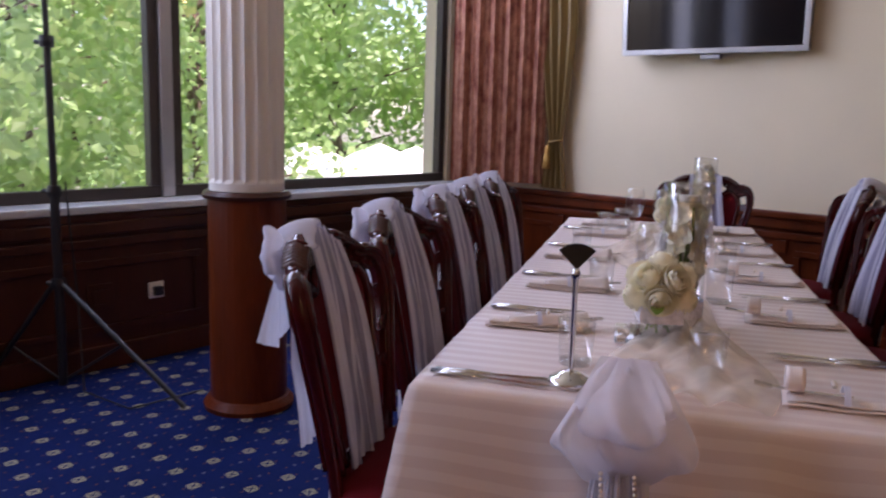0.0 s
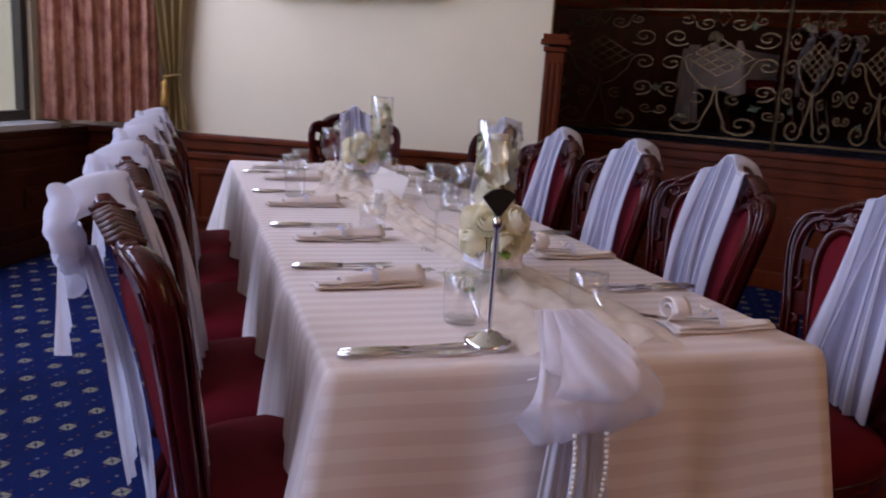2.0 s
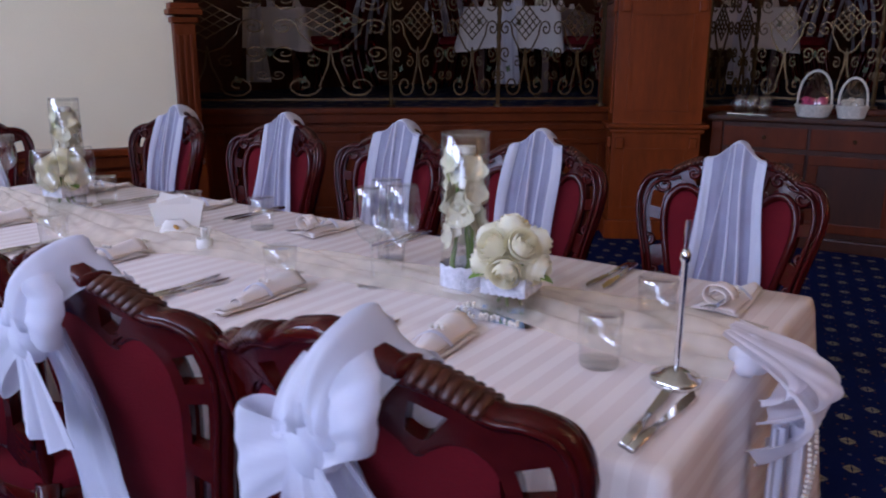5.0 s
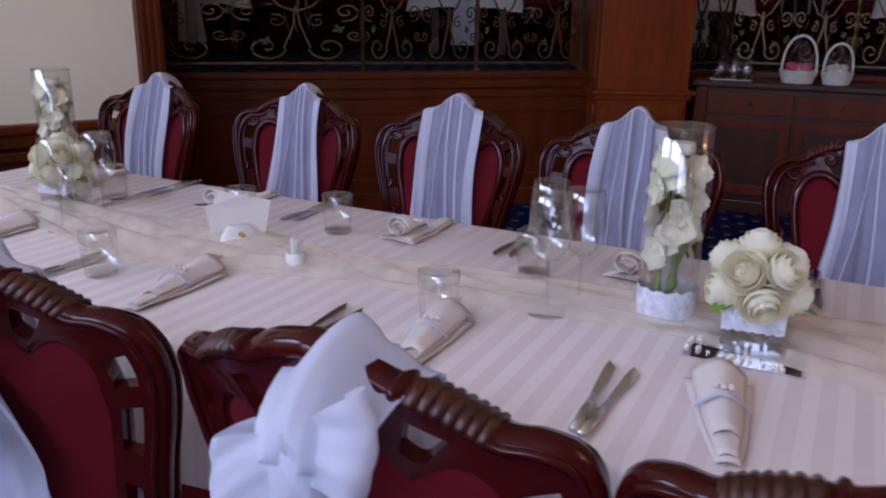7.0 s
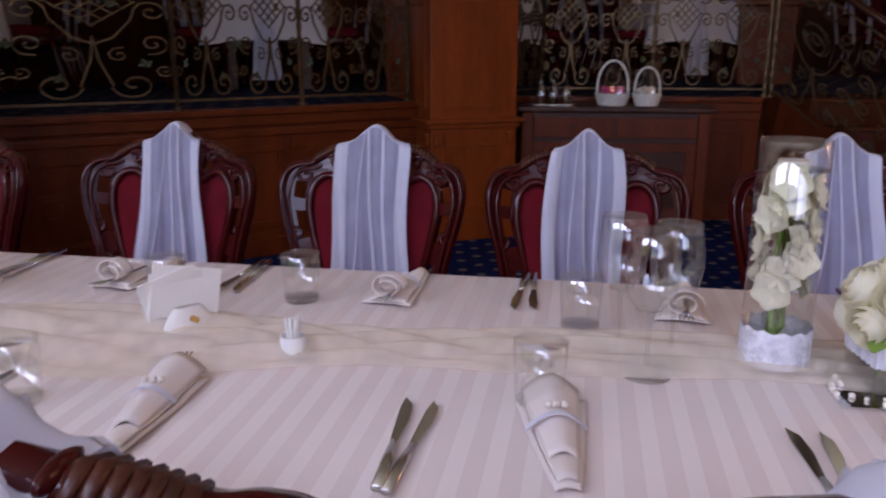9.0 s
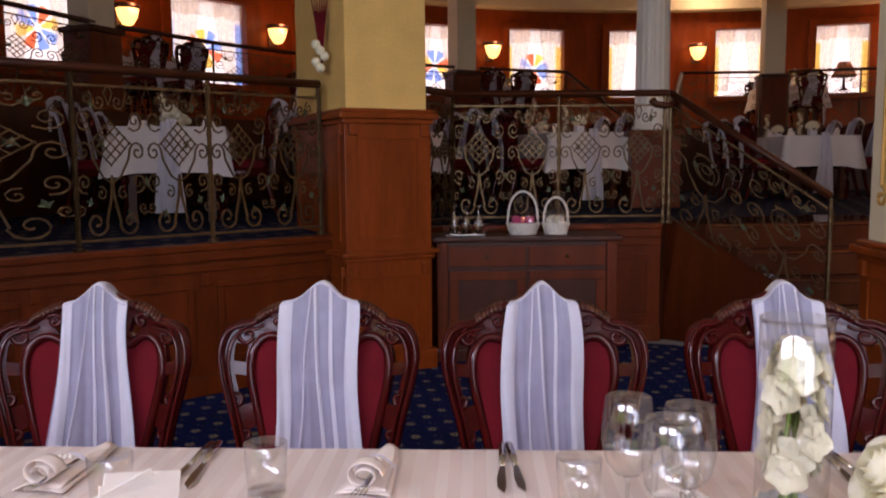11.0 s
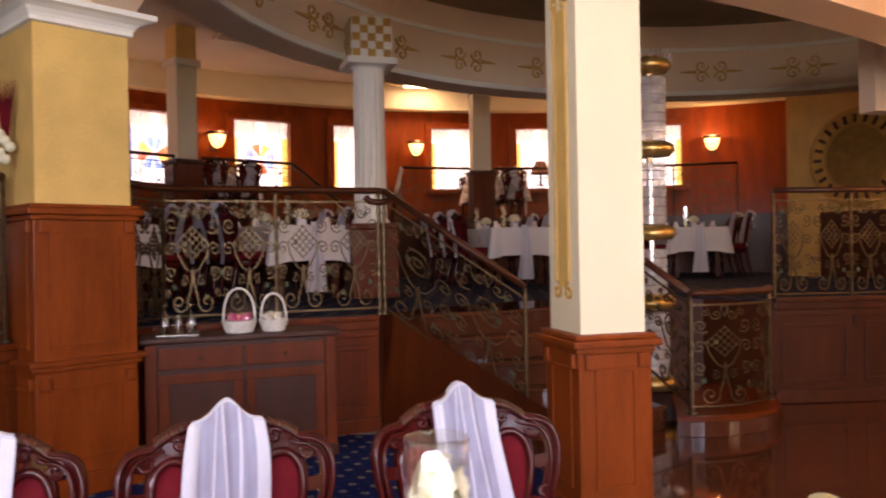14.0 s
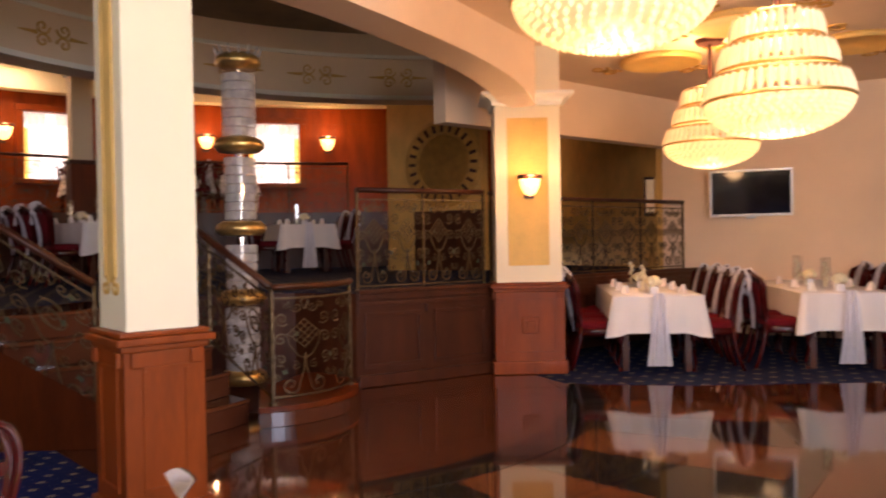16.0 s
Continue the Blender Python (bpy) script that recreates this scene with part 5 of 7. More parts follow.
for y, dx in ((0.45, 0.0), (0.89, 0.02), (1.40, 0.0), (2.0, 0.04), (2.36, 0.03)):
    napkin(-0.315 + dx, y, 12 if y < 0.5 else 8, "folded pale pink napkin with ribbon, pearls and a fork", False)
for y in (0.12, 0.69, 1.20, 1.74, 2.30):
    napkin(0.26, y, 180 - 6, "rolled pale pink napkin with pearls and a fork", True)
for y in (0.062, 0.60, 1.065, 1.67, 2.2):
    knife(-0.325, y + 0.012, 4), knife(-0.33, y - 0.012, -3)
for y in (0.385, 0.97, 1.53, 2.02):
    knife(0.275, y + 0.012, 178), knife(0.28, y - 0.012, 184)
for p in ((-0.20, 0.205), (0.035, 0.20), (-0.198, 0.918), (0.106, 0.87), (0.16, 1.37), (-0.31, 1.585), (0.127, 2.06), (-0.26, 2.1), (0.10, 1.60), (-0.2, 2.3)):
    tumbler(*p)
for p in ((0.023, 0.812), (-0.073, 0.776), (-0.016, 0.738), (-0.035, 1.905), (-0.14, 1.915), (0.0, 2.42)):
    wine(*p)


def flower_vase(x, y, seed):
    root = thing("cylinder_vase", pose(x, y, ZT), "tall glass cylinder with orchids in water and a floating candle", "vase", "vases on the table")
    R, H = 0.0475, 0.325
    bm = B()
    lathe(bm, [(0.0005, 0.001), (R, 0.001), (R, H), (R - 0.0012, H + 0.001), (R - 0.003, H), (R - 0.003, H - 0.006)], 32)
    part("glass_cylinder", bm, "glass", root, smooth=True)
    bm = B()
    lathe(bm, [(R - 0.001, 0.287), (R - 0.004, 0.285), (0.0005, 0.285)], 28)
    part("water", bm, "water", root)
    bm = B()
    sheet(bm, lambda u, v: Vector(((R + 0.0015) * math.cos(u * 6.2832), (R + 0.0015) * math.sin(u * 6.2832), 0.008 + 0.055 * v + 0.002 * math.sin(u * 80) * v)), 60, 3, closed=True)
    part("lace_band", bm, "lace", root, "white lace ribbon", smooth=True)
    bm = B()
    lathe(bm, [(0.0005, 0.280), (0.021, 0.282), (0.021, 0.298), (0.0005, 0.299)], 18)
    part("floating_candle", bm, "wax", root)
    rnd = random.Random(seed)
    for k in range(3):
        bm = B()
        s = (-1, 1, 0.3)[k]
        tube(bm, [(0.034 * s, 0.012 * k - 0.01, 0.018), (0.026 * s, 0.012 - 0.01 * k, 0.06), (0.004 * s, -0.016 * s, 0.12), (0.014 * s, 0.01 - 0.008 * k, 0.2), (0.012 * s, 0.006, 0.27)], [0.006, 0.006, 0.005, 0.004, 0.003], 7)
        part("stem", bm, "stem", root, smooth=True)
    for k in range(22):
        a, z = k * 2.2 + rnd.random(), 0.110 + 0.0077 * k
        c = Vector((0.028 * math.cos(a), 0.028 * math.sin(a), z))
        o = Matrix.Translation(c) @ Matrix.Rotation(a, 4, 'Z') @ Matrix.Rotation(1.2 + 0.4 * rnd.random(), 4, 'Y')
        bm = B()
        for j in range(5):
            pm = o @ Matrix.Rotation(j * 1.2566, 4, 'Z')
            ln, wd = (0.030, 0.019) if j % 2 else (0.027, 0.016)
            sheet(bm, lambda u, v, pm=pm, ln=ln, wd=wd: pm @ Vector((ln * u, (2 * v - 1) * wd * math.sin(math.pi * (0.12 + 0.84 * u)), 0.010 * u * u * (1 if k % 2 else -0.6) + 0.004 * (2 * v - 1) ** 2)), 5, 4)
        part("orchid", bm, "orchid", root, smooth=True)


flower_vase(0.0, 0.593, 3)
flower_vase(0.135, 2.27, 8)


def rose(root, c, axis, r, seed, split):
    """A rose of cupped petals that wrap round a bud."""
    rnd = random.Random(seed)
    o = Matrix.Translation(c) @ axis.to_track_quat('Z', 'Y').to_matrix().to_4x4()
    bm = B()
    lathe(bm, [(0.001, -0.6 * r), (0.40 * r, -0.3 * r), (0.45 * r, 0.2 * r), (0.30 * r, 0.46 * r), (0.001, 0.50 * r)], 14, o)
    t0 = rnd.uniform(0, 6.28)
    sheet(bm, lambda u, v: o @ Vector(((0.05 + 0.42 * u - 0.05 * v) * r * math.cos(t0 + u * 16), (0.05 + 0.42 * u - 0.05 * v) * r * math.sin(t0 + u * 16), r * (0.25 + (0.47 - 0.05 * u + 0.02 * math.sin(u * 23)) * v))), 48, 3)
    made = None
    for layer, (rad, hgt, count, opn) in enumerate(((0.60, 0.66, 3, -0.8), (0.76, 0.58, 4, -0.5), (0.92, 0.44, 4, 0.0), (1.04, 0.26, 5, 0.4))):
        for j in range(count):
            a0 = 2 * math.pi * j / count + layer * 0.7 + rnd.uniform(-0.15, 0.15)
            span = 2 * math.pi / count * 0.66
            tw = rnd.uniform(-0.06, 0.06)

            def f(u, v, a0=a0, span=span, rad=rad, hgt=hgt, opn=opn, tw=tw):
                q = 2 * u - 1
                a = a0 + q * span
                edge = 1 - 0.11 * q * q + tw * q
                rr = r * rad * (0.30 + 0.70 * math.sin(0.5 * math.pi * min(1, v * 1.15))) + r * 0.20 * opn * v ** 4
                z = r * (-0.62 + (hgt + 0.62) * v * edge - 0.20 * opn * v ** 5)
                return o @ Vector((rr * math.cos(a), rr * math.sin(a), z))
            if split:
                if made is None:
                    made = part("rose", bm, "rose", root, smooth=True)
                q = B()
                sheet(q, f, 7, 6)
                part("petal", q, "rose", made, smooth=True)
            else:
                sheet(bm, f, 7, 6)
    return made or part("rose", bm, "rose", root, smooth=True)


def rose_box(x, y, mirror, seed):
    if mirror:
        root = thing("mirror_plate", pose(x, y, ZT + 0.001, 0, 0, 2), "square mirror tile scattered with white beads", "mirror plate", "mirror plates")
        boxpart("tile", (-0.083, -0.083, 0, 0.083, 0.083, 0.003), "mirror", root)
        rnd = random.Random(seed)
        for k in range(60):
            e = rnd.choice((0, 1, 2, 3))
            s, d = rnd.uniform(-0.078, 0.078), rnd.uniform(0.055, 0.079)
            px, py = ((s, d), (s, -d), (d, s), (-d, s))[e]
            bm = B()
            bmesh.ops.create_icosphere(bm, subdivisions=1, radius=0.003 + 0.002 * rnd.random(), matrix=Matrix.Translation((px, py, 0.0055)))
            part("bead", bm, "pearl", root)
    z0 = ZT + (0.005 if mirror else 0.0)
    root = thing("rose_arrangement", pose(x + 0.005, y - 0.005, z0, 0, 0, 8), "cream roses in a square glass cube with lace", "flowers", "rose arrangements")
    s = 0.043
    bm = B()
    for q in ((-s, -s, 0, s, s, 0.006), (-s, -s, 0.0061, -s + 0.004, s, 0.075), (s - 0.004, -s, 0.0061, s, s, 0.075), (-s + 0.0041, -s, 0.0061, s - 0.0041, -s + 0.004, 0.075), (-s + 0.0041, s - 0.004, 0.0061, s - 0.0041, s, 0.075)):
        box(bm, *q)
    part("glass_cube", bm, "glass", root)
    bm = B()
    e = s + 0.0015
    loop = [(-e, -e), (e, -e), (e, e), (-e, e)]
    for (ax, ay), (bx, by) in zip(loop, loop[1:] + loop[:1]):
        sheet(bm, lambda u, v: Vector((ax + (bx - ax) * u, ay + (by - ay) * u, 0.036 + 0.036 * v + 0.002 * math.sin(u * 40))), 16, 2)
    part("lace_band", bm, "lace", root, "white lace ribbon")
    for k in range(5):
        bm = B()
        a = k * 1.26
        tube(bm, [(0.025 * math.cos(a + 2), 0.025 * math.sin(a + 2), 0.012), (0.02 * math.cos(a), 0.02 * math.sin(a), 0.09)], 0.003, 5)
        part("stem", bm, "stem", root)
    for k, (az, el) in enumerate(((40, 86), (10, 30), (82, 33), (154, 28), (226, 33), (298, 30), (46, -16), (118, -14), (190, -18), (262, -14), (334, -16))):
        ax = Vector((math.cos(radians(az)) * math.cos(radians(el)), math.sin(radians(az)) * math.cos(radians(el)), math.sin(radians(el))))
        rose(root, Vector((0, 0, 0.102)) + ax * 0.053, ax, 0.0325, seed * 31 + k, True)
    for k in range(3):
        a = k * 2.1 + 0.3
        bm = B()
        o = Matrix.Translation((0.040 * math.cos(a), 0.045 * math.sin(a), 0.078)) @ Matrix.Rotation(a, 4, 'Z')
        sheet(bm, lambda u, v: o @ Vector((0.045 * u, (2 * v - 1) * 0.014 * math.sin(math.pi * (0.1 + 0.85 * u)), -0.012 * u * u)), 6, 4)
        part("leaf", bm, "stem", root, smooth=True)


rose_box(-0.055, 0.458, True, 1)
rose_box(0.005, 2.10, True, 2)

# number stand with its fan shaped clip
st = thing("table_stand", pose(-0.197, 0.083, ZT, 0, 0, 15), "chrome table number stand with a fan shaped clip", "stand")
bm = B()
lathe(bm, [(0.0005, 0.0), (0.038, 0.0), (0.039, 0.006), (0.036, 0.012), (0.024, 0.014), (0.02, 0.02), (0.008, 0.024), (0.0005, 0.024)], 30)
part("base", bm, "chrome", st, smooth=True)
bm = B()
lathe(bm, [(0.006, 0.022), (0.0048, 0.03), (0.0046, 0.185), (0.0075, 0.19), (0.0075, 0.198), (0.004, 0.206)], 14)
part("rod", bm, "chrome", st, smooth=True)
for d in (-0.002, 0.002):
    bm = B()
    prism(bm, [(0, 0)] + [(0.046 * math.sin(a), 0.046 * math.cos(a)) for a in [-0.75 + 1.5 * i / 12 for i in range(13)]], -0.0008, 0.0008, Matrix.Translation((0, d, 0.202)) @ Matrix.Rotation(math.pi / 2, 4, 'X'))
    part("clip_plate", bm, "black" if d < 0 else "chrome", st)

# napkin holder and toothpick pot
nh = thing("napkin_holder", pose(-0.02, 1.505, ZT, 0, 0, -40) @ Matrix.Diagonal((0.86, 0.95, 0.88, 1)), "white china napkin holder filled with paper napkins", "napkin holder")
bm = B()
sheet(bm, lambda u, v: Vector((0.05 * math.cos(u * 6.2832) * (1 - 0.5 * v * v), -0.022 + 0.02 * math.sin(u * 6.2832) * (1 - 0.6 * v), 0.002 + 0.05 * v)), 24, 8, closed=True)
part("shell", bm, "paper", nh, smooth=True)
for k in range(5):
    bm = B()
    box(bm, -0.066 + 0.002 * k, 0.0 + 0.006 * k, 0.004, 0.066 - 0.003 * k, 0.004 + 0.006 * k, 0.100 - 0.003 * k, Matrix.Translation((0, 0, 0.009 * abs(2 - k))) @ Matrix.Rotation(-0.16 + 0.08 * k, 4, 'X') @ Matrix.Rotation(0.24 - 0.12 * k, 4, 'Y'))
    part("paper_napkin", bm, "paper", nh)
for px, pz in ((0.0, 0.034), (0.006, 0.03)):
    bm = B()
    bmesh.ops.create_icosphere(bm, subdivisions=2, radius=0.006, matrix=Matrix.Translation((px, -0.043 + 0.3 * (pz - 0.03), pz)) @ Matrix.Diagonal((1, 0.4, 1, 1)))
    part("painted_dot", bm, "gold_paint", nh)
tp = thing("toothpick_pot", pose(-0.1, 1.287, ZT), "small white pot of wrapped toothpicks", "toothpick pot")
bm = B()
lathe(bm, [(0.0005, 0.001), (0.020, 0.001), (0.019, 0.035), (0.017, 0.035), (0.017, 0.006), (0.0005, 0.006)], 20)
part("pot", bm, "paper", tp, smooth=True)
rnd = random.Random(4)
for k in range(14):
    a, r0 = rnd.uniform(0, 6.28), rnd.uniform(0.002, 0.012)
    bm = B()
    tube(bm, [(r0 * 0.6 * math.cos(a), r0 * 0.6 * math.sin(a), 0.007), (r0 * 1.6 * math.cos(a), r0 * 1.6 * math.sin(a), 0.058 + 0.006 * rnd.random())], 0.0022, 4)
    part("toothpick", bm, "paper", tp)

# big tulle bow with pearl strings at the table's end
bow = thing("table_bow", pose(-0.10, -0.01, ZT), "large white tulle bow with pearl strings at the table end", "bow")
for k, (cx, wid, length, puffed, a0, a1) in enumerate(((-0.01, 0.085, 0.19, 0.045, -1.35, 0.5), (0.012, 0.09, 0.185, 0.05, -0.45, 1.4), (0.0, 0.07, 0.125, 0.065, -1.0, 1.0), (0.0, 0.075, 0.10, 0.02, -1.3, 1.3))):
    bm = B()

    def puffy(u, v, k=k):
        a = a0 + (a1 - a0) * u
        v2 = v ** 0.8
        crease = fold(0.55 * u + 0.07 * math.sin(5 * v + k), 3.0 + 2.1 * k, 0.0032) * (0.35 + 0.9 * v) + 0.003 * math.sin(v * 8 + 5 * u + k)
        x = cx + wid * math.sin(a) * (0.42 + 0.72 * math.sin(1.9 * v2)) + 0.004 * math.sin(7 * v + k + 4 * u)
        z = 0.070 - length * v2 * (0.72 + 0.28 * math.cos(a)) + 0.010 * math.sin(9 * u + 2 * k) * v
        y = 0.045 - 0.10 * math.sin(2.45 * v2) - puffed * math.sin(math.pi * v2) * math.cos(0.8 * (a - 0.5 * (a0 + a1))) + crease
        return Vector((x, y, z))
    sheet(bm, puffy, 54, 24)
    part("loop", bm, "tulle_puff", bow, smooth=True)
bm = B()
bmesh.ops.create_icosphere(bm, subdivisions=3, radius=0.03, matrix=Matrix.Translation((0, 0.012, 0.03)) @ Matrix.Diagonal((1.3, 0.9, 1.0, 1)))
for v in bm.verts:
    v.co += v.normal * 0.005 * math.sin(v.co.x * 210 + v.co.z * 130)
part("knot", bm, "tulle_puff", bow, smooth=True)
for k, (x0, x1) in enumerate(((-0.02, -0.045), (0.02, 0.05), (0.0, 0.01))):
    bm = B()
    sheet(bm, lambda u, v: Vector((x0 + (x1 - x0) * v + (2 * u - 1) * (0.02 + 0.035 * v), -0.045 - 0.012 * k + fold(u, 2.0 + k, 0.008) - 0.01 * v, -0.06 - 0.55 * v)), 22, 20)
    part("tail", bm, "tulle", bow, smooth=True)
for x in (-0.028, 0.022):
    bm = B()
    for k in range(64):
        bmesh.ops.create_icosphere(bm, subdivisions=1, radius=0.0042, matrix=Matrix.Translation((x + 0.004 * math.sin(k * 0.2), -0.088 - 0.003 * math.sin(k * 0.3), -0.075 - 0.0088 * k)))
    tagged(part("pearl_string", bm, "pearl", bow, "string of ivory pearls", smooth=True), kind="stuff")


# ---- window room: column, curtains, television, stand ----
col = thing("column", pose(-1.655, 1.60, 0), "white fluted column on a stained wood drum base", "column", kind="structure")
bm = B()
lathe(bm, [(0.0005, 0.0), (0.18, 0.0), (0.185, 0.02), (0.165, 0.045), (0.155, 0.05), (0.155, 0.865), (0.0005, 0.866)], 40)
part("wood_drum", bm, "wood", col, smooth=False)
bm = B()
lathe(bm, [(0.0005, 0.867), (0.172, 0.867), (0.178, 0.882), (0.165, 0.897), (0.0005, 0.898)], 40)
part("drum_cap", bm, "wood_dark", col)
bm = B()
seg = 120
prof = [(0.0, 0.899), (0.0, 0.93), (1.0, 0.945), (1.0, 3.1)]
rows = []
for amt, z in prof + [(0.0, 3.12), (0.0, 3.35)]:
    rows.append([bm.verts.new(((0.148 - amt * 0.010 * abs(math.cos(10 * 2 * math.pi * i / seg)) ** 0.7) * math.cos(2 * math.pi * i / seg), (0.148 - amt * 0.010 * abs(math.cos(10 * 2 * math.pi * i / seg)) ** 0.7) * math.sin(2 * math.pi * i / seg), z)) for i in range(seg)])
for P, Q in zip(rows, rows[1:]):
    for i in range(seg):
        bm.faces.new((P[i], P[(i + 1) % seg], Q[(i + 1) % seg], Q[i]))
part("fluted_shaft", bm, "white", col, "white painted fluted shaft")

tri = thing("lighting_stand", pose(-2.46, 1.46, 0), "black metal tripod lighting stand by the window", "tripod stand")
for a in (-2, 128, 200):
    bm = B()
    ca, sa = math.cos(radians(a)), math.sin(radians(a))
    tube(bm, [(0.02 * ca, 0.02 * sa, 0.47), (0.60 * ca if a == -2 else 0.34 * ca, 0.60 * sa if a == -2 else 0.34 * sa, 0.012)], 0.011, 8)
    leg = part("leg", bm, "black", tri)
    bm = B()
    tube(bm, [(0.02 * ca, 0.02 * sa, 0.06), (0.31 * ca, 0.31 * sa, 0.24)] if a == -2 else [(0.02 * ca, 0.02 * sa, 0.06), (0.2 * ca, 0.2 * sa, 0.2)], 0.006, 6)
    part("brace", bm, "black", tri)
for z0, z1, r in ((0.03, 0.85, 0.019), (0.851, 1.45, 0.015), (1.451, 2.2, 0.012)):
    bm = B()
    tube(bm, [(0, 0, z0), (0, 0, z1)], r, 12)
    part("pole", bm, "black", tri, smooth=False)
for z in (0.47, 0.86, 1.46):
    bm = B()
    lathe(bm, [(0.0005, z - 0.02), (0.027, z - 0.02), (0.03, z), (0.027, z + 0.025), (0.0005, z + 0.025)], 14)
    part("collar", bm, "black", tri)
    bm = B()
    tube(bm, [(-0.02, 0, z), (-0.055, 0, z)], [0.006, 0.011], 8)
    part("knob", bm, "black", tri)
bm = B()
tube(bm, [(0.03, 0.03, 0.9), (0.05, 0.05, 0.4), (0.12, -0.02, 0.02), (0.4, -0.1, 0.008), (0.55, 0.2, 0.008)], 0.004, 6)
part("cable", bm, "black", tri)

sock = thing("power_socket", WIN @ pose(2.72, 0.10, 0.335), "white wall socket with a black plug", "socket")
boxpart("plate", (-0.04, 0.0, -0.04, 0.04, 0.012, 0.04), "white", sock, bevel=0.004)
boxpart("plug", (-0.022, 0.0125, -0.025, 0.022, 0.04, 0.02), "black", sock, bevel=0.004)

CP, CQ = WIN @ Vector((0.43, 0.07, 0)), TVM @ Vector((0.64, -0.10, 0))
CN = Vector((-(CQ - CP).y, (CQ - CP).x, 0)).normalized()
cur = thing("curtain", pose(0, 0, 0), "red printed curtain with pale vertical pattern", "curtain")
bm = B()
sheet(bm, lambda u, v: CP.lerp(CQ, u) + CN * (0.022 * math.sin(u * 40) + 0.012 * math.sin(u * 83 + 2 * v)) + Vector((0, 0, SILL + 0.012 + v * 2.1)), 130, 10)
part("cloth", bm, "curtain", cur, smooth=True)
drp = thing("drape", TVM @ pose(0.60, -0.05, 0), "olive gold satin drape tied back with a tassel", "curtain")
def drape_f(u, v):
    z = 0.76 + v * 2.2
    t = abs(z - 1.08)
    w = 0.05 + 0.105 * min(1, t / 0.75) ** 0.9
    return Vector((0.12 - 0.05 * min(1, max(0, z - 1.08)) + (2 * u - 1) * w, -0.05 + 0.022 * math.sin(u * 26 + v) * (0.5 + w * 4), z))
bm = B()
sheet(bm, drape_f, 70, 40)
part("cloth", bm, "drape", drp, smooth=True)
bm = B()
tube(bm, [(0.12 + 0.055 * math.cos(a), -0.05 + 0.045 * math.sin(a), 1.08 + 0.01 * math.cos(a)) for a in [2 * math.pi * i / 16 for i in range(16)]], 0.008, 6, closed=True)
part("tie", bm, "drape", drp)
bm = B()
lathe(bm, [(0.0005, 1.06), (0.012, 1.055), (0.02, 1.03), (0.014, 1.01), (0.018, 0.99), (0.028, 0.90), (0.0005, 0.895)], 12, Matrix.Translation((0.10, -0.115, 0)))
part("tassel", bm, "gold_paint", drp, "gold tassel", smooth=True)
bm = B()
tube(bm, [(0.10, -0.115, 1.06), (0.11, -0.10, 1.08)], 0.004, 5)
part("cord", bm, "gold_paint", drp)


def television(m, w, label, tilt, bezel="silver"):
    root = thing("television", m @ pose(0, 0, 0, tilt), label, "television", "televisions")
    h = w * 0.60
    boxpart("casing", (-w / 2, -0.03, -h / 2, w / 2, 0.03, h / 2), "black", root, bevel=0.01)
    bm = B()
    f = 0.028
    for q in ((-w / 2 - 0.004, -h / 2 - 0.004, w / 2 + 0.004, -h / 2 + f), (-w / 2 - 0.004, h / 2 - f, w / 2 + 0.004, h / 2 + 0.004), (-w / 2 - 0.004, -h / 2 + f + 0.001, -w / 2 + f, h / 2 - f - 0.001), (w / 2 - f, -h / 2 + f + 0.001, w / 2 + 0.004, h / 2 - f - 0.001)):
        box(bm, q[0], -0.045, q[1], q[2], -0.0305, q[3], bevel=0.004)
    part("bezel", bm, bezel, root, "silver bezel")
    boxpart("screen", (-w / 2 + f, -0.036, -h / 2 + f, w / 2 - f, -0.031, h / 2 - f), "screen", root, label="dark glossy screen")
    boxpart("bracket", (-0.09, 0.0305, -0.2, 0.09, 0.14, 0.2), "silver", root, bevel=0.01)
    boxpart("stand_neck", (-0.06, -0.02, -h / 2 - 0.035, 0.06, 0.02, -h / 2 - 0.005), "silver", root, bevel=0.006)
    return root


television(pose(0.195, 3.715, 1.96, 0, 0, -22), 1.08, "flat television with silver bezel tilted on the cream wall", 4)

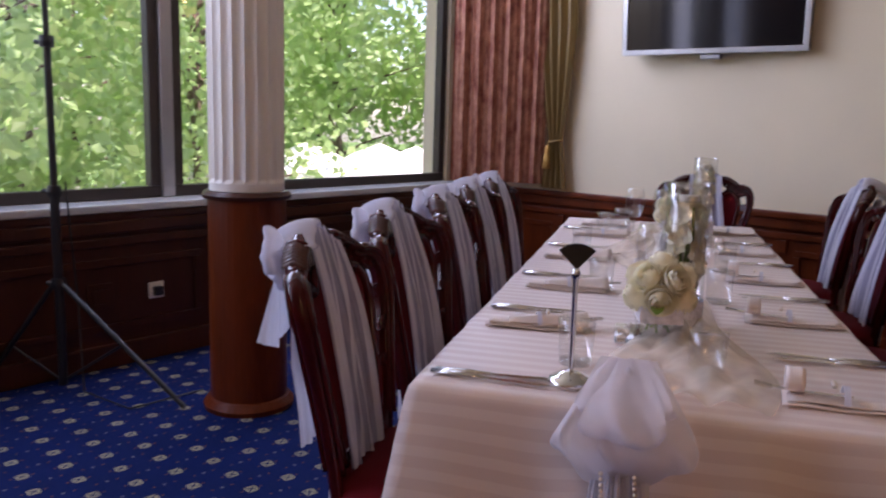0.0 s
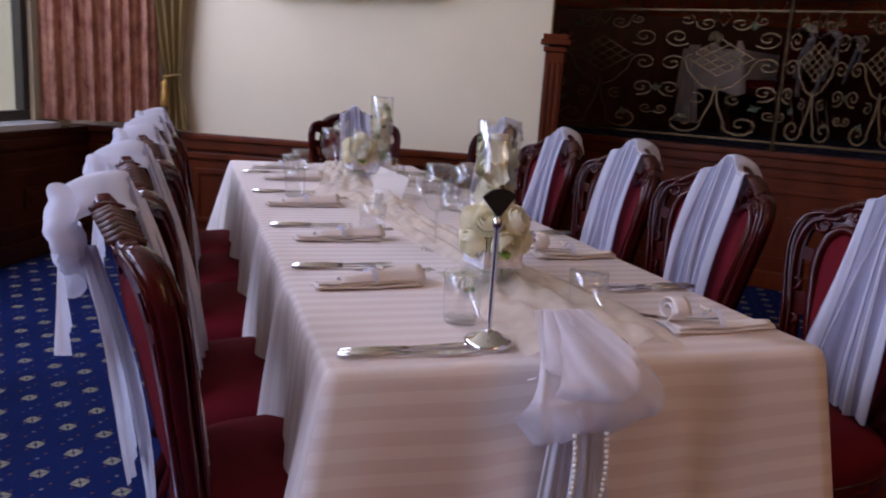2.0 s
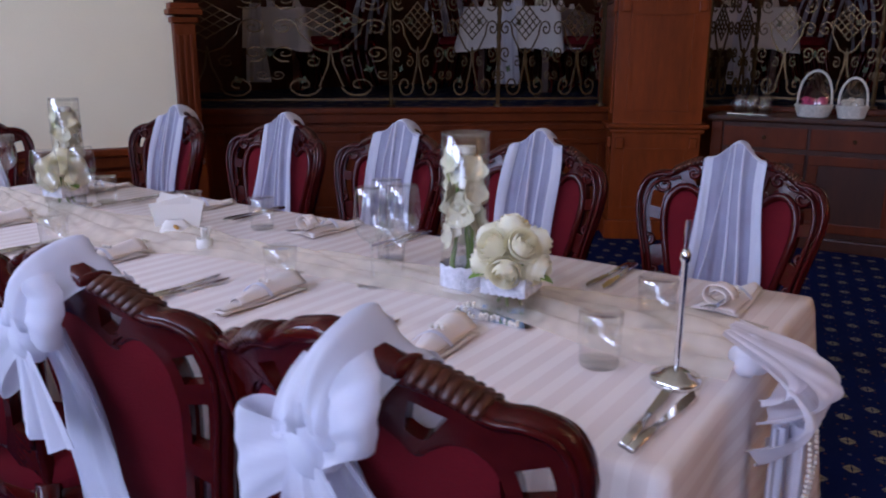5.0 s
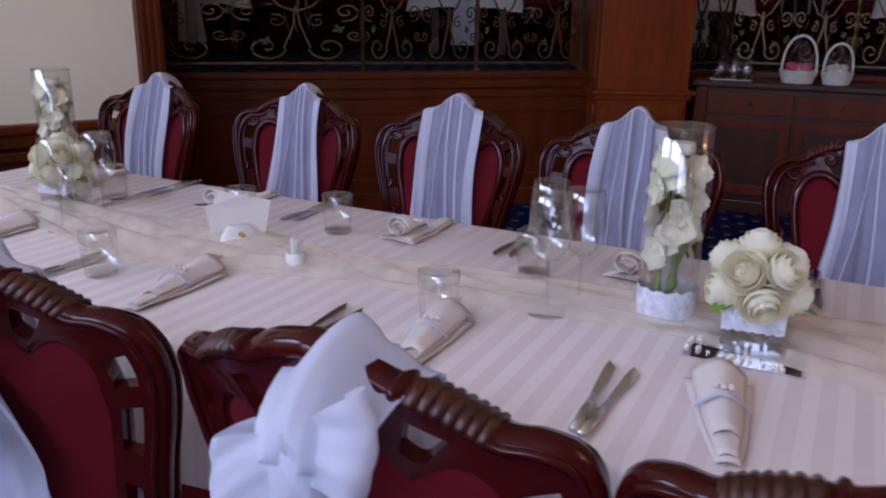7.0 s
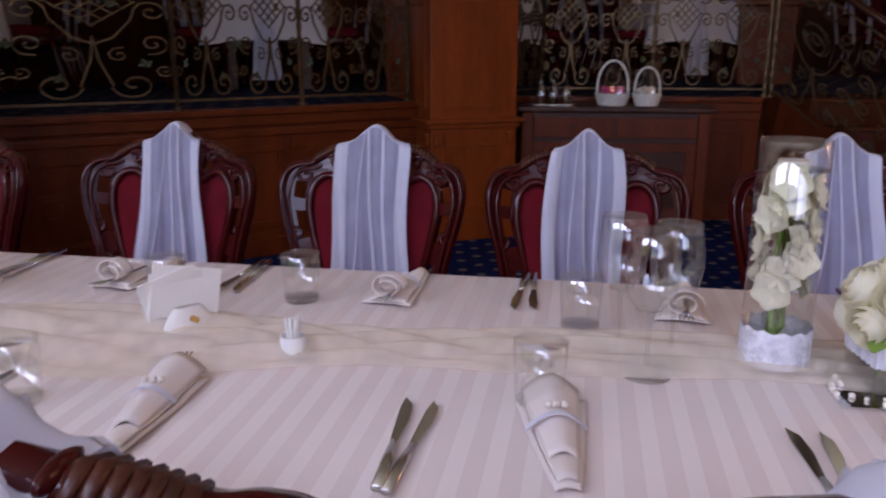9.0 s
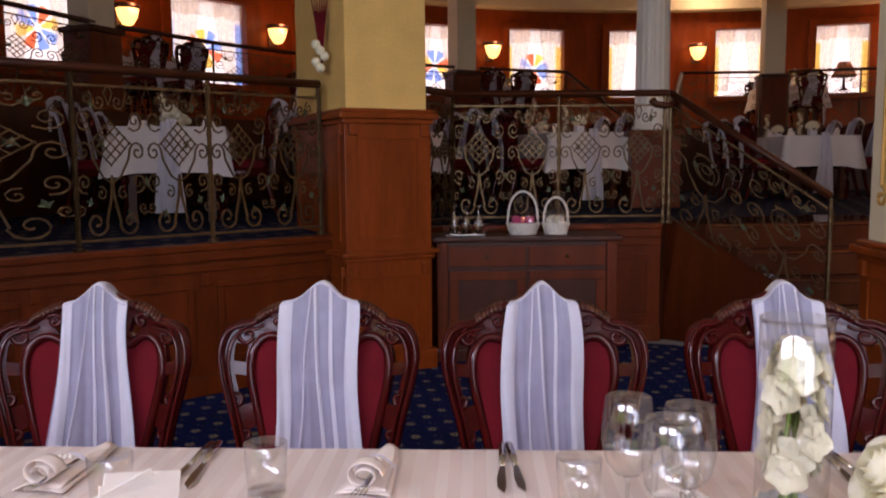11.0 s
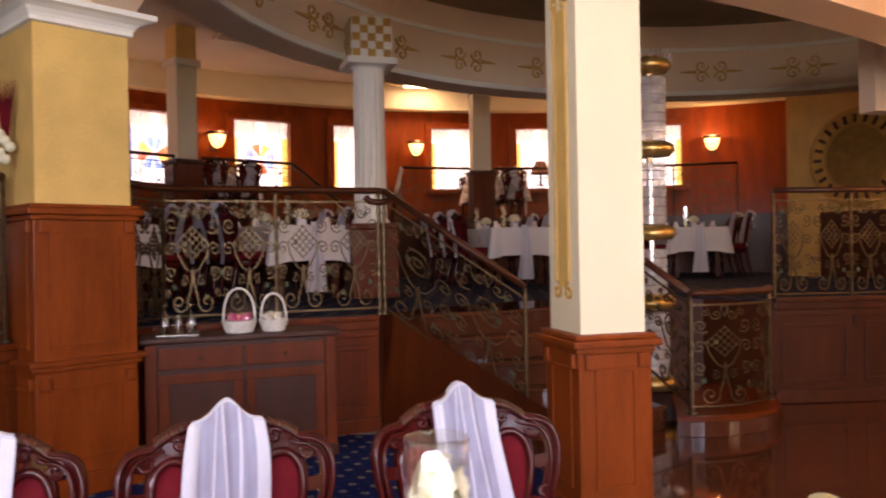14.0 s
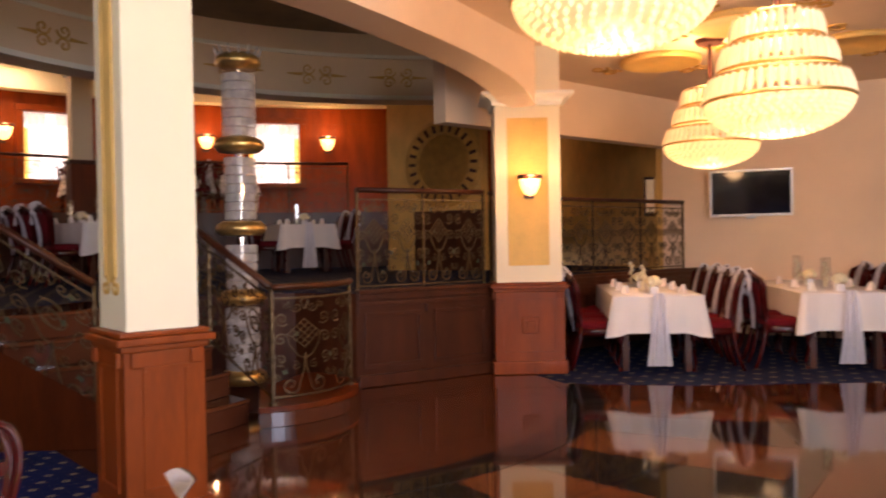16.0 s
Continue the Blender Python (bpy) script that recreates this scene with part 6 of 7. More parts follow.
# ---- sideboard and what stands on it ----
m, L = along(4.01, 1.30, 4.09, 0.10)
sb = thing("sideboard", m, "stained wood sideboard with two drawers and two doors", "sideboard")
D = 0.38
boxpart("body", (0.03, 0.0, 0.08, L - 0.03, D, 0.79), "wood_dark", sb, bevel=0.004)
boxpart("plinth", (0.0, -0.02, 0.0, L, D, 0.079), "wood_dark", sb, bevel=0.008)
boxpart("top", (-0.02, -0.035, 0.791, L + 0.02, D + 0.01, 0.825), "wood_dark", sb, bevel=0.01)
half = L / 2
for i in (0, 1):
    a, b = (0.09, half - 0.01) if i == 0 else (half + 0.01, L - 0.09)
    d = boxpart("drawer", (a, -0.016, 0.63, b, -0.001, 0.76), "wood", sb, bevel=0.004)
    bm = B()
    bmesh.ops.create_icosphere(bm, subdivisions=2, radius=0.012, matrix=Matrix.Translation(((a + b) / 2, -0.026, 0.695)))
    part("knob", bm, "iron", d, "dark metal knob", smooth=True)
    d = boxpart("door", (a, -0.014, 0.12, b, -0.001, 0.60), "wood_dark", sb)
    bm = B()
    for q in ((a, 0.12, b, 0.18), (a, 0.54, b, 0.60), (a, 0.181, a + 0.06, 0.539), (b - 0.06, 0.181, b, 0.539)):
        box(bm, q[0], -0.024, q[1], q[2], -0.0145, q[3], bevel=0.004)
    part("door_frame", bm, "wood", d)
    bm = B()
    kx = b - 0.03 if i == 0 else a + 0.03
    tube(bm, [(kx, -0.03, 0.34), (kx, -0.04, 0.37), (kx, -0.03, 0.40)], 0.005, 6)
    part("handle", bm, "iron", d)
for x in (0.045, L - 0.045):
    bm = B()
    box(bm, x - 0.035, -0.022, 0.08, x + 0.035, -0.0005, 0.785, bevel=0.006)
    pl = part("pilaster", bm, "wood", sb)
    for k in range(3):
        boxpart("flute", (x - 0.022 + 0.017 * k, -0.027, 0.2, x - 0.014 + 0.017 * k, -0.0225, 0.62), "wood", pl)


def basket(x, y, r, h, label, fill):
    root = thing("wicker_basket", pose(x, y, 0.826), label, "basket", "wicker baskets")
    for k in range(6):
        bm = B()
        rr = r * (0.80 + 0.045 * k)
        z = 0.008 + k * 0.013
        tube(bm, [(rr * math.cos(a) * 1.15 + 0.003 * math.cos(16 * a + k * 3.14), rr * math.sin(a) + 0.003 * math.sin(16 * a + k * 3.14), z) for a in [2 * math.pi * i / 40 for i in range(40)]], 0.008, 5, closed=True)
        part("weave", bm, "wicker", root)
    bm = B()
    lathe(bm, [(0.0005, 0.0), (r * 0.8, 0.0), (r * 0.98, 0.075), (r * 0.96, 0.075), (r * 0.78, 0.006), (0.0005, 0.006)], 24, Matrix.Diagonal((1.12, 0.97, 1, 1)))
    part("wall", bm, "wicker", root)
    bm = B()
    tube(bm, [(0, r * 0.95 * math.cos(a), 0.07 + (h - 0.07) * math.sin(a) ** 0.75) for a in [math.pi * i / 20 for i in range(21)]], 0.008, 6)
    part("handle", bm, "wicker", root, smooth=True)
    rnd = random.Random(int(x * 100 + y * 37))
    for k in range(9):
        bm = B()
        a = rnd.uniform(0, 6.28)
        bmesh.ops.create_icosphere(bm, subdivisions=2, radius=0.028, matrix=Matrix.Translation((r * 0.45 * math.cos(a), r * 0.45 * math.sin(a), 0.075 + 0.035 * rnd.random())) @ Matrix.Rotation(a, 4, 'Z') @ Matrix.Diagonal((1.2, 0.8, 0.8, 1)))
        part("sweet", bm, fill, root, smooth=True)
    bm = B()
    sheet(bm, lambda u, v: Vector((r * (0.85 - 0.8 * v ** 1.5) * math.cos(6.2832 * u) * (1 + 0.15 * math.sin(u * 44)) + 0.05 * max(0, v - 0.7), r * (0.85 - 0.8 * v ** 1.5) * math.sin(6.2832 * u) * (1 + 0.15 * math.cos(u * 50)), 0.07 + (h * 0.75) * v)), 40, 8, closed=True)
    part("cellophane", bm, "cello", root, "crinkled clear cellophane")


basket(4.20, 0.72, 0.105, 0.285, "white wicker basket with pink wrapped sweets", "pink_wrap")
basket(4.20, 0.50, 0.085, 0.245, "white wicker basket wrapped in cellophane", "wax")
tray = thing("glass_tray", pose(4.22, 1.10, 0.826), "silver tray with upturned clear glasses", "tray")
boxpart("plate", (-0.13, -0.13, 0, 0.13, 0.13, 0.008), "chrome", tray, bevel=0.003)
for k in range(9):
    gx, gy = -0.08 + 0.08 * (k % 3), -0.08 + 0.08 * (k // 3)
    g = thing("liqueur_glass", pose(4.22 + gx, 1.10 + gy, 0.835), "small clear glass standing on the tray", "glass", "glasses on the tray")
    bm = B()
    lathe(bm, [(0.030, 0.001), (0.033, 0.06), (0.03, 0.10), (0.006, 0.12), (0.004, 0.17), (0.026, 0.178), (0.026, 0.182), (0.0005, 0.182)], 20)
    part("bowl", bm, "glass", g, smooth=True)

# ---- hall: column, lamps, posts ----
hc = thing("hall_column", pose(6.95, -0.72, STAGE), "white fluted column with checkered capital on a wood base", "column", kind="structure")
boxpart("wood_base", (-0.24, -0.24, 0, 0.24, 0.24, 0.70), "wood", hc, bevel=0.01)
boxpart("base_cap", (-0.28, -0.28, 0.701, 0.28, 0.28, 0.76), "wood", hc, bevel=0.015)
bm = B()
rows = []
for z, rr in ((0.761, 0.20), (0.80, 0.19), (0.81, 0.175), (2.36, 0.165), (2.38, 0.18)):
    rows.append([bm.verts.new(((rr - 0.012 * abs(math.cos(9 * a)) ** 0.7 * (0.8 < z < 2.37)) * math.cos(a), (rr - 0.012 * abs(math.cos(9 * a)) ** 0.7 * (0.8 < z < 2.37)) * math.sin(a), z)) for a in [2 * math.pi * i / 90 for i in range(90)]])
for P, Q in zip(rows, rows[1:]):
    for i in range(90):
        bm.faces.new((P[i], P[(i + 1) % 90], Q[(i + 1) % 90], Q[i]))
part("fluted_shaft", bm, "white", hc)
boxpart("abacus", (-0.26, -0.26, 2.381, 0.26, 0.26, 2.45), "white", hc, bevel=0.01)
boxpart("capital", (-0.21, -0.21, 2.451, 0.21, 0.21, 2.86), "white", hc)
for f in range(4):
    o = Matrix.Rotation(f * math.pi / 2, 4, 'Z')
    for i in range(5):
        for j in range(5):
            if (i + j) % 2 == 0:
                bm = B()
                box(bm, -0.2 + 0.08 * i, -0.214, 2.455 + 0.08 * j, -0.12 + 0.08 * i, -0.2102, 2.535 + 0.08 * j, o)
                part("check", bm, "gold_paint", hc)
for a in (66.4, 29.1, -5.5):
    px, py = HALL.x + 8.75 * math.cos(radians(a)), HALL.y + 8.75 * math.sin(radians(a))
    post = thing("terrace_post", pose(px, py, TIER, 0, 0, a), "square cream post on a wood base, carrying the ceiling", "post", kind="structure")
    boxpart("wood_base", (-0.2, -0.2, 0, 0.2, 0.2, 0.80), "wood", post, bevel=0.01)
    boxpart("base_cap", (-0.23, -0.23, 0.801, 0.23, 0.23, 0.86), "wood_dark", post, bevel=0.01)
    boxpart("shaft", (-0.16, -0.16, 0.861, 0.16, 0.16, 2.25), "cream", post, bevel=0.006)
    boxpart("capital", (-0.21, -0.21, 2.251, 0.21, 0.21, 2.35), "white", post, bevel=0.012)
    boxpart("impost", (-0.16, -0.16, 2.351, 0.16, 0.16, 2.84), "ochre", post)


def lamp(p, watts, color=(1.0, 0.62, 0.28), r=0.06):
    d = bpy.data.lights.new("bulb_light", 'POINT')
    d.energy, d.color, d.shadow_soft_size = watts, color, r
    new("bulb_light", d).location = p


def sconce(m, watts, label="brass wall lamp with a glowing glass shade"):
    root = thing("wall_lamp", m, label, "wall lamp", "wall lamps")
    boxpart("back_plate", (-0.05, -0.015, -0.12, 0.05, 0.0, 0.12), "worn_gilt", root, bevel=0.006)
    bm = B()
    tube(bm, [(0, -0.015, -0.05), (0, -0.07, -0.09), (0, -0.11, -0.06)], 0.009, 6)
    part("arm", bm, "worn_gilt", root, smooth=True)
    bm = B()
    lathe(bm, [(0.0005, -0.10), (0.05, -0.08), (0.085, -0.02), (0.105, 0.06), (0.10, 0.06), (0.08, -0.015), (0.0005, -0.06)], 24, Matrix.Translation((0, -0.13, 0)))
    part("shade", bm, "lamp_shade", root, "lit amber glass shade", smooth=True)
    bm = B()
    lathe(bm, [(0.108, 0.061), (0.12, 0.075), (0.115, 0.10), (0.10, 0.105), (0.10, 0.061)], 24, Matrix.Translation((0, -0.13, 0)))
    part("rim", bm, "worn_gilt", root)
    q = m @ Vector((0, -0.28, 0.12))
    lamp(q, watts)


for a in (64.5, 54, 41.1, 30.5, 19.6, -1.4, -20.5, -33.5):
    o = Matrix.Translation((HALL.x + 11.28 * math.cos(radians(a)), HALL.y + 11.28 * math.sin(radians(a)), 3.45)) @ Matrix.Rotation(radians(a) - math.pi / 2, 4, 'Z') @ Matrix.Diagonal((1.5, 1.5, 1.5, 1))
    sconce(o, 5.0 if a < -20 else 1.6)
sconce(pose(3.76, -5.235, 1.83, 0, 0, 47) @ Matrix.Rotation(math.pi, 4, 'Z'), 2.5)


def chandelier(x, y, bottom, w, label):
    root = thing("chandelier", pose(x, y, bottom), label, "chandelier", "crystal chandeliers")
    rnd = random.Random(5)

    def bead(bm, c, r, ph):
        vs = [bm.verts.new(c + Vector(q) * r) for q in ((1, 0, 0), (0, 1, 0), (-1, 0, 0), (0, -1, 0), (0, 0, 1.3), (0, 0, -1.3))]
        for i in range(4):
            bm.faces.new((vs[i], vs[(i + 1) % 4], vs[4])), bm.faces.new((vs[(i + 1) % 4], vs[i], vs[5]))
    R = w / 2
    bm = B()
    lathe(bm, [(0.001, 0.0)] + [(R * math.sin(t) * 0.96, R * 0.48 * (1 - math.cos(t))) for t in [0.2 + 1.25 * i / 9 for i in range(10)]], 40)
    part("bowl", bm, "bead_pale", root, smooth=True)
    bm = B()
    for i in range(11):
        t = 0.12 + 1.36 * i / 10
        n = max(6, int(44 * math.sin(t)))
        for j in range(n):
            a = 2 * math.pi * (j + 0.5 * (i % 2)) / n
            bead(bm, Vector((R * math.sin(t) * math.cos(a), R * math.sin(t) * math.sin(a), R * 0.48 * (1 - math.cos(t)) - 0.012)), 0.021, 0)
    tagged(part("bead_net", bm, "bead", root, "net of lit crystal beads"), kind="stuff")
    for k, (rr, z0, z1) in enumerate(((1.0, 0.46, 0.80), (0.80, 0.90, 1.24), (0.62, 1.32, 1.66))):
        bm = B()
        n = 46 - 8 * k
        for j in range(n):
            a = 2 * math.pi * j / n
            p, q = Vector((R * rr * 1.02 * math.cos(a), R * rr * 1.02 * math.sin(a), R * z0)), Vector((R * rr * 0.92 * math.cos(a), R * rr * 0.92 * math.sin(a), R * z1))
            tube(bm, [p, p.lerp(q, 0.5) * 1.0 + Vector((0, 0, 0.0)), q], [0.016, 0.024, 0.016], 5)
        tagged(part("crystal_rods", bm, "bead_pale", root, "ring of lit crystal rods"), kind="stuff")
        for zz in (z0, z1):
            bm = B()
            rq = R * rr * (1.03 if zz == z0 else 0.93)
            tube(bm, [(rq * math.cos(a), rq * math.sin(a), R * zz) for a in [2 * math.pi * i / 40 for i in range(40)]], 0.012, 6, closed=True)
            part("brass_ring", bm, "gilt", root)
    bm = B()
    tube(bm, [(0, 0, R * 1.6), (0, 0, 3.2 - bottom)], 0.02, 8)
    part("stem", bm, "worn_gilt", root)
    bm = B()
    lathe(bm, [(0.001, 3.15 - bottom), (0.12, 3.16 - bottom), (0.14, 3.199 - bottom)], 20)
    part("ceiling_rose", bm, "worn_gilt", root)
    lamp((x, y, min(3.08, bottom + R * 1.95)), 9, (1.0, 0.66, 0.32), 0.15)
    lamp((x, y, bottom - 0.12), 3.5, (1.0, 0.66, 0.32), 0.15)


chandelier(1.05, -2.79, 2.30, 1.0, "round crystal bead chandelier glowing warm over the dance floor")
chandelier(0.80, -4.10, 1.93, 0.82, "tiered crystal chandelier glowing warm above polished granite")
chandelier(2.50, -6.45, 2.0, 0.86, "tiered crystal chandelier glowing over the side room tables")
for x, y, r in ((3.25, -6.8, 0.42), (2.0, -6.0, 0.40), (1.6, -7.6, 0.42), (0.5, -5.4, 0.4)):
    cv = thing("ceiling_cove", pose(x, y, 3.15), "round ochre painted cove in the ceiling", "cove", kind="structure")
    bm = B()
    lathe(bm, [(r, 0.049), (r, 0.0), (r - 0.03, -0.01), (r - 0.06, 0.03), (0.001, 0.045)], 40)
    part("rim", bm, "ochre", cv, smooth=True)
    for k in range(4):
        bm = B()
        a0 = k * 1.57
        for s in (-1, 1):
            tube(bm, [((r + 0.18 + u) * math.cos(a0) - s * v * math.sin(a0), (r + 0.18 + u) * math.sin(a0) + s * v * math.cos(a0), 0.046) for u, v in spiral(0.1, 0.12, 0.12, 3.0, 1.3)], [0.02 - 0.0007 * i for i in range(19)], 4)
        part("painted_scroll", bm, "gold_paint", cv)

# glowing crystal fountain column beside the stair
ct = thing("crystal_column", pose(4.72, -2.66, 0.141), "tall tiered crystal glass column with gilded rings", "glass column")
for k, (z0, z1, r) in enumerate(((0.12, 0.66, 0.14), (0.80, 1.24, 0.13), (1.38, 1.94, 0.13), (2.08, 2.64, 0.14))):
    for i in range(int((z1 - z0) / 0.075)):
        bm = B()
        z = z0 + 0.075 * i
        lathe(bm, [(r - 0.012, z), (r, z + 0.006), (r, z + 0.066), (r - 0.012, z + 0.072)], 18)
        part("crystal_ring", bm, "crystal", ct)
    bm = B()
    lathe(bm, [(0.03, z0), (0.03, z1)], 10)
    part("core", bm, "chrome", ct)
for z, r in ((0.0, 0.2), (0.67, 0.2), (1.25, 0.21), (1.95, 0.21), (2.65, 0.19)):
    bm = B()
    lathe(bm, [(0.001, z), (r * 0.8, z), (r, z + 0.04), (r * 0.95, z + 0.09), (r * 0.7, z + 0.12), (0.001, z + 0.12)], 24)
    part("gilt_ring", bm, "gilt", ct, "gilded ring", smooth=True)
    if z > 2:
        for j in range(14):
            a = 2 * math.pi * j / 14
            bm = B()
            tube(bm, [(0.17 * math.cos(a), 0.17 * math.sin(a), z + 0.1), (0.2 * math.cos(a), 0.2 * math.sin(a), z + 0.17)], [0.012, 0.005], 5)
            part("crystal_drop", bm, "crystal", ct)
lamp((4.72, -2.66, 1.46 + 0.01), 1.5, (1.0, 0.7, 0.4), 0.05)

# round clock on the yellow wall, over a low wood wainscot
m, L = along(7.0, -7.95, 8.55, -7.45)
structure(boxpart("wainscot", (0, 0.122, STAGE, L * 0.72, 0.145, STAGE + 0.92), "wood_dark", m=m, bevel=0.004), "dark wood wainscot on the yellow wall", "panelling")
ck = thing("wall_disc", m @ pose(0.62, 0.14, 2.50), "large round gilded disc with a dark patterned rim", "wall ornament")
o = Matrix.Rotation(-math.pi / 2, 4, 'X')
bm = B()
lathe(bm, [(0.44, 0.0), (0.66, 0.0), (0.68, 0.03), (0.64, 0.05), (0.46, 0.05), (0.44, 0.02)], 48, o)
lathe(bm, [(0.44, 0.0), (0.44, 0.02)], 48, o)
part("rim", bm, "gold_paint", ck)
bm = B()
lathe(bm, [(0.001, 0.004), (0.439, 0.004), (0.439, 0.012), (0.001, 0.02)], 40, o)
part("face", bm, "black", ck)
for k in range(24):
    a = 2 * math.pi * k / 24
    bm = B()
    box(bm, 0.48, -0.025, 0.051, 0.60, 0.025, 0.06, o @ Matrix.Rotation(a, 4, 'Z'))
    part("marking", bm, "wood_dark", ck)
television(pose(3.55, -9.42, 1.88, 0, 0, 205), 1.02, "flat black television on the ornamented beige wall", 5)
tvl = thing("picture_frame", pose(4.9, -9.28, 1.9, 0, 0, 200), "small framed picture on the yellow wall", "picture")
boxpart("frame", (-0.16, -0.03, -0.28, 0.16, 0.0, 0.28), "wood_dark", tvl, bevel=0.01)
boxpart("print", (-0.12, -0.034, -0.24, 0.12, -0.031, 0.24), "cream", tvl)
dr = thing("doorway", pose(5.6, -9.85, STAGE, 0, 0, -34), "dark wooden doorway in the yellow wall", "door", kind="structure")
boxpart("door_leaf", (-0.45, -0.16, 0, 0.45, -0.121, 2.05), "wood_dark", dr)
boxpart("door_frame", (-0.55, -0.18, 0, -0.451, -0.121, 2.15), "wood_dark", dr)
boxpart("door_frame", (0.451, -0.18, 0, 0.55, -0.121, 2.15), "wood_dark", dr)
for p in ((14.0, -3.3), (11.5, -7.5)):
    cl_ = thing("ceiling_light", pose(*p, 4.70), "lit square ceiling light panel", "ceiling light", "ceiling lights")
    boxpart("frame", (-0.4, -0.4, -0.04, 0.4, 0.4, 0.0), "white", cl_)
    boxpart("diffuser", (-0.35, -0.35, -0.06, 0.35, 0.35, -0.041), "ceiling_glow", cl_)
for p, a in (((11.6, 0.1), 20), ((12.6, -2.2), 0), ((9.6, 2.8), 45)):
    v = thing("ceiling_vent", pose(*p, 4.71, 0, 0, a), "slatted ceiling air vent", "vent", "ceiling vents")
    boxpart("frame", (-0.25, -0.65, -0.03, 0.25, 0.65, 0.0), "white", v)
    for k in range(6):
        boxpart("slat", (-0.2 + 0.068 * k, -0.6, -0.045, -0.16 + 0.068 * k, 0.6, -0.031), "grey_ceiling", v)
# dried flowers on the pillar
df = thing("wall_flowers", pose(3.78, 1.97, 1.9), "dried red and white flower spray on the pillar", "flowers")
for k in range(7):
    bm = B()
    a = -0.5 + 0.16 * k
    tube(bm, [(0, 0, 0), (-0.03 - 0.02 * math.sin(a), 0.05 * math.sin(a), 0.25), (-0.05, 0.12 * math.sin(a), 0.42)], [0.006, 0.008, 0.002], 5)
    part("stalk", bm, "velvet", df)
for k in range(5):
    bm = B()
    bmesh.ops.create_icosphere(bm, subdivisions=2, radius=0.03, matrix=Matrix.Translation((-0.05, 0.03 * math.sin(k * 2.1), -0.02 + 0.035 * k)))
    part("blossom", bm, "orchid", df, smooth=True)


# ---- laid tables in the hall and side room ----
def banquet(x, y, z, turn, length, chairs, label, tall=True, width=0.86, sash_ids=(0, 1, 2)):
    """A table with its cloth, end bow and flowers, with chairs along both sides; x runs along the table."""
    m = pose(x, y, z, 0, 0, turn)
    root = thing("banquet_table", m, label, "table", "banquet tables")
    bm = B()
    per2 = []
    hw = width / 2
    nl, nw = 30, 14
    per2 += [(length * i / nl, -hw) for i in range(nl)] + [(length, -hw + width * i / nw) for i in range(nw)] + [(length - length * i / nl, hw) for i in range(nl)] + [(0, hw - width * i / nw) for i in range(nw)]
    rr = []
    for t in (0, 0.03, 0.5, 1.0):
        row = []
        for j, (px, py) in enumerate(per2):
            w = 0.02 * t * math.sin(j * 1.3) + 0.012 * t
            k = min(math.hypot(px - cx, abs(py) - hw) for cx in (0, length))
            w += 0.05 * t * math.exp(-(k / 0.08) ** 2)
            dx = (px - length / 2) / (length / 2)
            dy = py / hw
            row.append(bm.verts.new((px + (w if dx > 0.99 else -w if dx < -0.99 else 0), py + (w if dy > 0.99 else -w if dy < -0.99 else 0), 0.75 - 0.36 * t - 0.04 * t * math.exp(-(k / 0.1) ** 2))))
        rr.append(row)
    n = len(per2)
    for P, Q in zip(rr, rr[1:]):
        for i in range(n):
            bm.faces.new((P[i], P[(i + 1) % n], Q[(i + 1) % n], Q[i]))
    bm.faces.new(rr[0])
    part("tablecloth", bm, "linen", root, "white cloth", smooth=True)
    for lx in (0.15, length - 0.15):
        for ly in (-0.3, 0.3):
            boxpart("leg", (lx - 0.03, ly - 0.03, 0, lx + 0.03, ly + 0.03, 0.72), "wood_dark", root)
    bm = B()
    sheet(bm, lambda u, v: Vector((-0.05 - 0.03 * math.sin(v * 3) + fold(u, 2, 0.01), (2 * u - 1) * (0.05 + 0.07 * v), 0.78 - 0.70 * v)), 18, 10)
    part("end_bow", bm, "tulle", root, "white tulle bow", smooth=True)
    for k in range(max(1, int(length / 1.0))):
        px = 0.45 + 1.0 * k
        v = thing("cylinder_vase", m @ pose(px, 0.08, 0.751), "tall glass cylinder with white blossoms", "vase", "hall vases")
        bm = B()
        lathe(bm, [(0.0005, 0.0), (0.05, 0.0), (0.05, 0.33), (0.048, 0.331)], 16)
        part("glass_cylinder", bm, "glass", v)
        bm = B()
        for j in range(7):
            bmesh.ops.create_icosphere(bm, subdivisions=1, radius=0.024, matrix=Matrix.Translation((0.016 * math.cos(j * 2.4), 0.016 * math.sin(j * 2.4), 0.05 + 0.036 * j)))
        part("blossoms", bm, "orchid", v)
        f = thing("rose_ball", m @ pose(px - 0.16, 0.0, 0.751), "round bunch of cream roses", "flowers", "hall flowers")
        boxpart("glass_cube", (-0.04, -0.04, 0, 0.04, 0.04, 0.07), "lace", f)
        for j in range(11):
            bm = B()
            a, e = j * 2.4, (j / 11) * 1.5
            bmesh.ops.create_icosphere(bm, subdivisions=2, radius=0.034, matrix=Matrix.Translation((0.055 * math.cos(a) * math.cos(e), 0.055 * math.sin(a) * math.cos(e), 0.10 + 0.05 * math.sin(e))))
            part("rose", bm, "rose", f, smooth=True)
    for k in range(3):
        for sy in (-1, 1):
            if 0.25 + 0.6 * k < length:
                g = thing("napkin", m @ pose(0.25 + 0.6 * k, sy * 0.28, 0.752, 0, 0, 90 * sy), "folded white napkin standing on the cloth", "napkin", "hall napkins")
                bm = B()
                sheet(bm, lambda u, v: Vector((0.05 * (2 * u - 1) * (1 - 0.6 * v), 0.03 * (1 - v) * math.cos(6 * u), 0.001 + 0.09 * v)), 8, 3)
                part("folds", bm, "napkin", g)
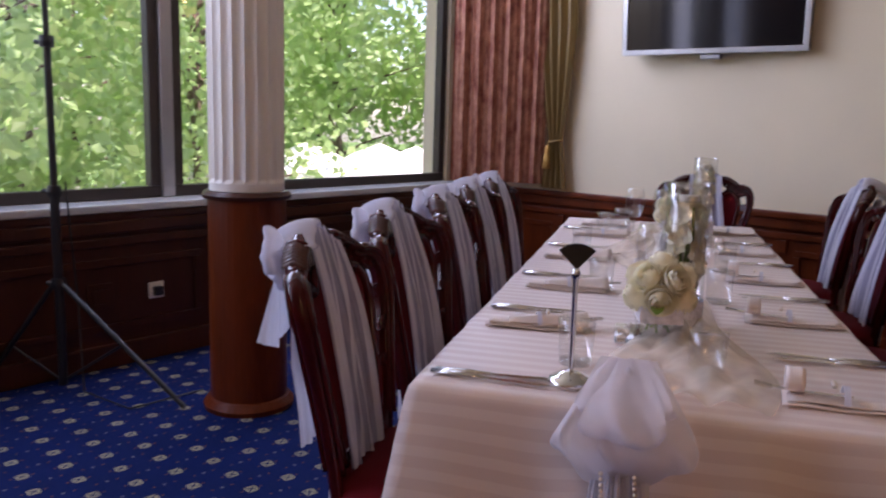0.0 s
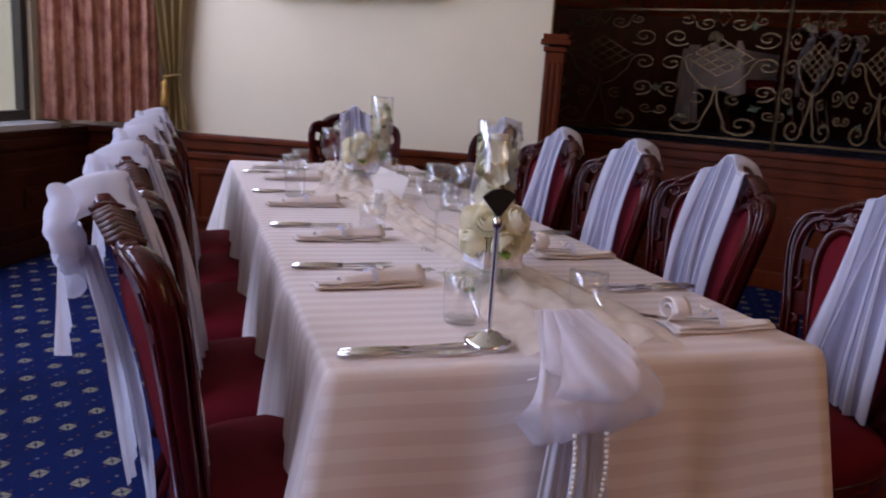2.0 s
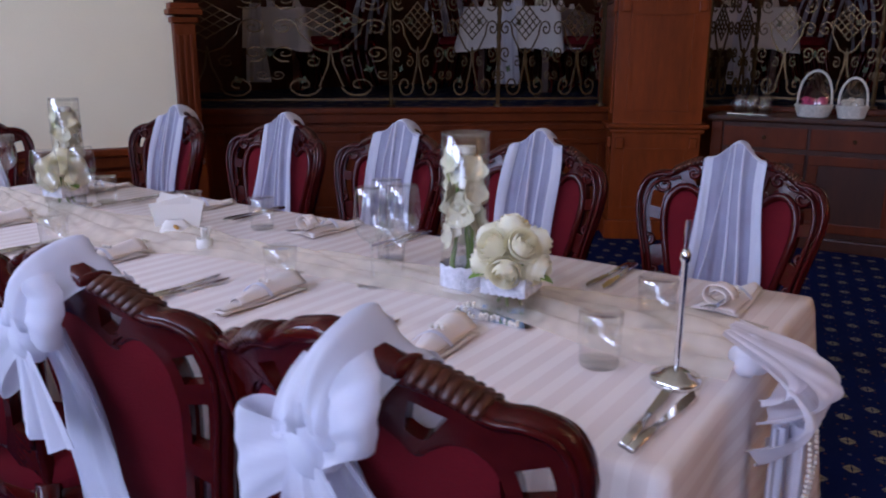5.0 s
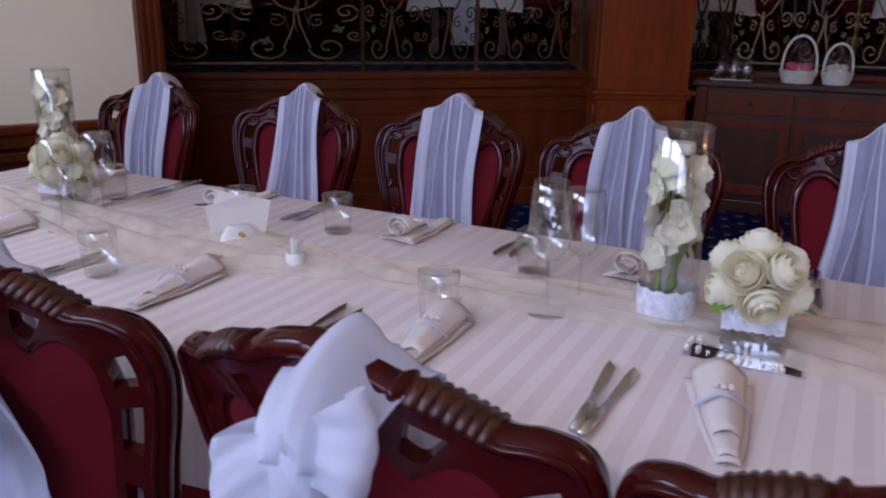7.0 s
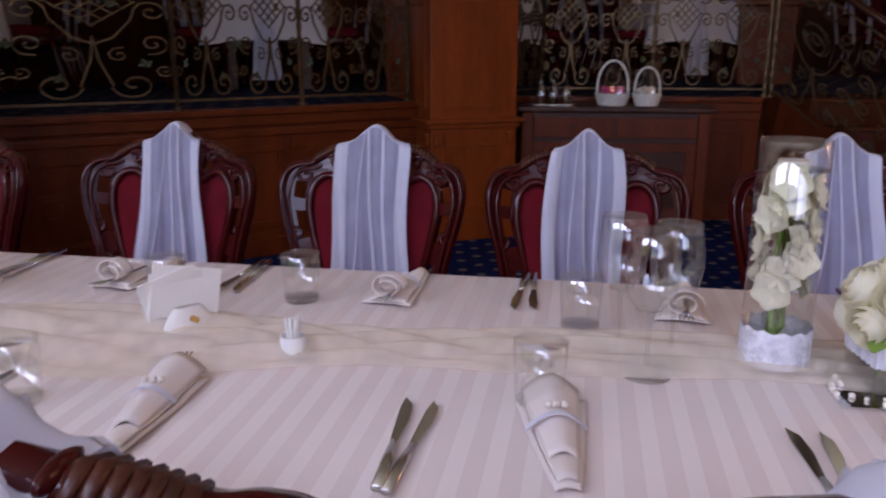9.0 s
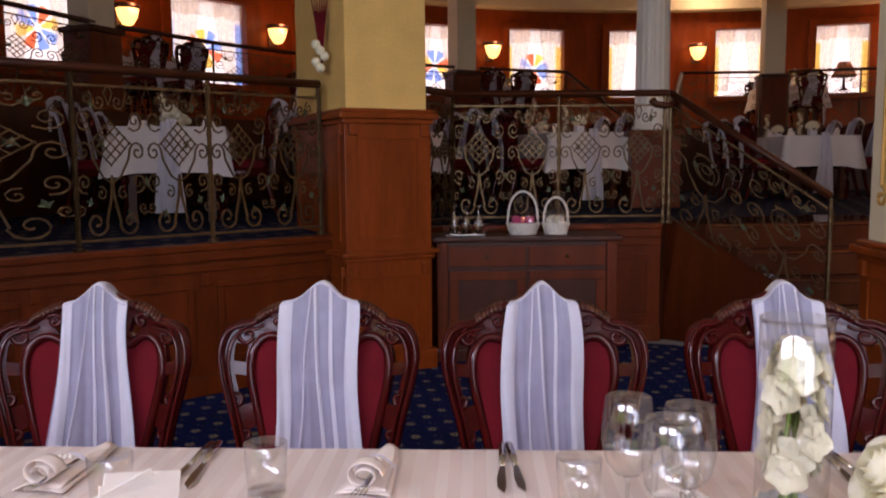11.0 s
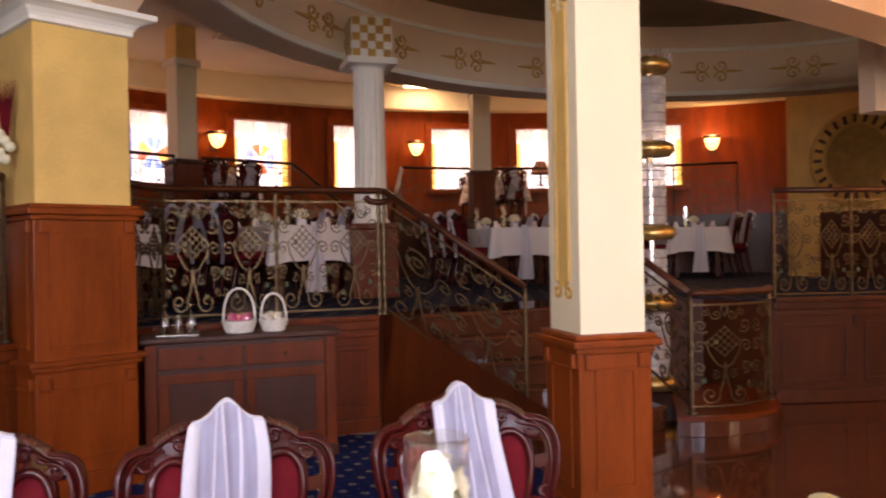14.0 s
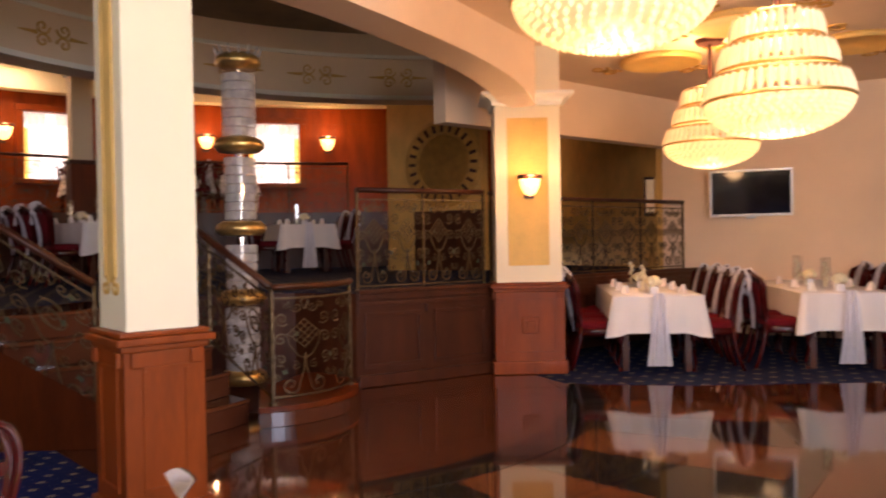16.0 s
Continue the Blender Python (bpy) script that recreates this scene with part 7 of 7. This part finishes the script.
    for k in range(chairs):
        for sy in (-1, 1):
            q = m @ pose(0.32 + 0.58 * k, sy * (hw + 0.13), 0, 0, 0, 180 if sy > 0 else 0)
            copy_thing(chair, q)
            copy_thing(sashes[sash_ids[(k + (sy > 0)) % len(sash_ids)]], q)


banquet(4.98, 3.42, STAGE, 16, 2.6, 4, "white clothed banquet table on the terrace by the railing")
banquet(3.84, 5.42, STAGE, 26, 2.4, 3, "white clothed banquet table at the back of the terrace")
banquet(6.80, -0.10, STAGE, 17, 2.4, 3, "white clothed banquet table behind the sideboard")
banquet(6.25, 1.75, STAGE, 20, 2.6, 4, "white clothed banquet table in the middle of the terrace")
banquet(8.32, -3.0, STAGE, 2, 2.2, 3, "white clothed banquet table beyond the stair")
banquet(9.0, -6.1, STAGE, -20, 1.2, 2, "white clothed banquet table near the yellow wall")
banquet(2.85, -6.05, 0, -49.5, 2.4, 4, "white clothed banquet table in the side room", sash_ids=(3, 4))
banquet(1.58, -7.35, 0, -52, 2.4, 4, "white clothed banquet table beneath the television", sash_ids=(4, 3))
for a in (57, 38, 22, -9, -22):
    q = HALL + 9.9 * Vector((math.cos(radians(a)), math.sin(radians(a))))
    banquet(q.x - 0.5 * math.sin(radians(-a)), q.y - 0.5 * math.cos(radians(a)), TIER, a + 90, 1.1, 2, "small white clothed table on the upper terrace", sash_ids=(0, 3))
tl = thing("table_lamp", pose(HALL.x + 10.9 * math.cos(radians(-15)), HALL.y + 10.9 * math.sin(radians(-15)), TIER + 0.751), "table lamp with a brown fringed shade", "table lamp")
tl.matrix_basis = pose(HALL.x + 10.9 * math.cos(radians(-15)), HALL.y + 10.9 * math.sin(radians(-15)), W0 + 0.02)
bm = B()
lathe(bm, [(0.001, 0.0), (0.09, 0.0), (0.03, 0.05), (0.02, 0.25), (0.001, 0.26)], 16)
part("base", bm, "worn_gilt", tl)
bm = B()
lathe(bm, [(0.22, 0.25), (0.10, 0.52), (0.09, 0.52), (0.21, 0.25)], 20)
part("shade", bm, "curtain", tl)

# ---- garden outside the windows ----
GZ = -1.6
bm = B()
prism(bm, [(-90, -40), (-4.0, -9), (-1.7, 4.9), (-0.5, 12), (40, 90), (-90, 90)], GZ - 0.2, GZ)
structure(part("garden_ground", bm, "lawn"), "sunlit lawn outside the windows", "ground")


def tree(x, y, h, crown_r, leaves, size, seed, label):
    rnd = np.random.RandomState(seed)
    root = thing("tree", pose(x, y, GZ), label, "tree", "garden trees")
    bm = B()
    tube(bm, [(0, 0, 0), (0.05, 0.03, h * 0.2), (-0.05, 0.05, h * 0.45), (0.05, 0, h * 0.8)], [0.22, 0.17, 0.13, 0.05], 10)
    part("trunk", bm, "bark", root, smooth=True)
    tips = []
    for k in range(16):
        a, z = k * 2.4 + rnd.rand(), h * (0.22 + 0.04 * k)
        ln = crown_r * (0.5 + 0.4 * rnd.rand())
        tip = Vector((ln * math.cos(a), ln * math.sin(a), z + ln * 0.35))
        tips.append(tip)
        bm = B()
        tube(bm, [(0, 0, z), tip * 0.5 + Vector((0, 0, z * 0.5 + 0.1)), tip], [0.06, 0.035, 0.01], 6)
        part("limb", bm, "bark", root)
    n = leaves
    c = np.array([t[:] for t in tips])
    clump = np.concatenate([c, c * [0.6, 0.6, 1.0] + rnd.randn(16, 3) * 0.4, c + rnd.randn(16, 3) * 0.6, rnd.randn(20, 3) * [crown_r * 0.6, crown_r * 0.6, h * 0.2] + [0, 0, h * 0.5]])
    idx = rnd.randint(0, len(clump), n)
    pos = clump[idx] + rnd.randn(n, 3) * crown_r * 0.16
    ax = rnd.randn(n, 3)
    ax[:, 2] -= 0.6
    ax /= np.linalg.norm(ax, axis=1)[:, None]
    sd = np.cross(ax, rnd.randn(n, 3))
    sd /= np.linalg.norm(sd, axis=1)[:, None]
    nn = np.cross(ax, sd)
    s = size * (0.6 + 0.8 * rnd.rand(n))[:, None]
    V = np.stack([pos, pos + ax * s * 0.45 + sd * s * 0.42 + nn * s * 0.08, pos + ax * s, pos + ax * s * 0.45 - sd * s * 0.42 + nn * s * 0.08], 1).reshape(-1, 3)
    F = np.arange(4 * n).reshape(-1, 4)
    me = bpy.data.meshes.new("crown")
    me.from_pydata(V.tolist(), [], F.tolist())
    me.materials.append(M["leaf"])
    ob = new("crown", me)
    ob.parent = root
    tagged(ob, kind="stuff")


tree(-6.6, 4.9, 6.5, 2.4, 7000, 0.125, 3, "broad leaved maple close to the window")
tree(-8.6, 7.2, 7.0, 2.8, 6500, 0.135, 4, "leafy tree beside the building")
tree(-7.2, 10.0, 6.0, 2.0, 2600, 0.15, 5, "young green tree in the garden")
tree(-8.5, 19.0, 8.0, 3.2, 5000, 0.22, 6, "green garden tree behind the parasols")
tree(-5.0, 22.0, 8.5, 3.4, 5000, 0.24, 7, "green garden tree behind the parasols")
tree(-12.0, 13.0, 9.0, 4.0, 8000, 0.26, 8, "tall green tree in the garden")
tree(-1.5, 24.0, 9.0, 4.0, 8000, 0.28, 9, "tall green tree behind the small house")
tree(-14.0, 22.0, 10.0, 5.0, 8000, 0.34, 10, "tall green tree far back in the garden")
for k, (x, y) in enumerate(((-6.4, 12.5), (-5.2, 13.2), (-4.2, 12.3), (-7.6, 11.5), (-3.4, 13.4))):
    pr_ = thing("parasol", pose(x, y, GZ), "white canvas garden parasol", "parasol", "garden parasols")
    bm = B()
    tube(bm, [(0, 0, 0), (0, 0, 2.2)], 0.025, 8)
    part("pole", bm, "white", pr_)
    bm = B()
    lathe(bm, [(0.001, 2.35), (0.6, 2.12), (1.15, 1.78), (1.15, 1.6)], 8)
    part("canopy", bm, "canvas", pr_)
hs = thing("garden_house", pose(-2.7, 12.6, GZ, 0, 0, 20), "small orange rendered house with a brown roof", "house")
boxpart("wall", (-0.6, -1.2, 0, 3.2, 2.2, 2.0), "terracotta", hs)
bm = B()
for s in (0,):
    vs = [bm.verts.new(c) for c in ((-0.9, -1.5, 1.95), (3.5, -1.5, 2.9), (3.5, 2.5, 2.9), (-0.9, 2.5, 1.95))]
    f = bm.faces.new(vs)
bmesh.ops.solidify(bm, geom=bm.faces[:], thickness=0.14)
part("roof", bm, "roof", hs)
boxpart("window", (0.2, -1.215, 0.9, 1.0, -1.2005, 1.7), "frame_metal", hs)
